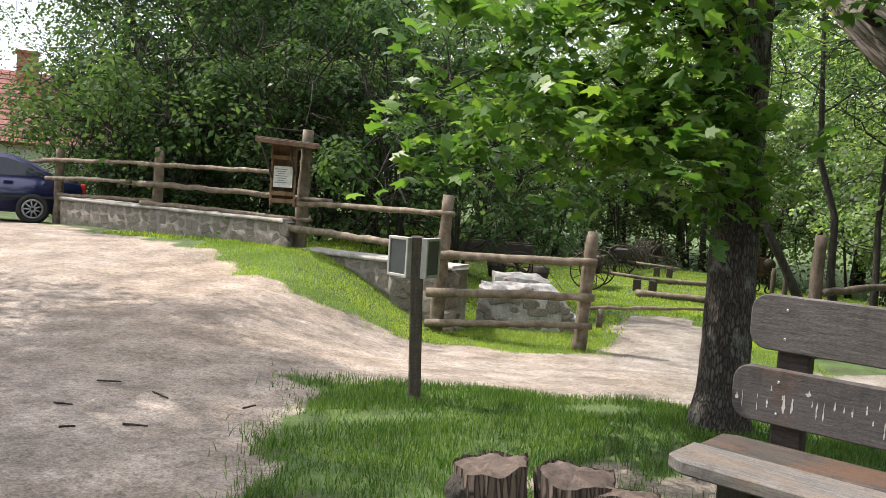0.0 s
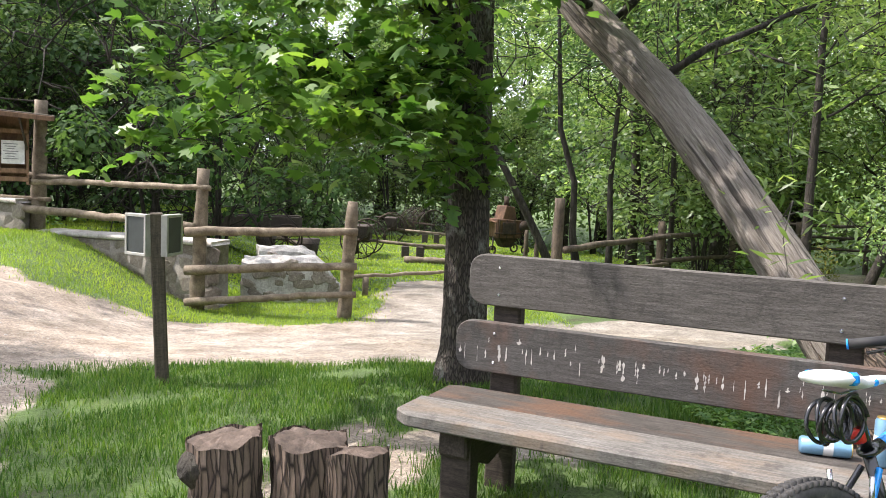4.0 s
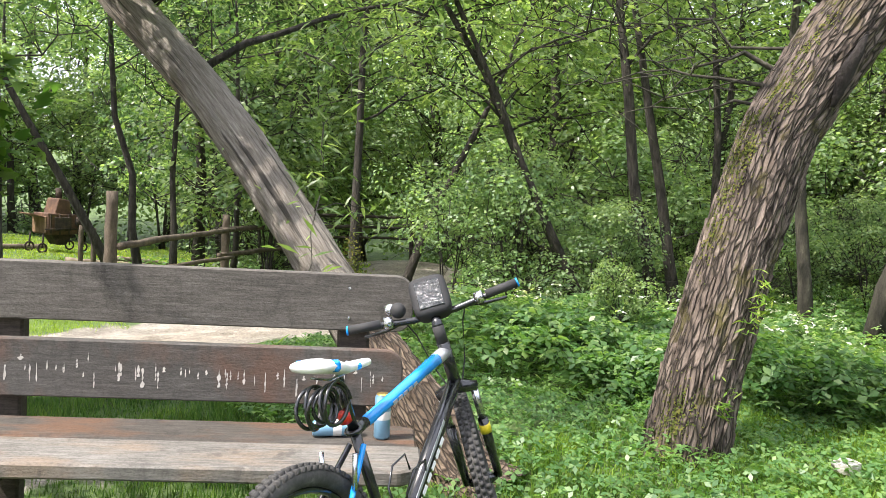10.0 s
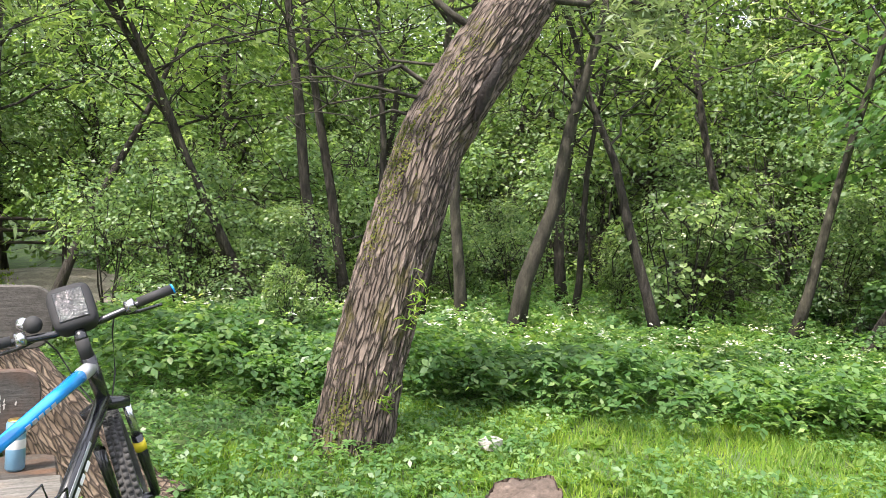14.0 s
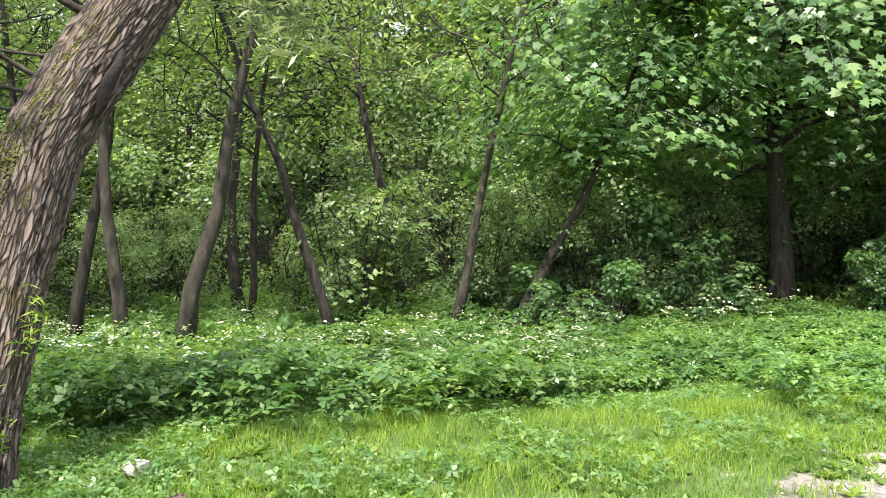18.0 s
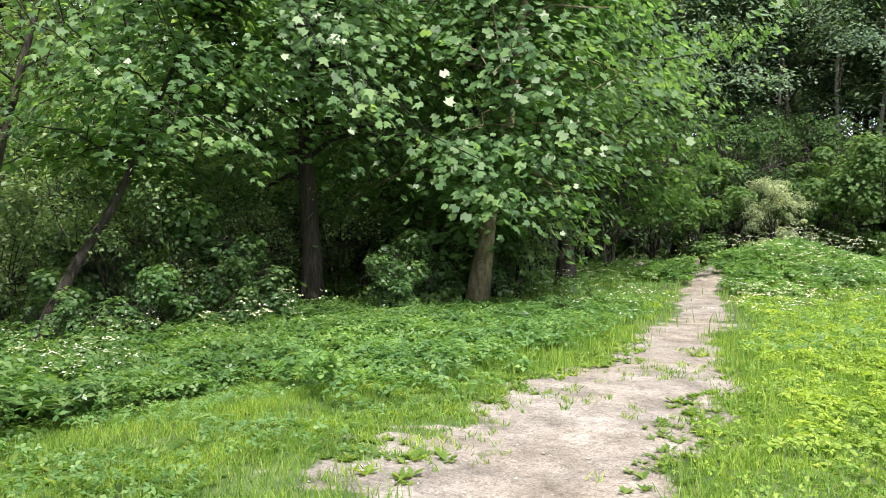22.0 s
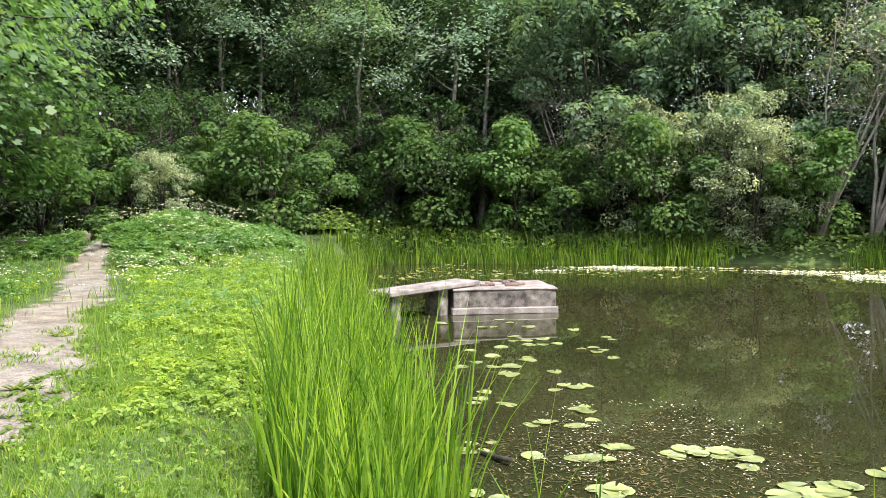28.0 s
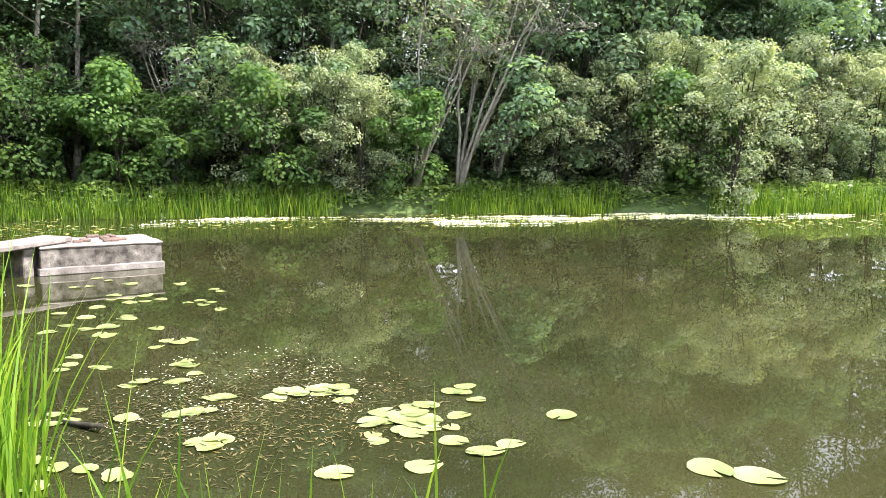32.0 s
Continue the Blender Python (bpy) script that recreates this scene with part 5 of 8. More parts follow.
def bicycle():
    bike = thing("bicycle", "blue, black and white mountain bicycle leaning by the bench", "bicycle")
    bike.matrix_basis = pose(1.354, 1.982, gz(1.6, 2.1) + 0.015, -9.9, 0, 21.9)
    wheel("rear_wheel", bike, pose(0, 0, 0.335))
    bb, clamp, head, headb = (0.42, 0, 0.29), (0.285, 0, 0.70), (0.85, 0, 0.85), (0.895, 0, 0.735)
    line = [tuple(np.add(np.multiply(clamp, 1 - u), np.multiply(head, u))) for u in (0.1, 0.3, 0.6, 0.88)]
    pipe("top_tube_rear", [clamp, line[0]], [0.0175, 0.018], M["black_paint"], bike, 14)
    pipe("top_tube", line, [0.018, 0.019, 0.021, 0.0235], M["blue_paint"], bike, 14, "glossy bright blue top tube")
    for k in range(5):
        c = np.add(np.multiply(clamp, 0.66 - 0.055 * k), np.multiply(head, 0.34 + 0.055 * k))
        bar = part("decal", box_bm(0.022, 0.002, 0.011, (0, 0, 0), 0), M["grey_paint"], bike)
        bar.matrix_basis = Matrix.Translation(Vector(c) + Vector((0.004, -0.0205, -0.004))) @ Matrix.Rotation(-0.26, 4, "Y")
    pipe("top_tube_front", [line[3], head], [0.024, 0.0235], M["grey_paint"], bike, 14)
    pipe("down_tube", [bb, tuple(np.multiply(np.add(bb, headb), 0.5)), headb], [0.025, 0.027, 0.025], M["black_paint"], bike, 14, "black down tube with white lettering bars")
    d = Vector(np.subtract(headb, bb)).normalized()
    slant = Matrix.Rotation(-math.atan2(d.z, d.x), 4, "Y")
    strip = part("decal", box_bm(0.3, 0.003, 0.013, (0, 0, 0), 0.001), M["grey_paint"], bike)
    strip.matrix_basis = Matrix.Translation(Vector(bb) + d * 0.33 + Vector((-0.012, -0.024, 0.009))) @ slant
    for k in range(6):
        bar = part("decal", box_bm(0.034, 0.003, 0.017, (0, 0, 0), 0.001), M["white_vinyl"], bike)
        bar.matrix_basis = Matrix.Translation(Vector(bb) + d * (0.18 + 0.045 * k) + Vector((0.008, -0.0258, -0.005))) @ slant
    pipe("seat_tube", [bb, clamp], 0.0165, M["black_paint"], bike, 12)
    pipe("head_tube", [(0.905, 0, 0.715), (0.84, 0, 0.885)], 0.023, M["black_paint"], bike, 14)
    for s in (-1, 1):
        pipe("chain_stay", [(0.4, s * 0.03, 0.29), (0.22, s * 0.06, 0.315), (0, s * 0.065, 0.335)], 0.011, M["black_paint"], bike, 8)
        pipe("seat_stay", [(0.29, s * 0.025, 0.66), (0.14, s * 0.06, 0.5), (0, s * 0.065, 0.335)], 0.009, M["blue_paint"] if s < 0 else M["black_paint"], bike, 8)
        pipe("rear_brake_arm", [(0.19, s * 0.055, 0.56), (0.2, s * 0.06, 0.66)], 0.008, M["steel"], bike, 6)
    pipe("seat_post", [clamp, (0.235, 0, 0.86)], 0.0155, M["black_paint"], bike, 12)
    ring_pipe("seat_clamp", (0.282, 0, 0.705), (-0.3, 0, 0.95), 0.021, 0.008, M["black_paint"], bike, 20, 6)
    pipe("reflector", [(0.25, 0, 0.735), (0.24, 0, 0.765)], [0.019, 0.019], M["red_lens"], bike, 14, "red rear lamp on the seat post")
    # saddle: a loft of cross sections
    secs = [(-0.135, 0.05, 0.924, 0.014), (-0.125, 0.07, 0.934, 0.036), (-0.09, 0.076, 0.935, 0.044), (-0.04, 0.064, 0.924, 0.042), (0.01, 0.042, 0.907, 0.034), (0.07, 0.026, 0.903, 0.03), (0.12, 0.021, 0.902, 0.026), (0.145, 0.016, 0.9, 0.022), (0.155, 0.006, 0.896, 0.012)]
    g = Geo()
    ang = np.linspace(0, 2 * np.pi, 14, endpoint=False)
    vv = np.concatenate([np.stack([np.full(14, 0.235 + x), w * np.cos(ang), z - h * 0.5 + h * 0.5 * np.sign(np.sin(ang)) * np.abs(np.sin(ang)) ** 0.7], 1) for x, w, z, h in secs])
    i, j = np.meshgrid(np.arange(len(secs) - 1), np.arange(14), indexing="ij")
    q = np.stack([i * 14 + j, (i + 1) * 14 + j, (i + 1) * 14 + (j + 1) % 14, i * 14 + (j + 1) % 14], -1).reshape(-1, 4)
    g.add(vv, q, np.arange(14)[None], (np.arange(14) + 14 * (len(secs) - 1))[None])
    saddle = child("saddle", g.mesh("saddle", M["white_vinyl"], True), bike, "white saddle with blue panels")
    part("saddle_panel", box_bm(0.026, 0.1545, 0.034, (0.148, 0, 0.913), 0.008), M["blue_paint"], saddle)
    part("saddle_panel", box_bm(0.05, 0.056, 0.02, (0.295, 0, 0.887), 0.006), M["blue_paint"], saddle)
    pipe("saddle_rail", [(0.14, 0.02, 0.88), (0.22, 0.022, 0.862), (0.35, 0.01, 0.88)], 0.004, M["steel"], saddle, 6)
    # coiled cable lock under the saddle
    t = np.linspace(0, 2 * np.pi * 6, 170)
    coil = np.stack([0.165 + (0.052 + 0.007 * np.sin(0.37 * t)) * np.cos(t) - 0.035 * t / t[-1], -0.05 + 0.085 * t / t[-1] + 0.006 * np.sin(1.7 * t), 0.808 + (0.052 + 0.008 * np.sin(0.23 * t + 1)) * np.sin(t) - 0.012 * t / t[-1]], 1)
    pipe("cable_lock", coil, 0.0058, M["black_paint"], bike, 7, "black coiled cable lock")
    # fork and bars turn about the steering axis
    ax = Vector((-math.sin(radians(20)), 0, math.cos(radians(20))))
    T = Matrix.Translation(Vector(head)) @ Matrix.Rotation(radians(31.6), 4, ax) @ Matrix.Translation(-Vector(head))
    wheel("front_wheel", bike, T @ pose(1.07, 0, 0.335))

    def turned(points):
        return [tuple(T @ Vector(p)) for p in points]

    for s in (-1, 1):
        leg = pipe("fork_leg", turned([(1.07, s * 0.062, 0.335), (1.02, s * 0.062, 0.47), (0.985, s * 0.062, 0.57)]), [0.015, 0.0185, 0.0195], M["black_paint"], bike, 12)
        pipe("fork_stanchion", turned([(0.99, s * 0.062, 0.56), (0.945, s * 0.062, 0.69)]), 0.0145, M["steel"], bike, 12)
        a, c = turned([(1.005, s * 0.062, 0.515), (0.993, s * 0.062, 0.55)])
        if s < 0:
            pipe("yellow_sticker", [a, c], 0.0212, M["yellow_label"], leg, 12)
    pipe("fork_crown", turned([(0.945, -0.075, 0.695), (0.935, 0, 0.715), (0.945, 0.075, 0.695)]), [0.02, 0.028, 0.02], M["black_paint"], bike, 12)
    pipe("steerer", turned([(0.845, 0, 0.88), (0.825, 0, 0.945)]), 0.021, M["rubber"], bike, 12)
    pipe("stem", turned([(0.825, 0, 0.94), (0.9, 0, 0.985)]), [0.02, 0.018], M["black_paint"], bike, 12)
    pipe("handlebar", turned([(0.86, -0.31, 1.015), (0.885, -0.2, 1.0), (0.9, -0.08, 0.985), (0.9, 0.08, 0.985), (0.885, 0.2, 1.0), (0.86, 0.31, 1.015)]), 0.0125, M["black_paint"], bike, 10)
    for s in (-1, 1):
        pipe("grip", turned([(0.862, s * 0.185 + s * 0.01, 1.005), (0.858, s * 0.31, 1.015)]), 0.0165, M["rubber"], bike, 12)
        pipe("grip_ring", turned([(0.857, s * 0.311, 1.015), (0.857, s * 0.317, 1.016)]), 0.0178, M["blue_paint"], bike, 12)
        pipe("shifter", turned([(0.875, s * 0.155, 1.0), (0.868, s * 0.185, 1.004)]), 0.022, M["steel"], bike, 12)
        pipe("brake_lever", turned([(0.9, s * 0.13, 0.99), (0.93, s * 0.19, 0.975), (0.925, s * 0.27, 0.975)]), [0.01, 0.007, 0.006], M["black_paint"], bike, 8)
        pipe("cable", turned([(0.92, s * 0.11, 0.98), (1.0, s * 0.09, 0.93), (0.99, s * 0.06, 0.8), (0.93, s * 0.03, 0.73)]), 0.003, M["rubber"], bike, 6)
    bell = turned([(0.9, 0.125, 1.035)])[0]
    ball = bmesh.new()
    bmesh.ops.create_uvsphere(ball, u_segments=16, v_segments=10, radius=0.029)
    bmesh.ops.translate(ball, vec=bell, verts=ball.verts)
    part("bell", ball, M["rubber"], bike, "black ball-shaped bell", True)
    ball = bmesh.new()
    bmesh.ops.create_uvsphere(ball, u_segments=16, v_segments=10, radius=0.024)
    bmesh.ops.translate(ball, vec=turned([(0.925, 0.155, 1.045)])[0], verts=ball.verts)
    part("bell_dome", ball, M["steel"], bike, "chrome bell dome", True)
    bag = part("phone_bag", rounded_bag(), M["nylon"], bike, "black zip bag with a clear window", True)
    bag.matrix_basis = T @ pose(0.905, 0, 1.045, 0, 24, 0) @ Matrix.Scale(1.1, 4)
    part("window", box_bm(0.006, 0.084, 0.098, (-0.0405, 0, 0), 0.002), M["clear_film"], bag)
    # crank, pedals, bottle cage
    pipe("chainring", [(0.42, -0.045, 0.29), (0.42, -0.055, 0.29)], [0.09, 0.09], M["black_paint"], bike, 24)
    for s, a in ((-1, 0.6), (1, 0.6 + math.pi)):
        e = (0.42 + 0.17 * math.cos(a), s * 0.075, 0.29 + 0.17 * math.sin(a))
        pipe("crank_arm", [(0.42, s * 0.065, 0.29), e], 0.011, M["black_paint"], bike, 8)
        o = part("pedal", box_bm(0.09, 0.08, 0.02, (e[0], e[1] + s * 0.06, e[2]), 0.005), M["rubber"], bike)
    pipe("bottle_cage", [(0.47, -0.03, 0.4), (0.46, -0.045, 0.47), (0.5, -0.05, 0.53), (0.58, -0.045, 0.54), (0.6, -0.03, 0.5)], 0.004, M["black_paint"], bike, 6)
    pipe("bottle_cage", [(0.5, 0.03, 0.4), (0.49, 0.045, 0.47), (0.53, 0.05, 0.53), (0.6, 0.045, 0.55), (0.6, 0.03, 0.5)], 0.004, M["black_paint"], bike, 6)
    return bike


bicycle()


# ---- stumps ----
def stump(x, y, r, h, seed, notch=False, label="cut tree stump used as a seat in the grass"):
    root = thing("tree_stump", label, "stump", (x, y, gz(x, y)), group="stump seats")
    shape = gnarled([(0, 0, -0.05), (0.01, 0, h * 0.5), (0.0, 0.01, h)], [r * 1.02, r * 0.95, r * 0.98], 26, 40, 0.2, seed, 1.12, 14)
    v = shape[0]
    lift = [(0.10 * math.cos(seed * 1.7) * q[0] + 0.10 * math.sin(seed * 1.7) * q[1] + 0.035 * noise.noise(Vector((q[0] * 11 + seed, q[1] * 11, 0)))) * max(0, q[2] / h) ** 3 for q in v]
    v[:, 2] += np.array(lift)
    child("bark", trunk_mesh("bark", shape, M["stump_bark"], False), root)
    g = np.random.default_rng(seed)
    rim = v[-40:]
    ctr = rim.mean(0)
    top, faces = [ctr + [0, 0, 0.012]], []
    for k, u in enumerate((0.35, 0.7, 0.985)):
        top += list(ctr + (rim - ctr) * u + np.stack([0 * rim[:, 0], 0 * rim[:, 0], g.uniform(-0.008, 0.01, 40) - (0.012 if u > 0.9 else 0)], 1))
    tri = [[0, 1 + k, 1 + (k + 1) % 40] for k in range(40)]
    quad = [[1 + 40 * q + k, 41 + 40 * q + k, 41 + 40 * q + (k + 1) % 40, 1 + 40 * q + (k + 1) % 40] for q in range(2) for k in range(40)]
    child("cut_top", fast_mesh("cut_top", np.array(top), [np.array(tri), np.array(quad)], M["stump_top"]), root)
    if notch:
        v, f = tube([(-r * 0.5, -r * 0.3, h * 0.66), (-r * 0.85, -r * 0.5, h * 0.78), (-r * 0.95, -r * 0.56, h * 0.8)], [0.07, 0.056, 0.05], 14, 0.05)
        child("branch_stub", fast_mesh("branch_stub", v, f, M["bark"]), root)
    return root


stump(-0.25, 3.33, 0.14, 0.37, 4, True, "dark tree stump with a sawn side branch")
stump(0.07, 3.33, 0.15, 0.36, 5)
stump(0.245, 3.24, 0.128, 0.34, 6)
stump(3.25, 1.36, 0.15, 0.33, 7, False, "low weathered stump on the grassy bank")


# ---- sign ----
def sign():
    root = thing("notice_sign", "dark timber post with two small framed boards", "sign", (-0.93, 5.62, gz(-0.93, 5.62)), turn=9.7)
    o = part("post", box_bm(0.085, 0.085, 1.25, (0, 0, 0.5), 0.008), M["post"], root)
    o.matrix_basis = pose(0, 0, 0, 0, -2.5, 0)
    for s, ang, off in ((-1, 50, 0.115), (1, 63, 0.095)):
        hold = part("board", box_bm(0.19, 0.03, 0.25, (0, 0, 0), 0.004), M["slate"], root, "grey-green panel in a pale frame")
        hold.matrix_basis = pose(s * off - 0.045, 0.03, 0.98, 0, 0, s * ang)
        for dx, dz, sx, sz in ((0, 0.125, 0.21, 0.02), (0, -0.125, 0.21, 0.02), (-0.095, 0, 0.02, 0.25), (0.095, 0, 0.02, 0.25)):
            part("frame_bar", box_bm(sx, 0.045, sz, (dx, 0, dz), 0.003), M["pale_frame"], hold)
        part("clamp_block", box_bm(0.022, 0.05, 0.22, (s * 0.055 - 0.045, 0.005, 0.98), 0.004), M["log"], root)
    return root


sign()


# ---- log fences ----
def fence(label, posts, rails, mat="log"):
    root = thing("log_fence", label, "fence")
    for k, (x, y, top, r, lean) in enumerate(posts):
        z0 = gz(x, y)
        p, rr = rough_log((x, y, z0 - 0.1), (x + lean, y, top), r, 40 + k, 10)
        pipe("post", p, rr, M[mat], root, 12, wobble=0.03, seed=k)
    for k, (a, b, r) in enumerate(rails):
        p, rr = rough_log(a, b, r, 70 + k, 16, bow=0.05)
        pipe("rail", p, rr, M[mat], root, 10, wobble=0.02, seed=k + 3)
    return root


fence("weathered peeled-log rail fence along the yard",
      [(-10.32, 15.6, 1.88, 0.1, 0), (-7.43, 14.28, 1.97, 0.1, 0.0), (-4.24, 13.03, 2.35, 0.105, 0.06), (-1.62, 11.32, 1.42, 0.095, 0.07), (0.37, 11.0, 1.06, 0.09, 0.08)],
      [((-13.2, 17.1, 1.5), (-10.2, 15.42, 1.62), 0.04), ((-10.6, 15.45, 1.63), (-7.5, 14.12, 1.66), 0.04), ((-10.5, 15.42, 1.26), (-8.0, 14.3, 1.3), 0.042), ((-10.2, 15.4, 0.93), (-7.45, 14.12, 0.97), 0.04),
       ((-7.75, 14.15, 1.64), (-4.5, 12.86, 1.62), 0.042), ((-7.75, 14.15, 1.28), (-3.65, 12.8, 1.2), 0.05), ((-7.7, 14.15, 0.93), (-4.0, 12.88, 0.87), 0.04), ((-8.3, 14.5, 1.29), (-7.3, 14.1, 1.28), 0.045),
       ((-4.3, 12.88, 1.12), (-1.45, 11.2, 1.16), 0.045), ((-4.5, 12.9, 0.72), (-1.65, 11.2, 0.64), 0.06),
       ((-1.75, 11.17, 0.57), (0.52, 10.87, 0.66), 0.062), ((-1.75, 11.17, 0.06), (0.52, 10.87, 0.2), 0.06), ((-1.75, 11.17, -0.38), (0.52, 10.87, -0.18), 0.05)])
fence("grey log fence at the meadow's edge",
      [(3.62, 12.02, 1.2, 0.095, 0.0), (6.38, 14.5, 0.8, 0.08, 0), (8.6, 15.9, 0.8, 0.08, 0), (10.8, 17.0, 0.8, 0.08, 0), (5.1, 19.7, 0.25, 0.06, 0), (5.35, 19.6, 0.2, 0.06, 0)],
      [((3.7, 11.9, 0.42), (6.5, 14.4, 0.52), 0.05), ((6.2, 14.35, 0.52), (8.8, 15.8, 0.55), 0.045), ((6.2, 14.35, 0.05), (8.8, 15.8, 0.08), 0.045), ((3.9, 12.1, 0.0), (6.5, 14.4, 0.0), 0.04), ((8.5, 15.7, 0.5), (11, 16.9, 0.5), 0.045)], "log_old")
fence("dark rail fence among the trees",
      [(11.0, 19.9, 0.75, 0.06, 0), (12.4, 19.3, 0.75, 0.06, 0), (13.8, 18.7, 0.8, 0.06, 0)],
      [((10.7, 19.85, 0.62), (14.1, 18.45, 0.66), 0.045), ((10.7, 19.85, 0.32), (14.1, 18.45, 0.36), 0.04), ((10.7, 19.85, 0.02), (14.1, 18.45, 0.06), 0.04)], "beam")
bar_gate = thing("pole", "long pale peeled pole lying across the meadow entrance", "pole")
p, rr = rough_log((0.45, 12.9, -0.2), (4.4, 14.6, -0.16), 0.03, 99, 18)
pipe("shaft", p, rr, M["log"], bar_gate, 10, wobble=0.03)
for x, y in ((0.75, 13.0), (4.1, 14.45)):
    pipe("support", [(x, y, gz(x, y) - 0.05), (x, y, -0.2)], 0.05, M["log"], bar_gate, 8)


# ---- notice box on the fence post ----
def kiosk():
    root = thing("notice_box", "small roofed wooden notice box with a paper sheet", "notice board", (-4.24, 12.86, 0), turn=20)
    part("roof", box_bm(1.0, 0.62, 0.055, (-0.22, -0.18, 2.1), 0.012, Matrix.Rotation(radians(3), 4, "Y")), M["post"], root, "dark overhanging plank roof")
    part("roof_edge", box_bm(0.98, 0.03, 0.07, (-0.22, -0.49, 2.07), 0.006, Matrix.Rotation(radians(3), 4, "Y")), M["kiosk"], root)
    part("back_panel", box_bm(0.38, 0.03, 0.95, (-0.26, 0.05, 1.6), 0.005), M["kiosk"], root)
    for x in (-0.44, -0.07):
        part("side_board", box_bm(0.04, 0.14, 1.0, (x, -0.01, 1.58), 0.005), M["kiosk"], root)
    for z in (1.86, 1.28, 1.16):
        part("cross_board", box_bm(0.4, 0.05, 0.07, (-0.26, -0.06, z), 0.006), M["kiosk"], root)
    sheet = part("notice_sheet", box_bm(0.3, 0.006, 0.34, (-0.26, -0.075, 1.55), 0.001), M["paper"], root, "white printed notice")
    for k in range(7):
        part("text_bar", box_bm(0.2 - 0.05 * (k % 3), 0.002, 0.012, (-0.29, -0.0795, 1.67 - 0.036 * k), 0), M["ink"], sheet)
    pipe("strut", [(-0.62, -0.4, 2.05), (-0.42, -0.05, 1.5)], 0.018, M["beam"], root, 6)
    pipe("strut", [(-0.18, -0.42, 2.05), (-0.08, -0.09, 1.6)], 0.018, M["beam"], root, 6)
    return root


kiosk()


# ---- willows and maple close by ----
def sprays(root, starts, rng, count, leaf, shape, mat, length, fall=0.3, up=0.4, twig=0.005, bark="bark_grey"):
    """Twigs that start at given points and carry leaves."""
    g, tips = Geo(), []
    for s in starts:
        for k in range(3):
            e = np.asarray(s) + rng.standard_normal(3) * length * np.array([1, 1, 0.6]) - np.array([0, 0, fall * length])
            pts = limb_points(s, e, rng, 5)
            v, f = tube(pts, np.linspace(twig, twig * 0.3, 5), 4, closed=False)
            g.add(v, *f)
            tips += list(pts[1:])
    tagged(child("twig", g.mesh("twig", M[bark], True), root), kind="stuff")
    tips = np.array(tips)
    pos = tips[rng.integers(0, len(tips), count)] + rng.standard_normal((count, 3)) * length * 0.16
    v, f = leaves(pos, leaf, rng, shape, up, fall)
    return child("crown", fast_mesh("crown", v, [f], M[mat]), root)


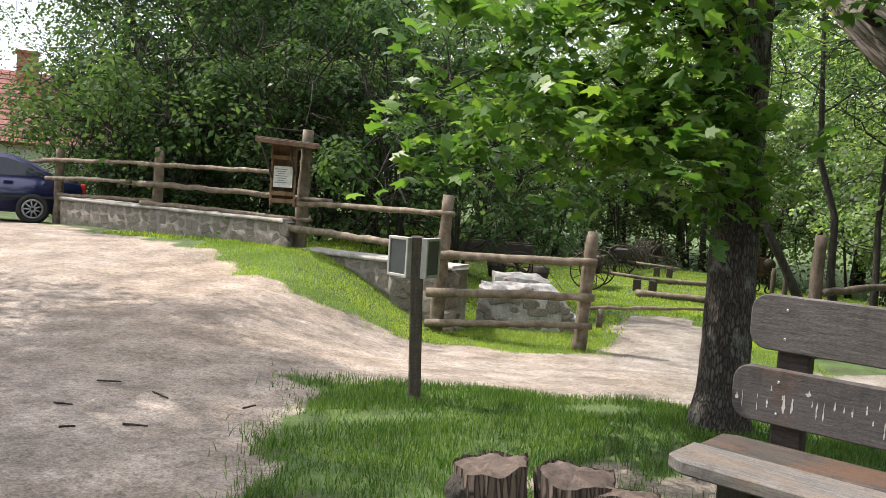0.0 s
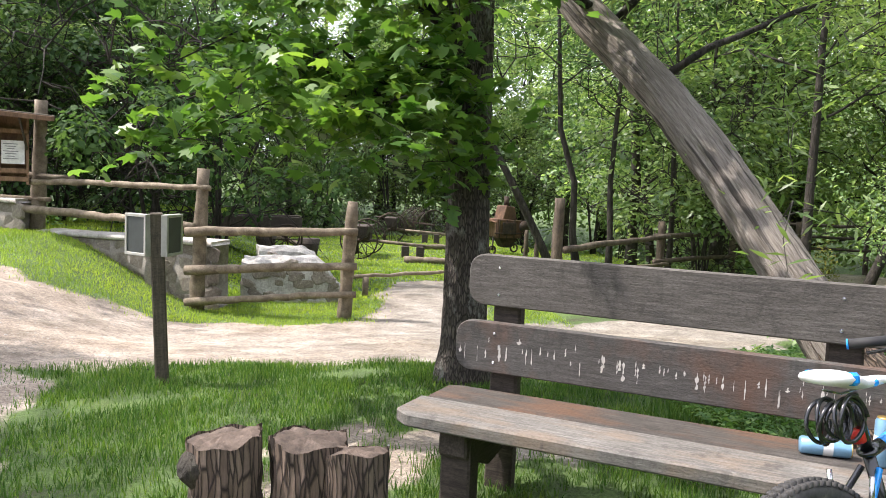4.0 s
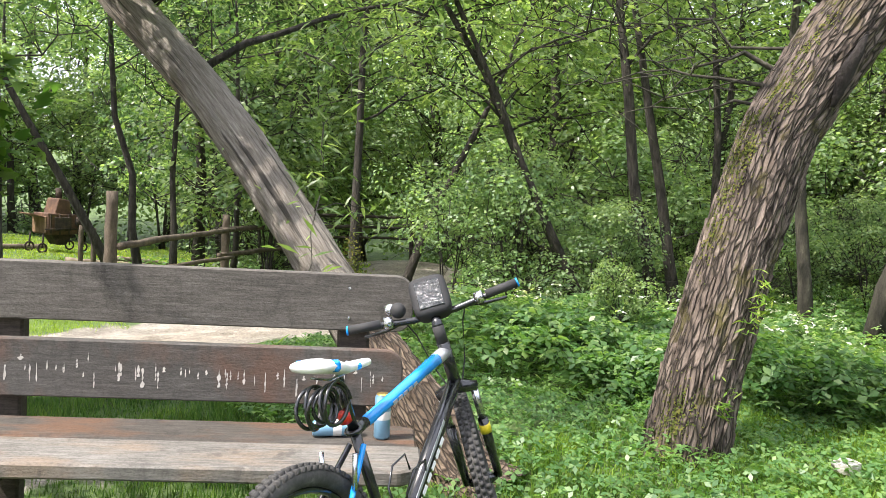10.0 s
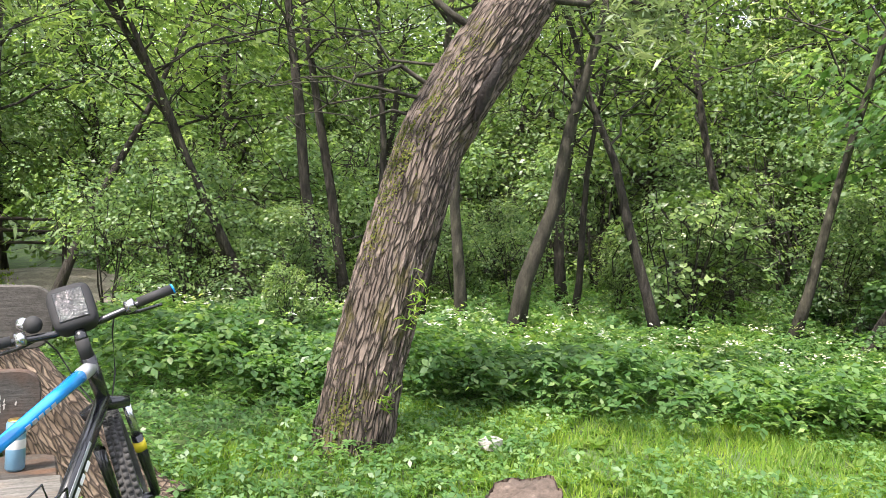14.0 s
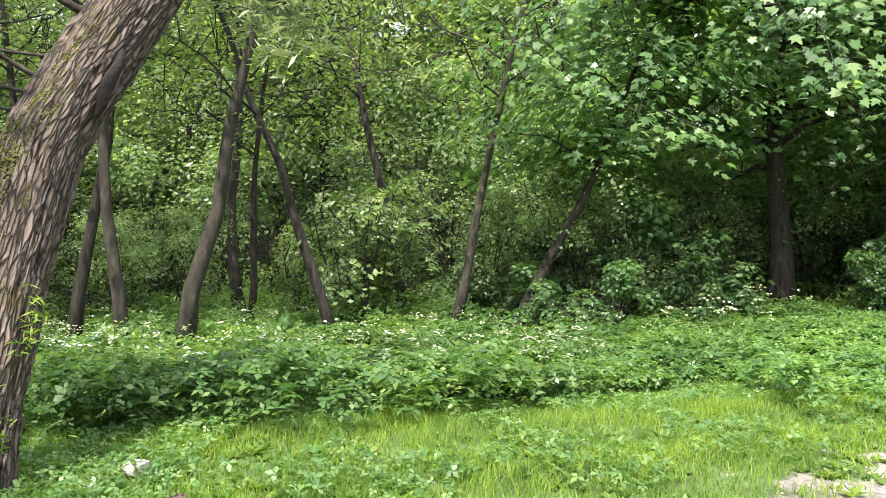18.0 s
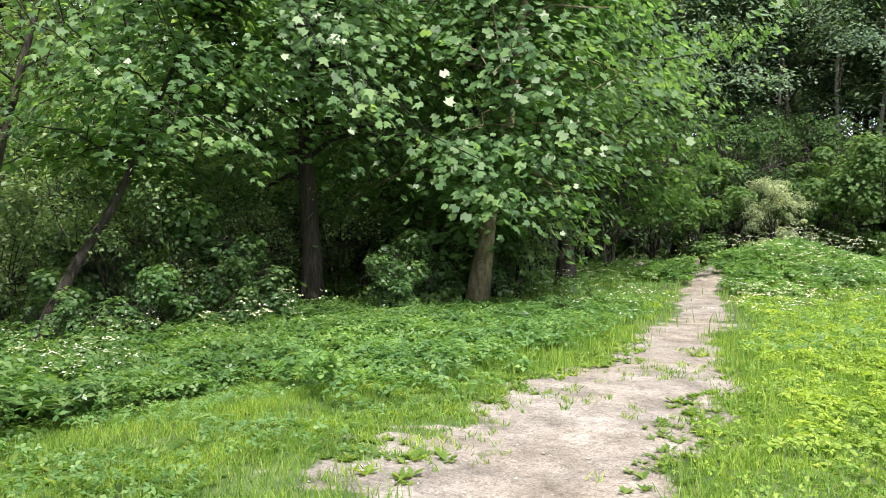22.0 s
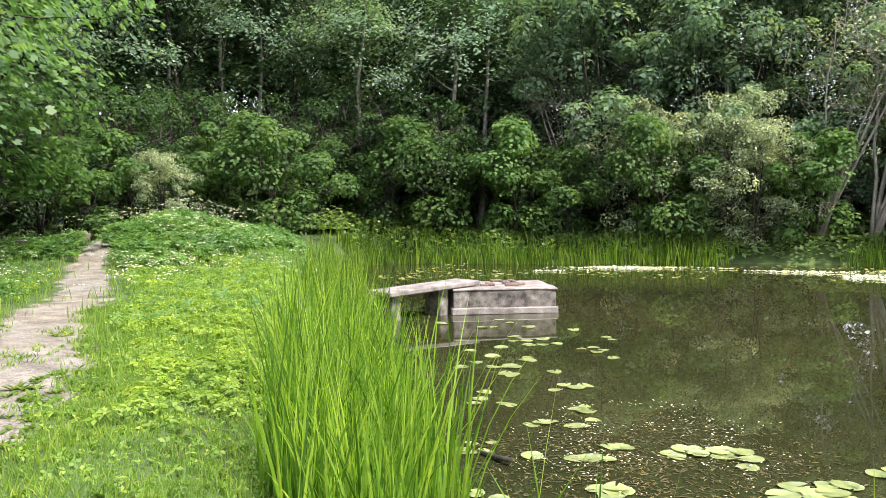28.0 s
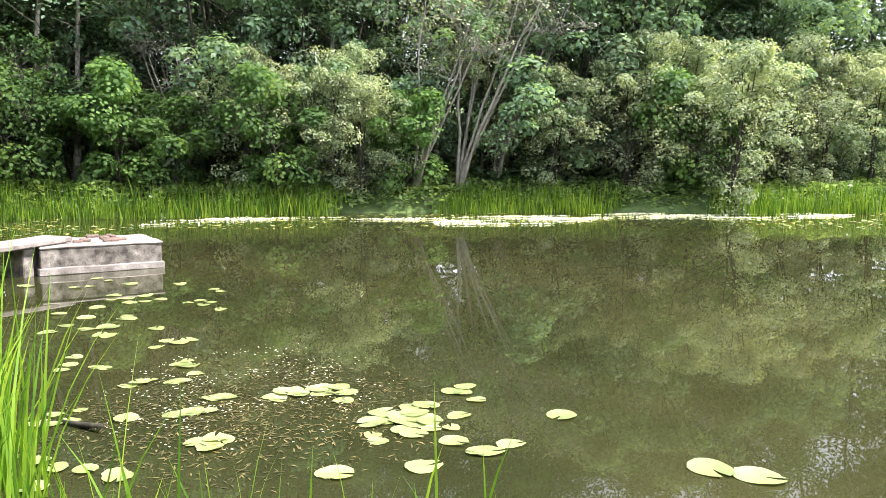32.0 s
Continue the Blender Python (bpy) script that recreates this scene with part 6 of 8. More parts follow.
def close_trees():
    g = np.random.default_rng(31)
    # leaning willow behind the bench
    w = thing("willow_tree", "old leaning willow with a grey barkless trunk", "tree")
    line = [(2.87, 3.3, -0.12), (2.8, 3.68, 0.29), (2.67, 4.53, 1.05), (2.55, 5.03, 1.54), (2.39, 5.54, 2.01), (2.22, 6.04, 2.41), (2.05, 6.4, 2.74), (1.75, 7.0, 3.4), (1.5, 7.4, 4.4), (1.4, 7.6, 5.6)]
    child("trunk", trunk_mesh("trunk", gnarled(line, [0.16, 0.15, 0.144, 0.142, 0.142, 0.143, 0.142, 0.12, 0.09, 0.06], 160, 110, 0.16, 6, 1.3, 13), M["bare_wood"]), w)
    flare = gnarled([(2.9, 3.2, -0.2), (2.86, 3.38, 0.0), (2.82, 3.58, 0.2), (2.78, 3.86, 0.46), (2.74, 4.1, 0.68)], [0.3, 0.25, 0.21, 0.17, 0.13], 70, 70, 0.26, 16, 1.25, 16)
    child("root_flare", trunk_mesh("root_flare", flare, M["torn_wood"]), w, "splintered brown base of the trunk")
    ends = []
    for k, (s, e, r) in enumerate([((2.2, 6.2, 2.6), (3.6, 5.6, 3.1), 0.035), ((2.15, 6.3, 2.7), (1.5, 5.3, 3.1), 0.045), ((1.8, 7.0, 3.4), (4.4, 6.6, 4.6), 0.05), ((1.6, 7.3, 4.1), (3.0, 8.4, 5.8), 0.05),
                                   ((2.4, 5.7, 2.15), (4.3, 5.6, 2.85), 0.03), ((1.5, 7.4, 4.4), (-0.2, 7.4, 5.6), 0.05), ((2.0, 6.6, 2.9), (3.9, 6.9, 3.4), 0.03), ((1.7, 7.1, 3.7), (5.0, 7.6, 4.0), 0.04)]):
        pts = limb_points(np.array(s), np.array(e), g, 7, 0.12)
        pipe("limb", pts, np.linspace(r, r * 0.25, 7), M["bark"], w, 8)
        ends += [pts[3], pts[4], pts[5], pts[6]]
    ends += [np.array(p) for p in ((2.75, 4.6, 1.25), (3.1, 5.0, 1.9), (3.5, 5.2, 2.4), (3.3, 5.6, 2.0))]
    sprays(w, ends, g, 4200, 0.1, "narrow", "alder", 0.55, 0.25)
    moss = g.standard_normal((1400, 3)) * [0.03, 0.06, 0.12] + [2.93, 4.45, 0.86]
    v, f = leaves(moss, 0.016, g, "oval", 0.2)
    tagged(child("moss", fast_mesh("moss", v, [f], M["moss"]), w, "ochre-green moss on the trunk"), kind="stuff")
    # big willow to the east
    w2 = thing("willow_tree", "thick leaning willow with deeply furrowed bark", "tree")
    line = [(4.02, 2.78, -0.35), (4.08, 2.78, -0.12), (4.25, 2.8, 0.46), (4.49, 2.79, 1.14), (4.79, 2.76, 1.86), (5.08, 2.65, 2.34), (5.36, 2.5, 2.8), (5.9, 2.3, 3.6), (6.4, 2.1, 4.8), (6.7, 2.0, 6.2)]
    child("trunk", trunk_mesh("trunk", gnarled(line, [0.245, 0.235, 0.215, 0.21, 0.215, 0.225, 0.22, 0.18, 0.13, 0.07], 260, 150, 0.13, 9, 1.15, 18), M["willow_bark"]), w2)
    # loose plates of bark along the trunk
    plates = Geo()
    ln = np.array(line)
    for k in range(320):
        u = g.uniform(0.9, 6.5)
        i0 = int(u)
        c = ln[i0] * (1 - u + i0) + ln[i0 + 1] * (u - i0)
        t = ln[i0 + 1] - ln[i0]
        t = t / np.linalg.norm(t)
        a = g.uniform(0, 2 * np.pi)
        e = np.cross(t, [1, 0.3, 0])
        e /= np.linalg.norm(e)
        o = np.cos(a) * e + np.sin(a) * np.cross(t, e)
        s = np.cross(t, o)
        rr = np.interp(u, range(10), [0.245, 0.235, 0.215, 0.21, 0.215, 0.225, 0.22, 0.18, 0.13, 0.07]) * 1.0
        L, W, D = g.uniform(0.03, 0.09), g.uniform(0.004, 0.009), g.uniform(0.005, 0.012)
        c = c + o * rr
        q = [c - t * L, c + s * W - t * L * 0.2, c + t * L, c - s * W + t * L * 0.1]
        q += [x + o * D for x in (c - t * L * 0.7, c + s * W * 0.6, c + t * L * 0.8 + o * D * 0.6, c - s * W * 0.6)]
        plates.add(np.array(q), [[4, 5, 6, 7], [0, 1, 5, 4], [1, 2, 6, 5], [2, 3, 7, 6], [3, 0, 4, 7]])
    tagged(child("bark_flake", plates.mesh("bark_flake", M["flake"]), w2), kind="stuff")
    ends = []
    for k, (s, e, r) in enumerate([((4.95, 2.75, 2.25), (4.55, 3.5, 2.3), 0.022), ((5.2, 2.6, 2.6), (4.9, 3.6, 3.1), 0.03), ((5.0, 2.7, 2.1), (4.3, 3.7, 2.15), 0.016), ((5.05, 2.7, 2.3), (4.7, 3.9, 2.6), 0.014), ((4.85, 2.8, 2.0), (4.25, 3.5, 1.95), 0.012)]):
        pts = limb_points(np.array(s), np.array(e), g, 7, 0.12)
        pipe("bare_limb", pts, np.linspace(r, 0.003, 7), M["bark_grey"], w2, 6)
        for q in range(9):
            i0 = g.integers(2, 7)
            e2 = pts[i0] + g.standard_normal(3) * [0.28, 0.28, 0.16]
            pipe("bare_twig", limb_points(pts[i0], e2, g, 4), [0.005, 0.004, 0.003, 0.0015], M["bark_grey"], w2, 4)
    for s, e, r in [((5.36, 2.5, 2.8), (6.3, 1.6, 3.0), 0.03), ((5.6, 2.4, 3.2), (7.0, 1.2, 3.5), 0.04), ((6.0, 2.2, 3.9), (8.0, 2.6, 5.0), 0.05), ((6.4, 2.1, 4.8), (6.0, 0.2, 6.2), 0.05), ((6.0, 2.2, 3.8), (5.2, 4.2, 5.2), 0.05)]:
        pts = limb_points(np.array(s), np.array(e), g, 7, 0.1)
        pipe("limb", pts, np.linspace(r, 0.008, 7), M["bark_grey"], w2, 7)
        ends += [pts[3], pts[4], pts[5], pts[6]]
    sprays(w2, ends, g, 4200, 0.11, "narrow", "willow", 0.5, 0.35)
    # raised near-black piece, its colour gives the hollow's inner shade
    hollow = [(4.85, 2.48, 2.0), (4.88, 2.465, 2.1), (4.91, 2.45, 2.2), (4.96, 2.425, 2.3), (5.01, 2.4, 2.42)]
    pipe("hollow", hollow, [0.012, 0.03, 0.045, 0.035, 0.01], M["hollow"], w2, 10, "rotten hollow with its shade in the colour", 0.15)
    rad = [0.245, 0.235, 0.215, 0.21, 0.215, 0.225, 0.22, 0.18, 0.13, 0.07]
    for u0, du, side, ds, nn in ((5.2, 0.28, 0.75, 0.22, 1500), (4.25, 0.3, 0.6, 0.25, 1800), (3.8, 0.2, 0.8, 0.2, 700), (1.45, 0.25, 0.35, 0.25, 700), (5.7, 0.2, 0.9, 0.2, 900), (3.2, 0.2, 0.75, 0.2, 400)):
        u, ang = u0 + du * g.standard_normal(nn), side + ds * g.standard_normal(nn)
        ax = np.stack([np.interp(u, range(10), ln[:, c]) for c in range(3)], 1)
        o = np.cos(ang)[:, None] * np.array([-0.86, -0.5, 0.2]) + np.sin(ang)[:, None] * np.array([-0.5, 0.86, 0.1])
        o /= np.linalg.norm(o, axis=1, keepdims=True)
        pts = ax + o * (np.interp(u, range(10), rad) * g.uniform(1.0, 1.06, nn))[:, None]
        v, f = leaves(pts, 0.017, g, "oval", 0.2, 0, o)
        tagged(child("moss", fast_mesh("moss", v, [f], M["moss"]), w2, "ochre-green moss cushions"), kind="stuff")
    for c in ((4.02, 2.5, 0.42), (4.22, 2.5, 0.82), (4.3, 2.5, 0.95)):
        v, f = leaves(g.standard_normal((30, 3)) * np.array([0.03, 0.03, 0.06]) + np.array(c), 0.06, g, "narrow", 0.4)
        tagged(child("shoot", fast_mesh("shoot", v, [f], M["grass"]), w2, "fresh yellow-green shoots"), kind="stuff")
    # maple by the gravel
    m = thing("maple_tree", "young maple with dark bark and low hanging branches", "tree")
    shape = gnarled([(1.06, 5.56, gz(1.05, 5.56) - 0.1), (1.06, 5.58, 0.5), (1.06, 5.6, 1.3), (1.04, 5.62, 2.2), (1.06, 5.64, 3.3), (1.3, 5.7, 5.0), (1.25, 5.8, 7.5)], [0.165, 0.15, 0.142, 0.14, 0.12, 0.09, 0.03], 110, 48, 0.09, 12, 1.4, 12)
    child("trunk", trunk_mesh("trunk", shape, M["maple_bark"]), m)
    ends = []
    targets = [(-0.8, 4.95, 1.95), (-0.68, 4.65, 1.55), (-0.3, 4.7, 1.95), (0.1, 4.5, 1.72), (0.35, 4.7, 1.85), (0.45, 4.6, 1.8), (0.3, 4.6, 2.5), (-0.2, 5.2, 2.5), (-0.75, 5.3, 2.6), (0.5, 5.2, 2.7), (1.7, 5.3, 3.0),
               (-0.55, 6.0, 2.2), (0.2, 5.4, 2.9), (-0.6, 4.5, 2.35), (0.3, 4.2, 2.5), (0.7, 4.7, 3.1), (2.2, 5.2, 3.0), (2.5, 6.2, 3.2), (1.6, 7.2, 3.2), (0.4, 7.1, 3.2), (-0.7, 6.6, 3.0), (1.9, 5.4, 2.9),
               (0.15, 5.2, 1.75), (0.5, 5.2, 1.7), (0.85, 5.1, 1.5), (0.9, 5.2, 1.75), (-0.62, 5.2, 1.62)]
    for k, e in enumerate(targets):
        s = np.array([1.06, 5.62, 1.75 + 0.075 * (k if k < 22 else k - 22)])
        e = np.array(e)
        pts = limb_points(s, e, g, 7, 0.14)
        pipe("limb", pts, np.linspace(0.022 - 0.0004 * k, 0.004, 7), M["bark"], m, 6)
        ends += [pts[3], pts[4], pts[5], pts[6], pts[6]]
    sprays(m, ends, g, 5600, 0.097, "maple", "maple", 0.28, 0.35, 0.5, 0.003, "bark")
    top = []
    for k in range(16):
        a, z = k * 2.4, 3.0 + 0.26 * k
        e = np.array([1.25 + math.cos(a) * 1.9, 5.7 + math.sin(a) * 1.9, z + 0.9])
        pts = limb_points(np.array([1.25, 5.7, z]), e, g, 6)
        pipe("limb", pts, np.linspace(0.03, 0.006, 6), M["bark"], m, 6)
        top += [pts[3], pts[4], pts[5]]
    sprays(m, top, g, 800, 0.13, "maple", "maple", 0.55, 0.2, 0.5, 0.005, "bark")


close_trees()


# ---- stone walls ----
def stone_meshes(count=8):
    out = []
    for k in range(count):
        g = np.random.default_rng(200 + k)
        bm = bmesh.new()
        bmesh.ops.create_icosphere(bm, subdivisions=1, radius=0.5)
        for v in bm.verts:
            c = np.sign(v.co) * np.abs(v.co) ** 0.55 * 0.72
            v.co = Vector(c) + Vector(g.uniform(-0.07, 0.07, 3))
        me = bpy.data.meshes.new("stone")
        bm.to_mesh(me)
        bm.free()
        me.materials.append(M["stone"])
        out.append(me)
    return out


STONES = stone_meshes()


def stone_wall(name, label, a, b, top_a, top_b, thick, seed, cap=True, size=0.24, cat="wall"):
    """A mortared wall from a to b, its face set with field stones, a pale cap on top."""
    g = np.random.default_rng(seed)
    root = thing(name, label, cat)
    a, b = np.array(a, float), np.array(b, float)
    L = np.linalg.norm(b - a)
    u = (b - a) / L
    n = np.array([u[1], -u[0]])
    if n @ (np.array([0, 0]) - a) < 0:
        n = -n
    steps = max(4, int(L / 0.5))
    vs, fs = [], []
    for k in range(steps + 1):
        c = a + u * L * k / steps
        top = top_a + (top_b - top_a) * k / steps
        bot = min(gz(*c), gz(*(c + n * 0.3))) - 0.25
        for s, z in ((n * thick / 2, bot), (n * thick / 2, top), (-n * thick / 2, top), (-n * thick / 2, bot)):
            vs.append((*(c + s), z))
    for k in range(steps):
        for q in range(4):
            fs.append([4 * k + q, 4 * k + (q + 1) % 4, 4 * k + 4 + (q + 1) % 4, 4 * k + 4 + q])
    child("core", fast_mesh("core", np.array(vs), [np.array(fs), np.array([[0, 1, 2, 3], [4 * steps + 3, 4 * steps + 2, 4 * steps + 1, 4 * steps]])], M["mortar"]), root)
    if cap:
        cv, cf = [], []
        for k in range(steps + 1):
            c = a + u * (L * k / steps)
            top = top_a + (top_b - top_a) * k / steps
            for s, z in ((n * (thick / 2 + 0.03), top + 0.004), (n * (thick / 2 + 0.03), top + 0.06), (-n * (thick / 2 + 0.03), top + 0.07), (-n * (thick / 2 + 0.03), top + 0.004)):
                cv.append((*(c + s), z + g.uniform(-0.006, 0.006)))
        child("cap", fast_mesh("cap", np.array(cv), [np.array(fs), np.array([[0, 1, 2, 3], [4 * steps + 3, 4 * steps + 2, 4 * steps + 1, 4 * steps]])], M["cap"]), root, "pale concrete capping")
    x = size * 0.3
    col = 0
    while x < L:
        w = size * g.uniform(0.7, 1.3)
        c = a + u * min(x + w / 2, L)
        top = top_a + (top_b - top_a) * x / L
        z = gz(*(c + n * thick / 2)) - 0.05 - size * 0.4 * (col % 2)
        while z < top - 0.04:
            h = size * g.uniform(0.55, 1.05)
            h = min(h, top + 0.02 - z)
            ob = new("stone", STONES[g.integers(0, 8)])
            ob.parent = root
            p = c + n * (thick / 2 - 0.014) + u * g.uniform(-0.03, 0.03)
            ob.matrix_basis = Matrix.Translation((*p, z + h / 2)) @ Matrix.Rotation(math.atan2(u[1], u[0]), 4, "Z") @ Matrix.Rotation(g.uniform(-0.5, 0.5), 4, "Y") @ Matrix.Diagonal((w * g.uniform(0.95, 1.2), g.uniform(0.035, 0.055), h * g.uniform(0.95, 1.2), 1))
            z += h
        x += w
        col += 1
    return root


stone_wall("stone_wall", "field-stone retaining wall set in grey mortar along the yard", (-9.9, 15.3), (-4.36, 12.93), 0.84, 0.8, 0.35, 1, True)
stone_wall("stone_wall", "low field-stone wall with white cap sloping into grass", (-4.05, 12.9), (-1.35, 11.62), 0.36, 0.36, 0.4, 2, size=0.28)


def rubble_mass(name, label, a, b, thick, top_a, top_b, seed, slope_end=0.0, stones=16, mat="sunlit_mortar"):
    """A rough mortared lump of rubble with rounded edges and stones showing in its face."""
    g = np.random.default_rng(seed)
    root = thing(name, label, "wall")
    a, b = np.array(a, float), np.array(b, float)
    L = np.linalg.norm(b - a)
    u = (b - a) / L
    n = np.array([u[1], -u[0]])
    if n @ -a < 0:
        n = -n
    bm = box_bm(1, 1, 1, (0, 0, 0), 0)
    bmesh.ops.subdivide_edges(bm, edges=bm.edges[:], cuts=13, use_grid_fill=True)
    turn = Matrix.Rotation(math.atan2(u[1], u[0]), 4, "Z")
    for v in bm.verts:
        s, w, h = v.co.x + 0.5, v.co.y, v.co.z + 0.5
        top = top_a + (top_b - top_a) * s
        bot = -1.1
        top -= slope_end * smooth((s - 0.7) / 0.3) * 0.8
        edge = max(0, abs(w) - 0.32) / 0.18
        c = a + u * s * L
        z = bot + (top - bot) * h - 0.07 * edge * edge * h
        p = Vector((*(c - n * w * thick * (1 - 0.08 * h)), z))
        v.co = p + Vector(noise.noise_vector(p * 4.3)) * 0.045 + Vector(noise.noise_vector(p * 13)) * 0.014
    part("mortar_mass", bm, M[mat], root)
    for k in range(stones):
        s = g.uniform(0.05, 0.92)
        top = top_a + (top_b - top_a) * s - slope_end * max(0, s - 0.7) * 2.4
        c = a + u * s * L + n * thick * 0.462
        zlow = gz(*c)
        if top - zlow < 0.12:
            continue
        ob = new("stone", STONES[g.integers(0, 8)])
        ob.parent = root
        w = g.uniform(0.12, 0.26)
        ob.matrix_basis = Matrix.Translation((*c, g.uniform(zlow, top - 0.09))) @ turn @ Matrix.Rotation(g.uniform(-0.5, 0.5), 4, "Y") @ Matrix.Diagonal((w, 0.07, w * g.uniform(0.5, 0.8), 1))
    return root


rubble_mass("stone_pier", "thick rounded stone pier at the end of the wall", (-2.35, 12.1), (-1.38, 12.05), 0.75, 0.36, 0.33, 3, 0, 26, "mortar")
rubble_mass("stone_block", "low mortared rubble block with a pale sloping end", (-1.15, 12.75), (0.42, 12.8), 0.8, 0.1, 0.14, 4, 0.6, 40)
rubble_mass("stone_block", "low mortared stone block behind the fence", (-1.0, 13.6), (-0.1, 13.75), 0.5, 0.2, 0.2, 5, 0.1, 5)

# ---- pier ----
M["slab"] = surface("dirty_concrete_slab", (0.14, 0.12, 0.108), (0.31, 0.28, 0.258), (0.42, 0.39, 0.365), 3, (1, 1, 1), 0.9, 40, 0.6, 0.012)
M["rubble"] = surface("brick_rubble", (0.11, 0.075, 0.06), (0.2, 0.14, 0.115), None, 9, (1, 1, 1), 0.95, 50, 0.5, 0.01)

def pier():
    root = thing("concrete_pier", "old concrete pier block with a slab bridge in the pond", "pier")
    A = math.degrees(math.atan2(-16.16 + 15.11, 4.08 - 5.94))
    base = pose(5.94, -15.11, 0, 0, 0, A)
    g = np.random.default_rng(77)

    def chunk(name, sx, sy, sz, at, mat, lab=""):
        bm = box_bm(sx, sy, sz, (0, 0, 0), 0.02)
        bmesh.ops.subdivide_edges(bm, edges=bm.edges[:], cuts=3, use_grid_fill=True)
        for v in bm.verts:
            v.co += Vector(noise.noise_vector(v.co * 3.1)) * 0.025
        ob = part(name, bm, M[mat], root, lab)
        ob.matrix_basis = base @ pose(*at)
        return ob

    chunk("block", 2.16, 1.7, 1.3, (1.08, 0.87, -0.87), "concrete", "weathered grey concrete block, stained at the waterline")
    chunk("block_top", 2.2, 1.74, 0.05, (1.09, 0.87, -0.2), "slab", "pale broken top layer")
    chunk("plinth", 2.23, 1.77, 0.15, (1.08, 0.87, -0.64), "slab", "pale tide mark band round the block")
    chunk("low_step", 0.5, 1.0, 1.0, (-0.1, 0.9, -0.82), "concrete")
    for k in range(16):
        chunk("rubble", g.uniform(0.1, 0.3), g.uniform(0.1, 0.25), 0.07, (g.uniform(0.1, 1.7), g.uniform(0.4, 1.6), -0.15), "rubble")
    # slab that bridges to the bank
    s0, s1 = np.array([7.0, -13.9]), np.array([5.95, -16.0])
    d = s1 - s0
    slab = part("slab", box_bm(np.linalg.norm(d), 0.75, 0.1, (0, 0, 0), 0.02), M["slab"], root, "pale concrete slab bridging to the bank")
    slab.matrix_basis = pose(*((s0 + s1) / 2), -0.13, 0, -2.0, math.degrees(math.atan2(d[1], d[0])))
    for t in (0.1, 0.62):
        c = s0 + d * t
        leg = part("slab_leg", box_bm(0.22, 0.5, 1.3, (0, 0, 0), 0.02), M["concrete"], root)
        leg.matrix_basis = pose(*c, -0.84, 0, 0, math.degrees(math.atan2(d[1], d[0])))
    return root


pier()

# ---- car ----
def car():
    root = thing("car", "dark blue parked saloon car with alloy wheels", "car")
    root.matrix_basis = pose(-11.22, 16.05, gz(-12.0, 15.5) - 0.02, 0, 0, -145)
    prof = [(-0.92, 0.32), (-0.98, 0.5), (-0.97, 0.78), (-0.9, 0.9), (-0.5, 0.95), (0.0, 1.25), (0.35, 1.4), (1.0, 1.45), (1.6, 1.38), (2.3, 1.02), (3.2, 0.88), (3.55, 0.7), (3.62, 0.45), (3.5, 0.25), (-0.7, 0.22)]

    def body_half(z):
        return 0.86 - 0.22 * max(0, z - 0.9) / 0.55

    g = Geo()
    n = len(prof)
    v = [(x, s * body_half(z), z) for s in (-1, 1) for x, z in prof]
    g.add(np.array(v), [[k, (k + 1) % n, n + (k + 1) % n, n + k] for k in range(n)], [list(range(n))[::-1]], [list(range(n, 2 * n))])
    me = g.mesh("body", M["car_blue"])
    bm = bmesh.new()
    bm.from_mesh(me)
    bmesh.ops.bevel(bm, geom=bm.edges[:], offset=0.05, segments=3, affect="EDGES", clamp_overlap=True)
    me.clear_geometry()
    bpy.data.meshes.remove(me)
    part("body", bm, M["car_blue"], root, "", True)
    for s in (-1, 1):
        for pts in ([(-0.28, 0.98), (0.12, 1.25), (0.5, 1.36), (0.62, 1.36), (0.62, 0.98)], [(0.7, 0.98), (0.7, 1.37), (1.15, 1.38), (1.5, 1.32), (2.05, 1.02)]):
            w = part("side_window", prism_bm(pts, 0.01, "xz", 0), M["car_glass"], root)
            w.matrix_basis = Matrix.Translation((0, s * 0.858, 0.93)) @ Matrix.Rotation(radians(s * 21.8), 4, "X") @ Matrix.Translation((0, 0, -0.93))
        part("tail_lamp", box_bm(0.1, 0.16, 0.2, (-0.94, s * 0.77, 0.78), 0.02), M["red_lens"], root)
        part("trim_strip", box_bm(3.2, 0.02, 0.05, (1.1, s * 0.872, 0.55), 0.005), M["rubber"], root)
        part("door_handle", box_bm(0.18, 0.03, 0.035, (0.45, s * 0.87, 0.86), 0.008), M["car_blue"], root)
        for x in (0, 2.7):
            hub = child("wheel", None, root)
            hub.matrix_basis = pose(x, s * 0.83, 0.31)
            ring_pipe("tyre", (0, 0, 0), (0, 1, 0), 0.255, 0.065, M["rubber"], hub, 32, 8, flat=1.3)
            ring_pipe("rim", (0, s * 0.06, 0), (0, 1, 0), 0.185, 0.022, M["grey_paint"], hub, 28, 6)
            pipe("rim_dish", [(0, s * 0.03, 0), (0, s * 0.05, 0)], [0.18, 0.06], M["rubber"], hub, 20)
            for k in range(9):
                a = 2 * math.pi * k / 9
                pipe("rim_spoke", [(0.03 * math.cos(a), s * 0.085, 0.03 * math.sin(a)), (0.18 * math.cos(a), s * 0.07, 0.18 * math.sin(a))], [0.022, 0.014], M["grey_paint"], hub, 6)
    part("rear_bumper", box_bm(0.16, 1.66, 0.22, (-0.95, 0, 0.43), 0.05), M["car_blue"], root)
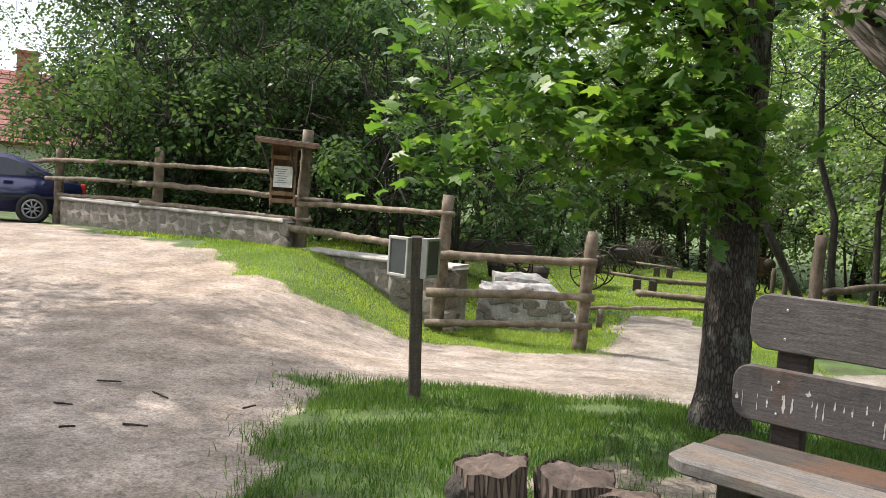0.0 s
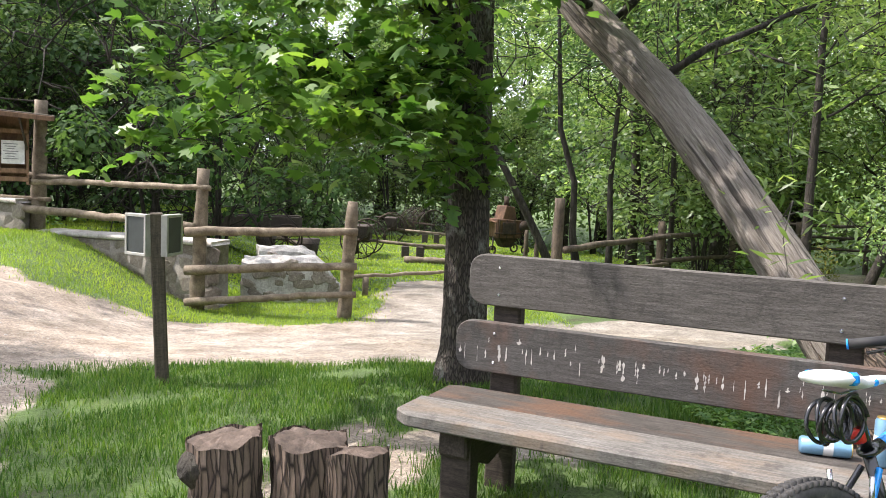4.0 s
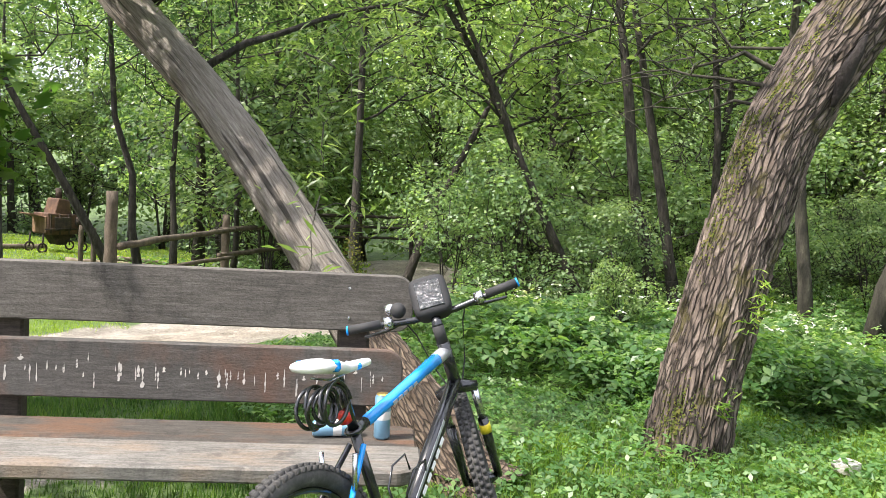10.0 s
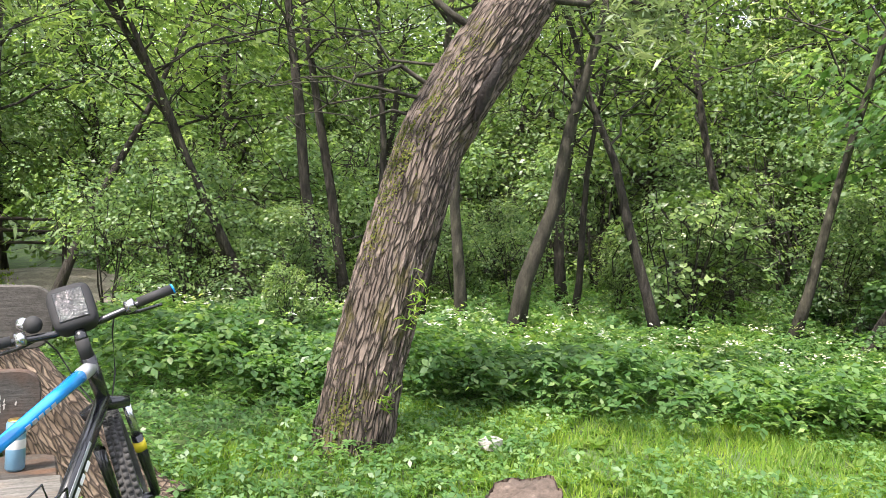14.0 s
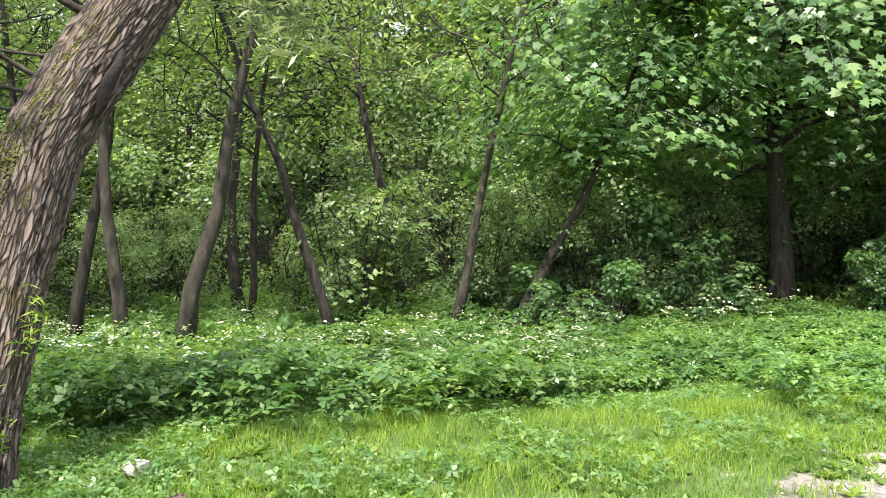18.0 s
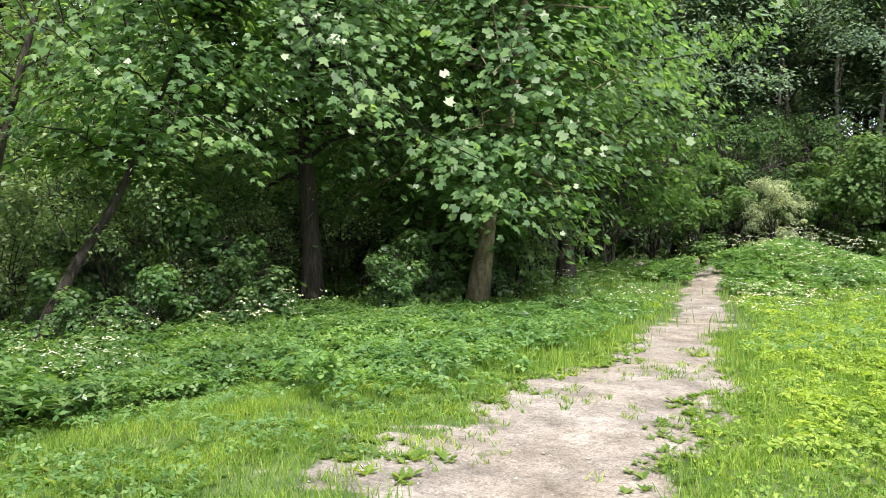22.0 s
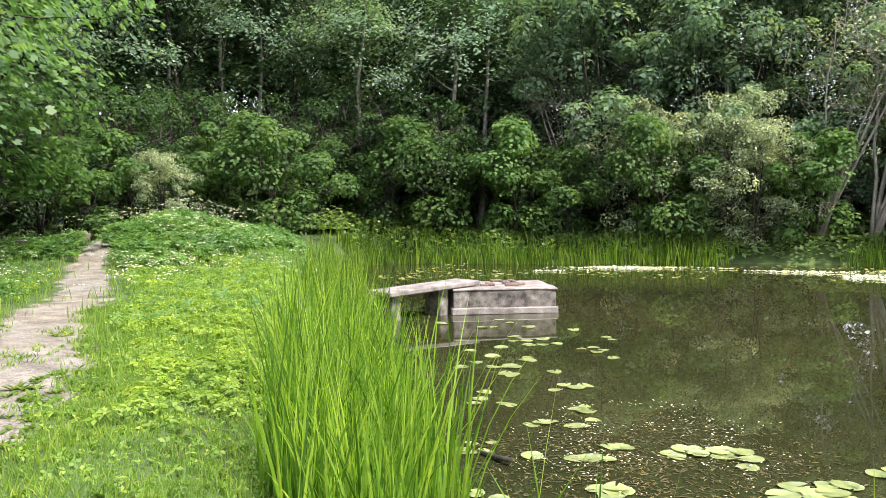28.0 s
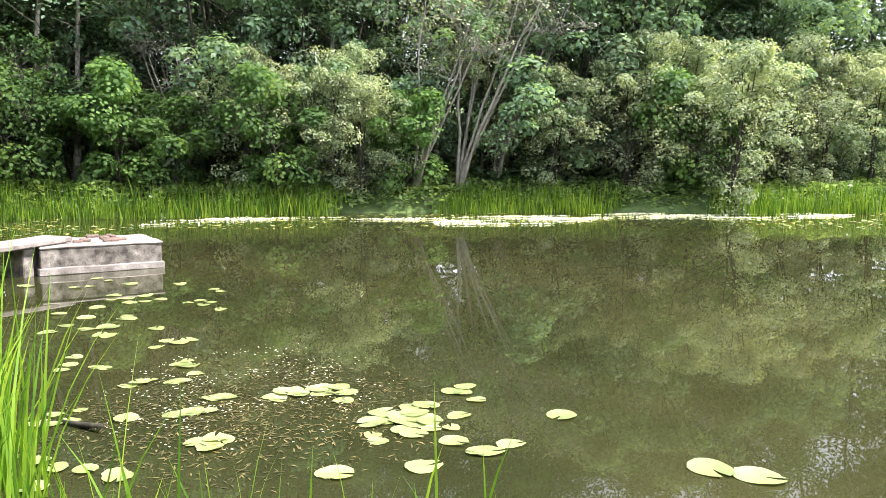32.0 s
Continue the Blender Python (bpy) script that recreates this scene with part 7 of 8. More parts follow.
    part("rear_window", prism_bm([(-0.6, -0.42), (0.6, -0.42), (0.5, 0.1), (-0.5, 0.1)], 0.01, "xy", 0), M["car_glass"], root).matrix_basis = pose(-0.13, 0, 1.2, 0, 32, 0) @ pose(0, 0, 0.0, 0, 0, 90)
    return root


car()


# ---- house ----
def house():
    root = thing("house", "old house with a red tiled roof and brick chimney", "house", (-26.2, 33.8, -0.4), turn=36)
    part("wall", box_bm(11, 8, 3.2, (0, 0, 1.5), 0.02), M["plaster"], root)
    part("gable", prism_bm([(-4.0, 3.1), (4.0, 3.1), (0, 6.3)], 10.8, "xz", 0), M["plaster"], root).matrix_basis = pose(5.4, 0, 0, 0, 0, 90)
    for s in (-1, 1):
        r = part("roof", box_bm(11.8, 5.5, 0.12, (0, 0, 0), 0.01), M["roof_tile"], root, "red clay tile roof slope")
        r.matrix_basis = pose(0, s * 2.15, 4.62, -s * 39, 0, 0)
        for k in range(14):
            row = part("roof_course", box_bm(11.7, 0.42, 0.05, (0, -2.55 + 0.39 * k, 0.085), 0.012, Matrix.Rotation(radians(s * 4), 4, "X")), M["roof_tile"], r)
    ch = part("chimney", box_bm(0.9, 0.75, 2.0, (1.5, -0.4, 6.2), 0.02), M["brick"], root)
    part("chimney_cap", box_bm(1.05, 0.9, 0.14, (1.5, -0.4, 7.25), 0.02), M["brick"], ch)
    for x in (-3.2, 0, 3.2):
        w = part("window", box_bm(1.0, 0.06, 1.2, (x, -4.02, 1.7), 0.01), M["pale_frame"], root)
        part("pane", box_bm(0.82, 0.03, 1.02, (x, -4.05, 1.7), 0.0), M["car_glass"], w)
    return root


house()
shed = thing("shed", "low dark wooden shed with a grey roof", "shed", (-13.2, 26.5, gz(-13.2, 26.5)), turn=15)
part("wall", box_bm(4.5, 3, 1.7, (0, 0, 0.8), 0.02), M["beam"], shed)
for s in (-1, 1):
    part("roof", box_bm(5.0, 1.9, 0.1, (0, 0, 0), 0.02), M["wood_grey"], shed).matrix_basis = pose(0, s * 0.85, 2.0, -s * 22, 0, 0)


# ---- old farm machines on the meadow ----
def spoked_wheel(parent, at, r, n=12):
    hub = child("wheel", None, parent)
    hub.matrix_basis = at
    ring_pipe("rim", (0, 0, 0), (0, 1, 0), r, 0.022, M["iron"], hub, 36, 6, flat=1.6)
    for k in range(n):
        a = 2 * math.pi * k / n
        pipe("spoke", [(0.04 * math.cos(a), 0, 0.04 * math.sin(a)), (r * math.cos(a), 0, r * math.sin(a))], 0.012, M["iron"], hub, 5)
    pipe("nave", [(0, -0.08, 0), (0, 0.08, 0)], 0.05, M["iron"], hub, 8)


def seed_drill(x, y, turn, s=1.0, label="rusty horse-drawn seed drill with spoked wheels"):
    root = thing("seed_drill", label, "farm machine", group="old farm machines")
    root.matrix_basis = pose(x, y, gz(x, y), 0, 0, turn) @ Matrix.Scale(s, 4)
    for q in (-0.75, 0.75):
        spoked_wheel(root, pose(0, q, 0.55), 0.55)
    pipe("axle", [(0, -0.8, 0.55), (0, 0.8, 0.55)], 0.03, M["iron"], root, 8)
    part("hopper", prism_bm([(-0.22, 0.95), (0.25, 0.95), (0.16, 0.6), (-0.1, 0.6)], 1.2, "xz", 0.01), M["beam"], root).matrix_basis = pose(0, -0.6, 0)
    part("gear_box", box_bm(0.34, 0.5, 0.34, (0.05, 0.1, 0.6), 0.03), M["iron"], root)
    part("seat", box_bm(0.3, 0.34, 0.05, (-0.45, 0, 0.95), 0.02), M["iron"], root)
    pipe("seat_stalk", [(-0.2, 0, 0.6), (-0.45, 0, 0.93)], 0.025, M["iron"], root, 6)
    for k in range(7):
        q = -0.5 + k / 6
        pipe("coulter", [(-0.05, q, 0.6), (-0.25, q, 0.3), (-0.2, q, 0.06)], 0.018, M["iron"], root, 6)
    pipe("frame_bar", [(-0.3, -0.6, 0.5), (-0.3, 0.6, 0.5)], 0.03, M["iron"], root, 6)
    pipe("drawbar", [(0.2, 0.0, 0.5), (2.1, 0, 0.38)], 0.05, M["log"], root, 8)
    for q in (0.0, 0.45):
        part("rest_block", box_bm(0.22, 0.25, 0.4, (1.3 + q, 0, 0.18), 0.02), M["beam"], root)
    return root


seed_drill(1.2, 24.3, -12)
seed_drill(2.5, 30.2, -8, 1.0, "rusty seed drill with a long drawbar on the grass")
rake = thing("hay_rake", "tangled rusty hay rake with tall spoked wheels", "farm machine", group="old farm machines")
rake.matrix_basis = pose(4.0, 32.5, gz(4, 32.5), 0, 0, 20)
for q in (-0.9, 0.9):
    spoked_wheel(rake, pose(0, q, 0.6), 0.6)
g = np.random.default_rng(51)
for k in range(16):
    q = -0.8 + 1.6 * k / 15
    pipe("tine", [(0, q, 0.7), (-0.3, q, 1.1 + g.uniform(-0.1, 0.25)), (-0.7, q, 0.8), (-0.75, q, 0.15)], 0.016, M["iron"], rake, 5)
pipe("axle", [(0, -0.95, 0.6), (0, 0.95, 0.6)], 0.04, M["iron"], rake, 8)


def thresher():
    root = thing("threshing_machine", "rust-brown threshing box on small iron wheels", "farm machine", (6.1, 26.7, gz(6.1, 26.7)), "old farm machines", turn=15)
    part("drum_box", prism_bm([(-0.5, 0.55), (0.45, 0.55), (0.52, 1.15), (-0.5, 1.2)], 0.9, "xz", 0.02), M["rust_tin"], root).matrix_basis = pose(0, -0.45, 0)
    # no real opening: a dark plate gives the shade inside the intake
    part("intake", box_bm(0.5, 0.06, 0.42, (-0.05, -0.48, 0.87), 0.01), M["iron"], root, "dark plate for the shaded intake opening")
    part("hopper", prism_bm([(-0.25, 1.15), (0.3, 1.13), (0.2, 1.6), (-0.12, 1.65)], 0.7, "xz", 0.02), M["rust_tin"], root).matrix_basis = pose(0, -0.35, 0)
    part("chute", prism_bm([(-0.3, 0.55), (0.4, 0.55), (0.2, 0.22), (-0.1, 0.22)], 0.5, "xz", 0.02), M["iron"], root).matrix_basis = pose(0, -0.25, 0)
    for q in range(4):
        part("rib", box_bm(0.05, 0.03, 0.62, (-0.42 + 0.28 * q, -0.475, 0.86), 0.005), M["iron"], root)
    pipe("drive_pulley", [(0.5, -0.5, 0.95), (0.5, -0.56, 0.95)], 0.2, M["iron"], root, 18)
    pipe("drive_shaft", [(-0.62, -0.52, 0.72), (0.62, -0.52, 0.72)], 0.022, M["iron"], root, 6)
    part("side_plate", box_bm(0.04, 0.8, 0.5, (-0.53, 0, 0.85), 0.008), M["kiosk"], root)
    part("feed_table", box_bm(0.5, 0.7, 0.04, (-0.75, 0, 1.12), 0.01, Matrix.Rotation(radians(14), 4, "Y")), M["rust_tin"], root)
    pipe("chimney_pipe", [(0.1, 0.1, 1.6), (0.1, 0.1, 1.95)], 0.09, M["iron"], root, 10)
    for x in (-0.6, 0.6):
        for y in (-0.4, 0.4):
            pipe("leg", [(x, y, 0.6), (x * 1.05, y, 0.15)], 0.025, M["iron"], root, 6)
            hub = child("wheel", None, root)
            hub.matrix_basis = pose(x * 1.05, y, 0.15)
            ring_pipe("rim", (0, 0, 0), (0, 1, 0), 0.13, 0.03, M["iron"], hub, 20, 6)
    return root


thresher()
for k, (x, y) in enumerate([(-1.7, 24.5), (-0.4, 23.5), (-2.6, 26.5)]):
    tub = thing("planter_tub", "dark wooden planter tub on the meadow", "planter", (x, y, gz(x, y)), "planter tubs")
    v, f = tube([(0, 0, 0), (0, 0, 0.55)], [0.22, 0.33], 14, closed=True)
    child("tub_body", fast_mesh("tub_body", v, f, M["beam"]), tub)
    ring_pipe("hoop", (0, 0, 0.4), (0, 0, 1), 0.3, 0.012, M["iron"], tub, 24, 5)
for k, (a, b) in enumerate([((2.3, 22.5), (5.2, 21.9)), ((5.4, 22.5), (7.4, 22.0)), ((3.2, 26.9), (6.0, 27.8)), ((-4.0, 27), (-0.6, 26.2)), ((7.2, 24.4), (9.0, 25.2))]):
    lg = thing("edging_log", "grey log lying as edging on the meadow", "log", group="edging logs")
    p, rr = rough_log((*a, gz(*a) + 0.08), (*b, gz(*b) + 0.08), 0.1, 300 + k, 12)
    pipe("log_body", p, rr, M["log"], lg, 9, wobble=0.05)
wagon = thing("hay_wagon", "long low dark wooden wagon beyond the fence", "wagon", (-2.2, 22.3, gz(-2.2, 22.3)), "old farm machines", turn=5)
part("bed", box_bm(3.2, 1.1, 0.12, (0, 0, 0.6), 0.02), M["beam"], wagon)
for s in (-1, 1):
    part("side_rail", box_bm(3.2, 0.06, 0.3, (0, s * 0.5, 0.85), 0.01), M["beam"], wagon)
    for x in (-1.2, 1.2):
        spoked_wheel(wagon, pose(x, s * 0.62, 0.4), 0.4, 10)

# ---- shade tree behind the walker, over the yard ----
plant("alder", -8.2, 5.2, 0.85, 30)
plant("alder2", -9.0, 3.2, 0.9, 200)
plant("alder2", -9.6, 6.8, 0.9, 20)


# ---- plants on the ground ----
def scatter(n, x0, x1, y0, y1, keep, seed):
    g = np.random.default_rng(seed)
    p = np.stack([g.uniform(x0, x1, n), g.uniform(y0, y1, n)], 1)
    k = keep(p[:, 0], p[:, 1], g)
    p = p[k]
    return np.c_[p, ground_z(p[:, 0], p[:, 1])], g


def patch(x, y, f=1.0, s=0.0):
    """Soft irregular patches between 0 and 1."""
    return 0.5 + 0.25 * np.sin(1.9 * f * x + 0.8 * f * y + s) + 0.25 * np.sin(2.7 * f * y - 1.3 * f * x + 2 * s)


def stuff(name, me, label, cat):
    return tagged(new(name, me), label, cat, kind="stuff")


def on_grass(x, y, g, edge=0.12):
    return (bare(x, y) > edge * g.standard_normal(len(x)) + 0.02) & (polygon_side(x, y, SHORE) > 0.25)


def shore(x, y):
    return polygon_side(x, y, SHORE)


def in_wood(x, y):
    """Ground under the wood and the herb belt: more than zero inside."""
    return 0.75 * (x - np.interp(y, [-7, -4.6, -1.5, 0.66, 2.05, 3, 4.5, 9], [13.4, 11.0, 8.5, 6.5, 5.6, 4.8, 4.4, 5.2])) + 0.15 * np.sin(2.1 * y + x)


# short grass round the bench and the sign
p, g = scatter(150000, -2.6, 3.4, 0.3, 6.3, lambda x, y, g: on_grass(x, y, g) & (patch(x, y, 1.7, 2.0) + 0.5 * patch(x, y, 4.3, 1.0) + 0.5 * g.random(len(x)) > 0.62) & (g.random(len(x)) < np.clip(2.6 - 1.0 * np.hypot(x - 0.3, y - 4.0) * 0.55, 0.15, 1)), 61)
v, f = blades(p, 0.035 + 0.055 * patch(p[:, 0], p[:, 1], 3.1, 1), 0.0058, g, 0.8, 0.8)
stuff("lawn_grass", fast_mesh("lawn_grass", v, f, M["lawn"]), "fresh green grass round the bench", "grass")
# grass bank between path and pond, and path verges
p, g = scatter(230000, 0.5, 10.5, -9.5, 3.4, lambda x, y, g: on_grass(x, y, g) & (in_wood(x, y) < 0.5) & ((y < 2.0) | (x > 2.6)), 62)
v, f = blades(p, 0.045 + 0.085 * patch(p[:, 0], p[:, 1], 2.6, 2), 0.0078, g, 1.0, 0.9)
stuff("bank_grass", fast_mesh("bank_grass", v, f, M["grass"]), "sunlit grass on the path verge and pond bank", "grass")
p, g = scatter(26000, 5, 22, -24, -4, lambda x, y, g: on_grass(x, y, g), 63)
v, f = blades(p, 0.22, 0.018, g, 0.55, 0.6)
stuff("far_bank_grass", fast_mesh("far_bank_grass", v, f, M["grass"]), "grass along the farther path", "grass")
p, g = scatter(3400, 2.5, 9.5, -8.5, 0.5, lambda x, y, g: (bare(x, y) < 0.1) & (bare(x, y) > -0.75) & (patch(x, y, 1.1, 5) + 0.5 * g.random(len(x)) > 0.95), 66)
p = np.repeat(p, 7, 0) + g.standard_normal((len(p) * 7, 3)) * [0.03, 0.03, 0]
v, f = blades(p, 0.06, 0.011, g, 1.6, 0.9)
stuff("path_weeds", fast_mesh("path_weeds", v, f, M["grass"]), "small weeds growing in the trodden path", "weeds")
# slope by the wall and the meadow
p, g = scatter(110000, -5.5, 3.5, 7.0, 13.5, lambda x, y, g: on_grass(x, y, g), 64)
v, f = blades(p, 0.05, 0.009, g, 0.9, 0.8, 1)
stuff("slope_grass", fast_mesh("slope_grass", v, f, M["meadow"]), "grass on the slope below the stone wall", "grass")
p, g = scatter(90000, -8, 12, 12.5, 34, lambda x, y, g: on_grass(x, y, g), 65)
v, f = blades(p, 0.06, 0.035, g, 0.9, 0.8, 1)
stuff("meadow_grass", fast_mesh("meadow_grass", v, f, M["meadow"]), "mown bright green meadow grass", "grass")


def herb_bed(name, n, box, keep, height, leaf, seed, label, mat="herb", shape="oval", up=0.7):
    p, g = scatter(n, *box, keep, seed)
    p = p[track_distance(p[:, 0], p[:, 1], [(6.2, 8.0, 0.7), (12.6, 18, 1.3)]) > 0]
    h = height * (0.25 + 0.75 * g.random(len(p))) * (0.55 + 0.7 * patch(p[:, 0], p[:, 1], 1.3, seed))
    h = h * np.where(p[:, 0] < 15, 0.45 + 0.55 * smooth((p[:, 1] + 3.2) / 3), 1)
    p[:, 2] += h
    v, f = leaves(p, leaf, g, shape, up)
    stuff(name, fast_mesh(name, v, [f], M[mat]), label, "plants")


def umbels(name, n, box, keep, height, size, seed, label):
    p, g = scatter(n, *box, keep, seed)
    p[:, 2] += height * (0.75 + 0.4 * g.random(len(p)))
    q = np.repeat(p, 7, 0) + g.standard_normal((len(p) * 7, 3)) * size * np.array([0.45, 0.45, 0.12])
    v, f = leaves(q, size * 0.5, g, "oval", 1.5)
    stuff(name, fast_mesh(name, v, [f], M["petal"]), label, "flowers")


herb_bed("low_herbs", 52000, (2.3, 9.5, -4.5, 6.8), lambda x, y, g: on_grass(x, y, g) & (in_wood(x, y) > -3.4 + g.random(len(x)) * 2.2) & ((y > 1.9) | (patch(x, y, 1.7, 4) > 0.48) & (g.random(len(x)) < 0.55)), 0.13, 0.07, 71, "low leafy herbs in the grass", "herb", "trefoil")


def herb_plants(name, n, box, keep, height, leaf, seed, label, mat="herb", shape="trefoil", per=16, wide=0.17):
    """Single upright plants, each with tiers of leaves round its stem."""
    p, g = scatter(n, *box, keep, seed)
    p = p[track_distance(p[:, 0], p[:, 1], [(6.2, 8.0, 0.7), (12.6, 18, 1.3)]) > 0]
    h = height * (0.7 + 0.3 * g.random(len(p))) * (0.55 + 0.6 * patch(p[:, 0], p[:, 1], 1.3, seed)) * (0.5 + 0.5 * smooth((p[:, 1] + 3.2) / 3))
    q, hh = np.repeat(p, per, 0), np.repeat(h, per)
    a, u = g.uniform(0, 6.28, len(q)), g.uniform(0.3, 1.0, len(q)) ** 0.7
    r = wide * (1.15 - 0.75 * u) * g.uniform(0.5, 1.3, len(q))
    out = np.stack([np.cos(a), np.sin(a), 0 * a], 1)
    pos = q + out * r[:, None] + np.array([0, 0, 1.0]) * (hh * u)[:, None]
    lean = out * 0.55 + np.array([0, 0, 1.0])
    v, f = leaves(pos, leaf, g, shape, 0.8, 0.1, lean / np.linalg.norm(lean, axis=1, keepdims=True))
    stuff(name, fast_mesh(name, v, [f], M[mat]), label, "plants")


herb_plants("herb_belt", 6000, (4.0, 13.5, -6.5, 9), lambda x, y, g: on_grass(x, y, g) & (in_wood(x, y) > 0.15 * g.standard_normal(len(x))), 0.52, 0.135, 72, "thick belt of ground elder and nettles")
herb_plants("path_side_herbs", 3400, (6.5, 17, -16, -2), lambda x, y, g: on_grass(x, y, g) & (bare(x, y) > 0.35 + 0.2 * g.standard_normal(len(x))) & (in_wood(x, y) < 0.4) & (0.78 * (x - 5.5) + 0.62 * (y + 3.6) > 1.2 + 0.5 * g.standard_normal(len(x))) & (0.62 * (x - 7.3) - 0.78 * (y + 6.1) < 30) & (0.66 * (x - 7.3) + 0.75 * (y + 6.1) > 0), 0.62, 0.12, 86, "leafy herbs between path and trees")
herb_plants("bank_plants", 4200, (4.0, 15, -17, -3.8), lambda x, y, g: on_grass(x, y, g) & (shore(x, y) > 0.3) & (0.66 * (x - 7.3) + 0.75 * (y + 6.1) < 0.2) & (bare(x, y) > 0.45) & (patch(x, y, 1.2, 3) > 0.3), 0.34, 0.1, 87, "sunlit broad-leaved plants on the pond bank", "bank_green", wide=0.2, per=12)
herb_plants("mound_plants", 1300, (13, 19.5, -22, -14.5), lambda x, y, g: (shore(x, y) > 0.6) & on_grass(x, y, g), 0.85, 0.14, 88, "tall leafy plants on the mound")
umbels("mound_umbels", 260, (13.5, 18.5, -21.5, -16), lambda x, y, g: (shore(x, y) > 0.8) & on_grass(x, y, g) & (patch(x, y, 0.9, 2) > 0.4), 0.75, 0.1, 89, "white umbel flowers on the mound")
herb_bed("belt_shoots", 26000, (4.0, 13.5, -6.5, 9), lambda x, y, g: on_grass(x, y, g) & (in_wood(x, y) > 0.3 * g.standard_normal(len(x))) & (patch(x, y, 1.1, 7) > 0.4), 0.55, 0.06, 85, "small-leaved shoots in the herb belt", "alder")
herb_bed("wood_floor_herbs", 40000, (9, 24, -7, 19), lambda x, y, g: on_grass(x, y, g), 0.6, 0.12, 73, "leafy undergrowth on the wood's floor", "herb", "trefoil")
herb_bed("verge_herbs", 26000, (7, 24, -24, -4), lambda x, y, g: on_grass(x, y, g, 0.3) & (bare(x, y) > 0.35) & (np.hypot(x - 7, y + 4) > 2.5 + g.random(len(x))), 0.4, 0.11, 74, "herbs along the shaded path", "herb", "trefoil")
herb_bed("bank_herbs", 34000, (2.4, 16, -21, -3.3), lambda x, y, g: on_grass(x, y, g) & (shore(x, y) > 0.5) & (shore(x, y) < 2.4), 0.14, 0.075, 75, "sunlit leafy plants on the pond bank", "grass", "trefoil")
herb_bed("mound_herbs", 7000, (13, 19, -22, -14.5), lambda x, y, g: (shore(x, y) > 0.6) & on_grass(x, y, g), 0.4, 0.12, 76, "leafy mound beside the path")
herb_bed("yard_edge_herbs", 12000, (-6, 12, 13, 24), lambda x, y, g: on_grass(x, y, g) & (patch(x, y, 0.7, 1) > 0.62) & ((x > 5.8) | (x < -3.4)), 0.4, 0.1, 77, "nettles and shoots under the trees")
herb_bed("far_bank_leaves", 34000, (-26, 24, -37, -28), lambda x, y, g: (shore(x, y) > 0.4), 1.0, 0.24, 78, "undergrowth along the far bank", "alder")
herb_bed("forest_floor", 30000, (-30, 34, -56, -34), lambda x, y, g: g.random(len(x)) < 0.9, 1.6, 0.5, 79, "shaded forest undergrowth beyond the pond", "dark")


umbels("white_umbels", 600, (6, 13.2, -4, 8.5), lambda x, y, g: (in_wood(x, y) > 0.6) & (patch(x, y, 0.8, 3) > 0.35), 0.56, 0.085, 81, "white umbel flowers in the herb belt")
umbels("path_umbels", 1100, (9, 19, -20, -7), lambda x, y, g: on_grass(x, y, g) & (patch(x, y, 0.5, 2) > 0.45), 0.46, 0.085, 82, "white umbel flowers beside the path")


# reeds on the near bank, and along the far shore
def reed_belt(name, n, box, keep, height, width, seed, label, bend=0.45, segs=3):
    p, g = scatter(n, *box, keep, seed)
    p[:, 2] = np.maximum(p[:, 2], WATER - 0.12)
    h = height * (0.45 + 0.75 * g.random(len(p)) ** 0.7) * (0.8 + 0.35 * patch(p[:, 0], p[:, 1], 2.0, seed))
    v, f = blades(p, h, width, g, 0.55, bend, segs)
    stuff(name, fast_mesh(name, v, f, M["reed"]), label, "reeds")


reed_belt("reed_bed", 17000, (1.5, 6.5, -9.2, -3.2), lambda x, y, g: (np.abs(shore(x, y) + 0.12 + 0.12 * np.sin(3 * y)) < 0.62 * g.random(len(x)) ** 0.6 + 0.06) & (x > 2.0 + 0.3 * g.standard_normal(len(x))), 1.45, 0.027, 91, "tall bright green reeds at the pond's edge", 0.6, 4)
reed_belt("farther_reeds", 9000, (4.5, 16, -28, -8), lambda x, y, g: np.abs(shore(x, y) + 0.1) < 0.8, 1.2, 0.026, 92, "tall reeds farther along the bank", 0.4, 2)
reed_belt("loose_reeds", 620, (-1.0, 2.4, -4.7, -3.7), lambda x, y, g: g.random(len(x)) < 0.08 + 0.5 * smooth((x - 0.5) / 1.6), 1.0, 0.026, 93, "single reed blades in front of the water", 0.6)
reed_belt("far_shore_reeds", 34000, (-40, 16, -34.5, -27.5), lambda x, y, g: (np.abs(shore(x, y) - 0.1) < 0.9) & (patch(x, y, 0.35, 1.5) + 0.2 * g.random(len(x)) > 0.45 - 0.3 * (x > 4)), 0.95, 0.05, 94, "pale reeds lining the far shore", 0.3, 2)


# ---- water plants ----
def pad_mesh(seed):
    g = np.random.default_rng(seed)
    a = np.linspace(0.16, 2 * np.pi - 0.16, 22)
    r = 1 + 0.05 * np.sin(3 * a + seed) + 0.03 * g.standard_normal(22)
    rim = np.stack([r * np.cos(a) * 1.12, r * np.sin(a), 0.05 * np.sin(2 * a + seed) + 0.04], 1)
    v = np.concatenate([[[0.12, 0, 0.0]], rim * [0.6, 0.6, 0.2], rim])
    tri = [[0, k, k + 1] for k in range(1, 22)]
    quad = [[k, k + 22, k + 23, k + 1] for k in range(1, 22)]
    me = fast_mesh("lily_pad", v, [np.array(tri), np.array(quad)], M["pad"], True)
    return me


PADS = [pad_mesh(k) for k in range(6)]
lily = thing("water_lily_bed", "floating yellow water-lily pads near the bank", "water lilies")
g = np.random.default_rng(95)
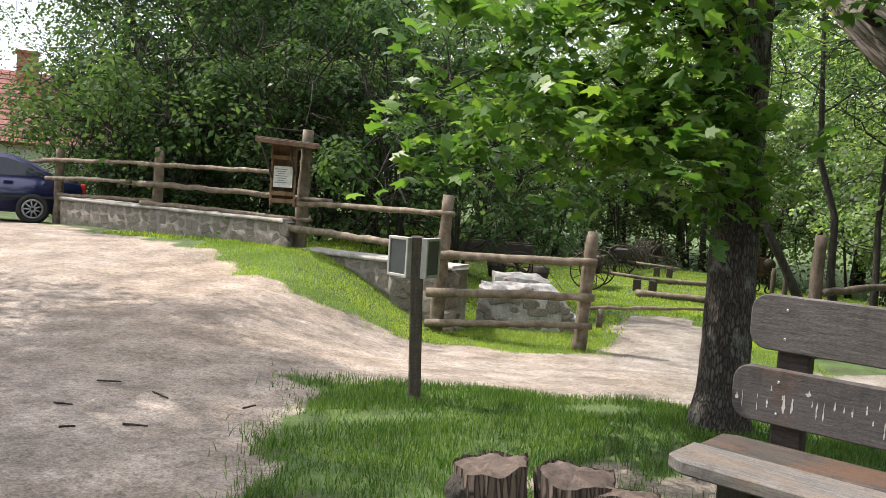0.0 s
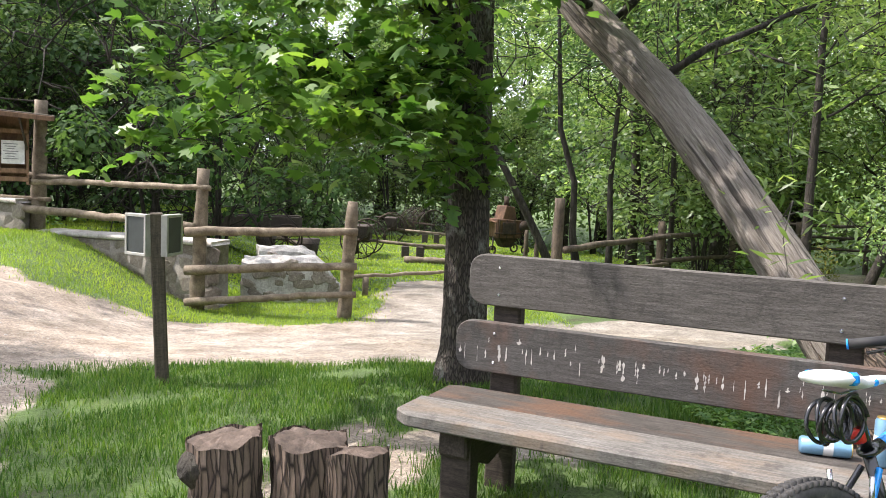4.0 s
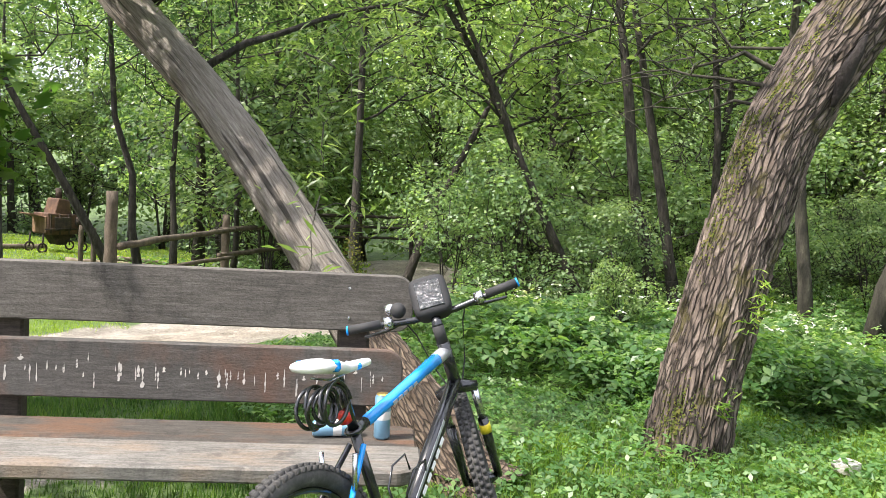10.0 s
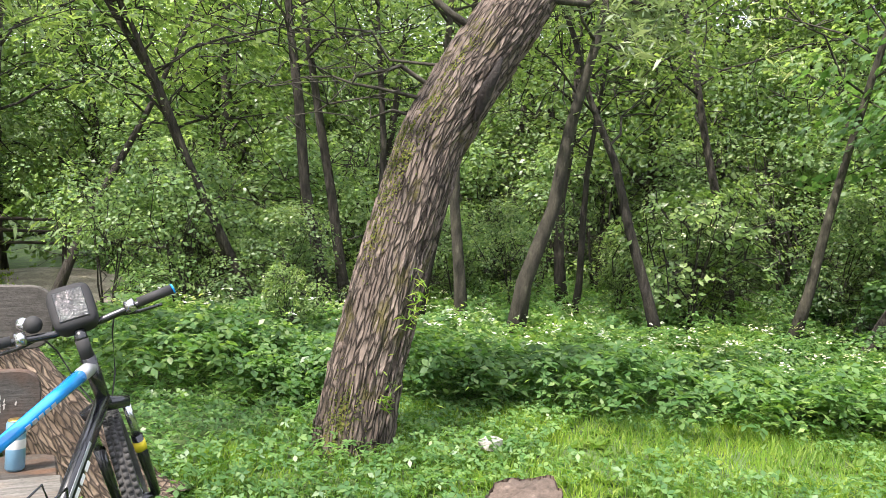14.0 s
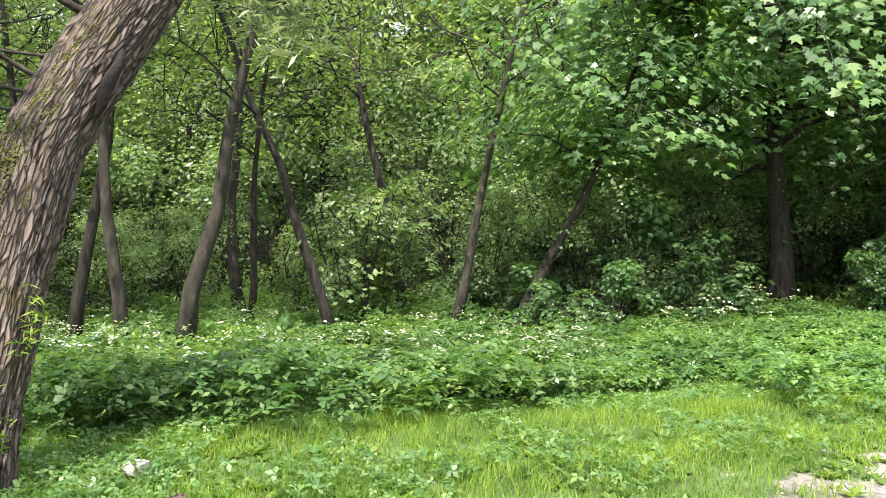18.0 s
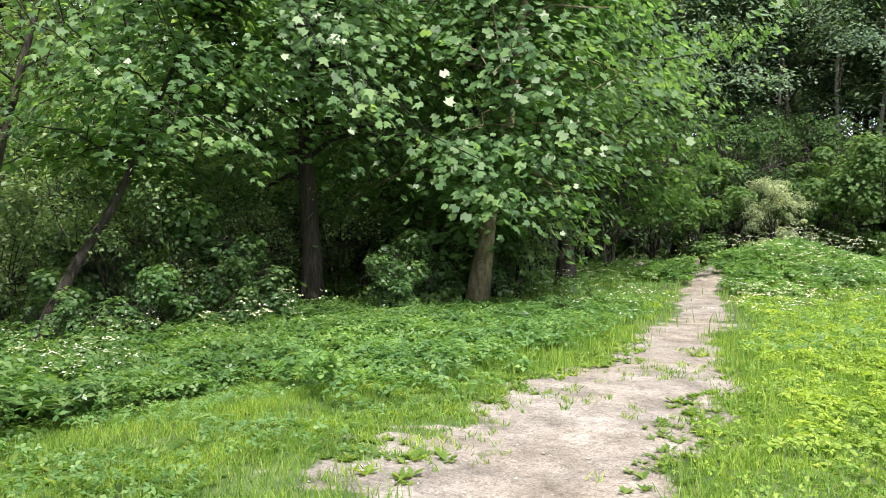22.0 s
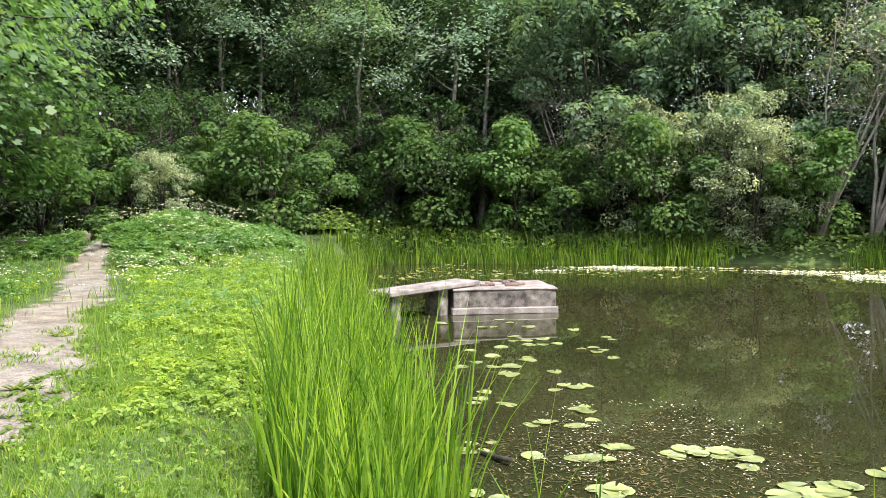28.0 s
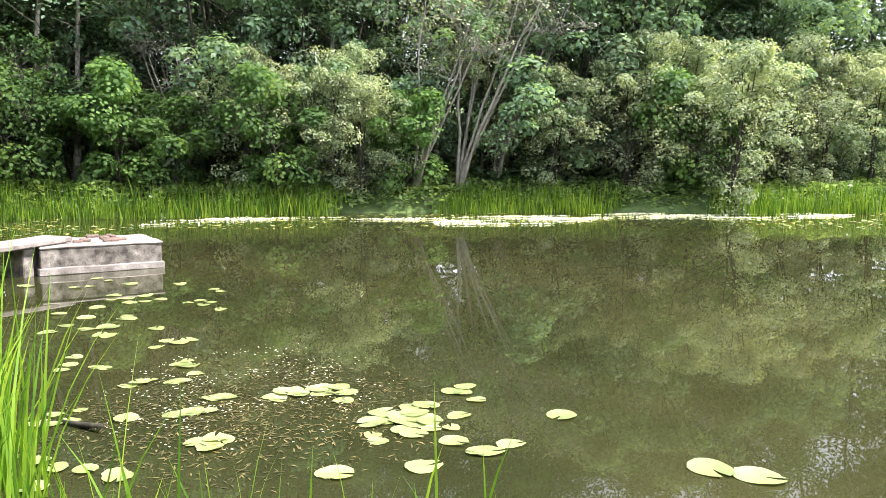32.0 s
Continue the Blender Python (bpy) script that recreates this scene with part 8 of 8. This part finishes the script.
# clusters: centre, spread, how many, radius
for cx, cy, sx, sy, n, r in ((-0.4, -6.45, 0.24, 0.17, 22, 0.105), (-0.78, -7.1, 0.2, 0.12, 7, 0.1), (0.3, -7.45, 0.28, 0.12, 8, 0.1), (0.75, -7.3, 0.16, 0.08, 5, 0.1), (1.84, -7.85, 0.16, 0.16, 6, 0.1), (1.3, -7.3, 0.1, 0.08, 2, 0.09),
                             (1.57, -6.95, 0.18, 0.1, 5, 0.1), (1.14, -6.2, 0.16, 0.08, 4, 0.1), (2.25, -9.45, 0.2, 0.12, 5, 0.1), (1.72, -8.6, 0.14, 0.08, 3, 0.1), (3.24, -10.4, 0.35, 0.4, 11, 0.11), (2.4, -12.55, 0.25, 0.4, 7, 0.11), (3.6, -11.8, 0.45, 0.5, 10, 0.11),
                             (4.5, -13.9, 0.7, 0.5, 8, 0.11), (1.85, -5.7, 0.3, 0.12, 7, 0.1), (3.05, -8.6, 0.2, 0.25, 5, 0.09), (2.4, -6.85, 0.2, 0.15, 5, 0.09), (-1.03, -5.87, 0.08, 0.1, 3, 0.1)):
    for k in range(n):
        x, y = cx + sx * g.standard_normal(), cy + sy * g.standard_normal()
        if polygon_side(np.array([x]), np.array([y]), SHORE)[0] > -0.3:
            continue
        ob = new("lily_pad", PADS[g.integers(0, 6)])
        ob.parent = lily
        s = r * g.uniform(0.65, 1.1)
        ob.matrix_basis = pose(x, y, WATER + 0.006 + 0.004 * (k % 4), g.uniform(-3, 3), g.uniform(-3, 3), g.uniform(0, 360)) @ Matrix.Scale(s, 4)
for x, y in ((-1.65, -6.61), (-2.4, -5.42), (-2.66, -5.26), (-0.46, -5.62), (0.13, -5.55)):
    ob = new("lily_pad", PADS[g.integers(0, 6)])
    ob.parent = lily
    ob.matrix_basis = pose(x, y, WATER + 0.008, 0, 0, g.uniform(0, 360)) @ Matrix.Scale(0.15 if x < -2 else 0.12, 4)


def floating(name, n, keep, size, box, seed, label, cat, mat, shape="oval", up=6.0, lift=0.012):
    g = np.random.default_rng(seed)
    p = np.stack([g.uniform(box[0], box[1], n), g.uniform(box[2], box[3], n)], 1)
    p = p[keep(p[:, 0], p[:, 1], g)]
    q = np.c_[p, WATER + lift + 0.008 * g.random(len(p))]
    v, f = leaves(q, size, g, shape, up)
    stuff(name, fast_mesh(name, v, [f], M[mat]), label, cat)


floating("far_lily_pads", 2600, lambda x, y, g: (shore(x, y) < -0.5) & (shore(x, y) > -6.5) & (patch(x, y, 0.4, 1) > 0.35 + 0.1 * (x < -3)), 0.24, (-26, 12, -31.5, -22), 101, "lily pads near the far shore", "water lilies", "pad")
floating("water_blossom", 30000, lambda x, y, g: (shore(x, y) < -0.3) & (np.abs(y + 28.2 - 0.06 * x + 0.6 * np.sin(0.5 * x)) < (1.5 + 1.5 * (x < -2)) * patch(x, y, 0.3, 4)) & (patch(x, 2.2 * y, 0.62, 2) + 0.35 * patch(x, 2 * y, 2.3, 1) > 0.6 + 0.35 * g.random(len(x))), 0.09, (-24, 7.5, -31.5, -25.5), 102, "carpet of tiny white water blossom", "flowers", "petal", up=0.5, lift=0.03)
floating("near_blossom", 3200, lambda x, y, g: (np.hypot((x - 1.0) / 1.5, (y + 7.6) / 1.7) < g.random(len(x)) ** 0.4) & (patch(x, y, 2.2, 1) > 0.45), 0.026, (-1, 3, -10, -5), 103, "small white flowers on the water", "flowers", "petal", lift=0.03)
floating("water_weed", 11000, lambda x, y, g: (np.hypot((x - 0.9) / 1.8, (y + 7.0) / 1.8) < g.random(len(x)) ** 0.5), 0.06, (-1.5, 3.5, -10, -5), 104, "brown water weed just under the surface", "water plants", "dry_stem", "narrow", 8.0, 0.001)
br = thing("driftwood", "short grey branch lying in the shallow water", "branch")
pipe("stick", [(2.36, -6.78, -0.69), (2.18, -6.66, -0.68), (1.97, -6.52, -0.65)], [0.018, 0.026, 0.02], M["bark_grey"], br, 8, wobble=0.06)

# ---- pebbles, twigs and stones on the trodden ground ----
g = np.random.default_rng(111)
p = np.stack([g.uniform(-7, 9, 26000), g.uniform(-8, 11, 26000)], 1)
p = p[(bare(p[:, 0], p[:, 1]) < 0.1) & (np.hypot(p[:, 0], p[:, 1] - 1) > 1.0)]
n = len(p)
z = ground_z(p[:, 0], p[:, 1])
s = 0.006 + 0.012 * g.random(n) ** 4
base = np.array([[1, 0, 0], [0, 1, 0], [-1, 0, 0], [0, -1, 0], [0, 0, 0.7], [0.7, 0.7, 0.25]])
a = g.uniform(0, 6.28, n)
rot = np.stack([np.stack([np.cos(a), -np.sin(a)], 1), np.stack([np.sin(a), np.cos(a)], 1)], 1)
bv = base[None] * (s[:, None, None] * g.uniform(0.6, 1.3, (n, 1, 3)))
bv[..., :2] = np.einsum("nij,nkj->nki", rot, bv[..., :2])
v = bv + np.c_[p, z][:, None]
f = np.array([[0, 1, 4], [1, 2, 4], [2, 3, 4], [3, 0, 4]])[None] + (np.arange(n) * 6)[:, None, None]
stuff("pebbles", fast_mesh("pebbles", v.reshape(-1, 3), [f.reshape(-1, 3)], M["pebble"]), "fine gravel and pebbles on the yard", "gravel")
for k, (x, y, L, a) in enumerate([(-1.25, 6.1, 0.22, -20), (-3.0, 5.2, 0.16, 10), (-2.55, 5.1, 0.2, -35), (-2.9, 4.6, 0.12, 0), (-2.35, 4.4, 0.14, 5), (-1.9, 5.0, 0.1, 60), (-2.6, 4.2, 0.08, 30)]):
    tw = thing("twig", "short dry twig lying on the gravel", "twig", group="fallen twigs")
    e = (x + L * math.cos(radians(a)), y + L * math.sin(radians(a)))
    p_, r_ = rough_log((x, y, gz(x, y) + 0.008), (*e, gz(*e) + 0.012), 0.006, 400 + k, 6)
    pipe("stick", p_, r_, M["bark"], tw, 6)
rock = thing("stone", "pale yellowish stone in the grass", "stone", (4.63, 2.14, gz(4.63, 2.14) + 0.06))
pale = STONES[2].copy()
pale.materials.clear()
pale.materials.append(M["cap"])
ob = new("boulder", pale)
ob.parent = rock
ob.matrix_basis = Matrix.Diagonal((0.17, 0.13, 0.09, 1))
for x, y, s in ((19.3, -18.2, 0.5), (20.4, -17.0, 0.35)):
    rock = thing("stone", "grey squared stone beside the path's end", "stone", (x, y, gz(x, y) + 0.2))
    ob = new("boulder", STONES[3])
    ob.parent = rock
    ob.matrix_basis = Matrix.Diagonal((s, s * 0.8, s * 1.1, 1))


# broad-leaved weeds in rosettes over the verge and the path's edge
p, g = scatter(4600, 2.6, 9.5, -7.5, 2.4, lambda x, y, g: (shore(x, y) > 0.5) & (bare(x, y) > -0.35) & (in_wood(x, y) < 0.2) & (patch(x, y, 1.4, 6) + 0.3 * g.random(len(x)) > 0.55), 131)
q, a = np.repeat(p, 7, 0), g.uniform(0, 6.28, len(p) * 7)
s = np.repeat(g.uniform(0.03, 0.075, len(p)), 7)
tip = np.stack([np.cos(a), np.sin(a), 0.35 + 0.5 * g.random(len(a))], 1) * s[:, None]
side = np.stack([-np.sin(a), np.cos(a), 0 * a], 1) * (0.3 * s)[:, None]
v = np.stack([q, q + tip * 0.6 + side, q + tip * 1.25 - np.array([0, 0, 1]) * (0.2 * s)[:, None], q + tip * 0.6 - side], 1)
f = np.arange(len(q) * 4).reshape(-1, 4)
stuff("verge_weeds", fast_mesh("verge_weeds", v.reshape(-1, 3), [f], M["grass"]), "low broad-leaved weeds on the path's verge", "weeds")
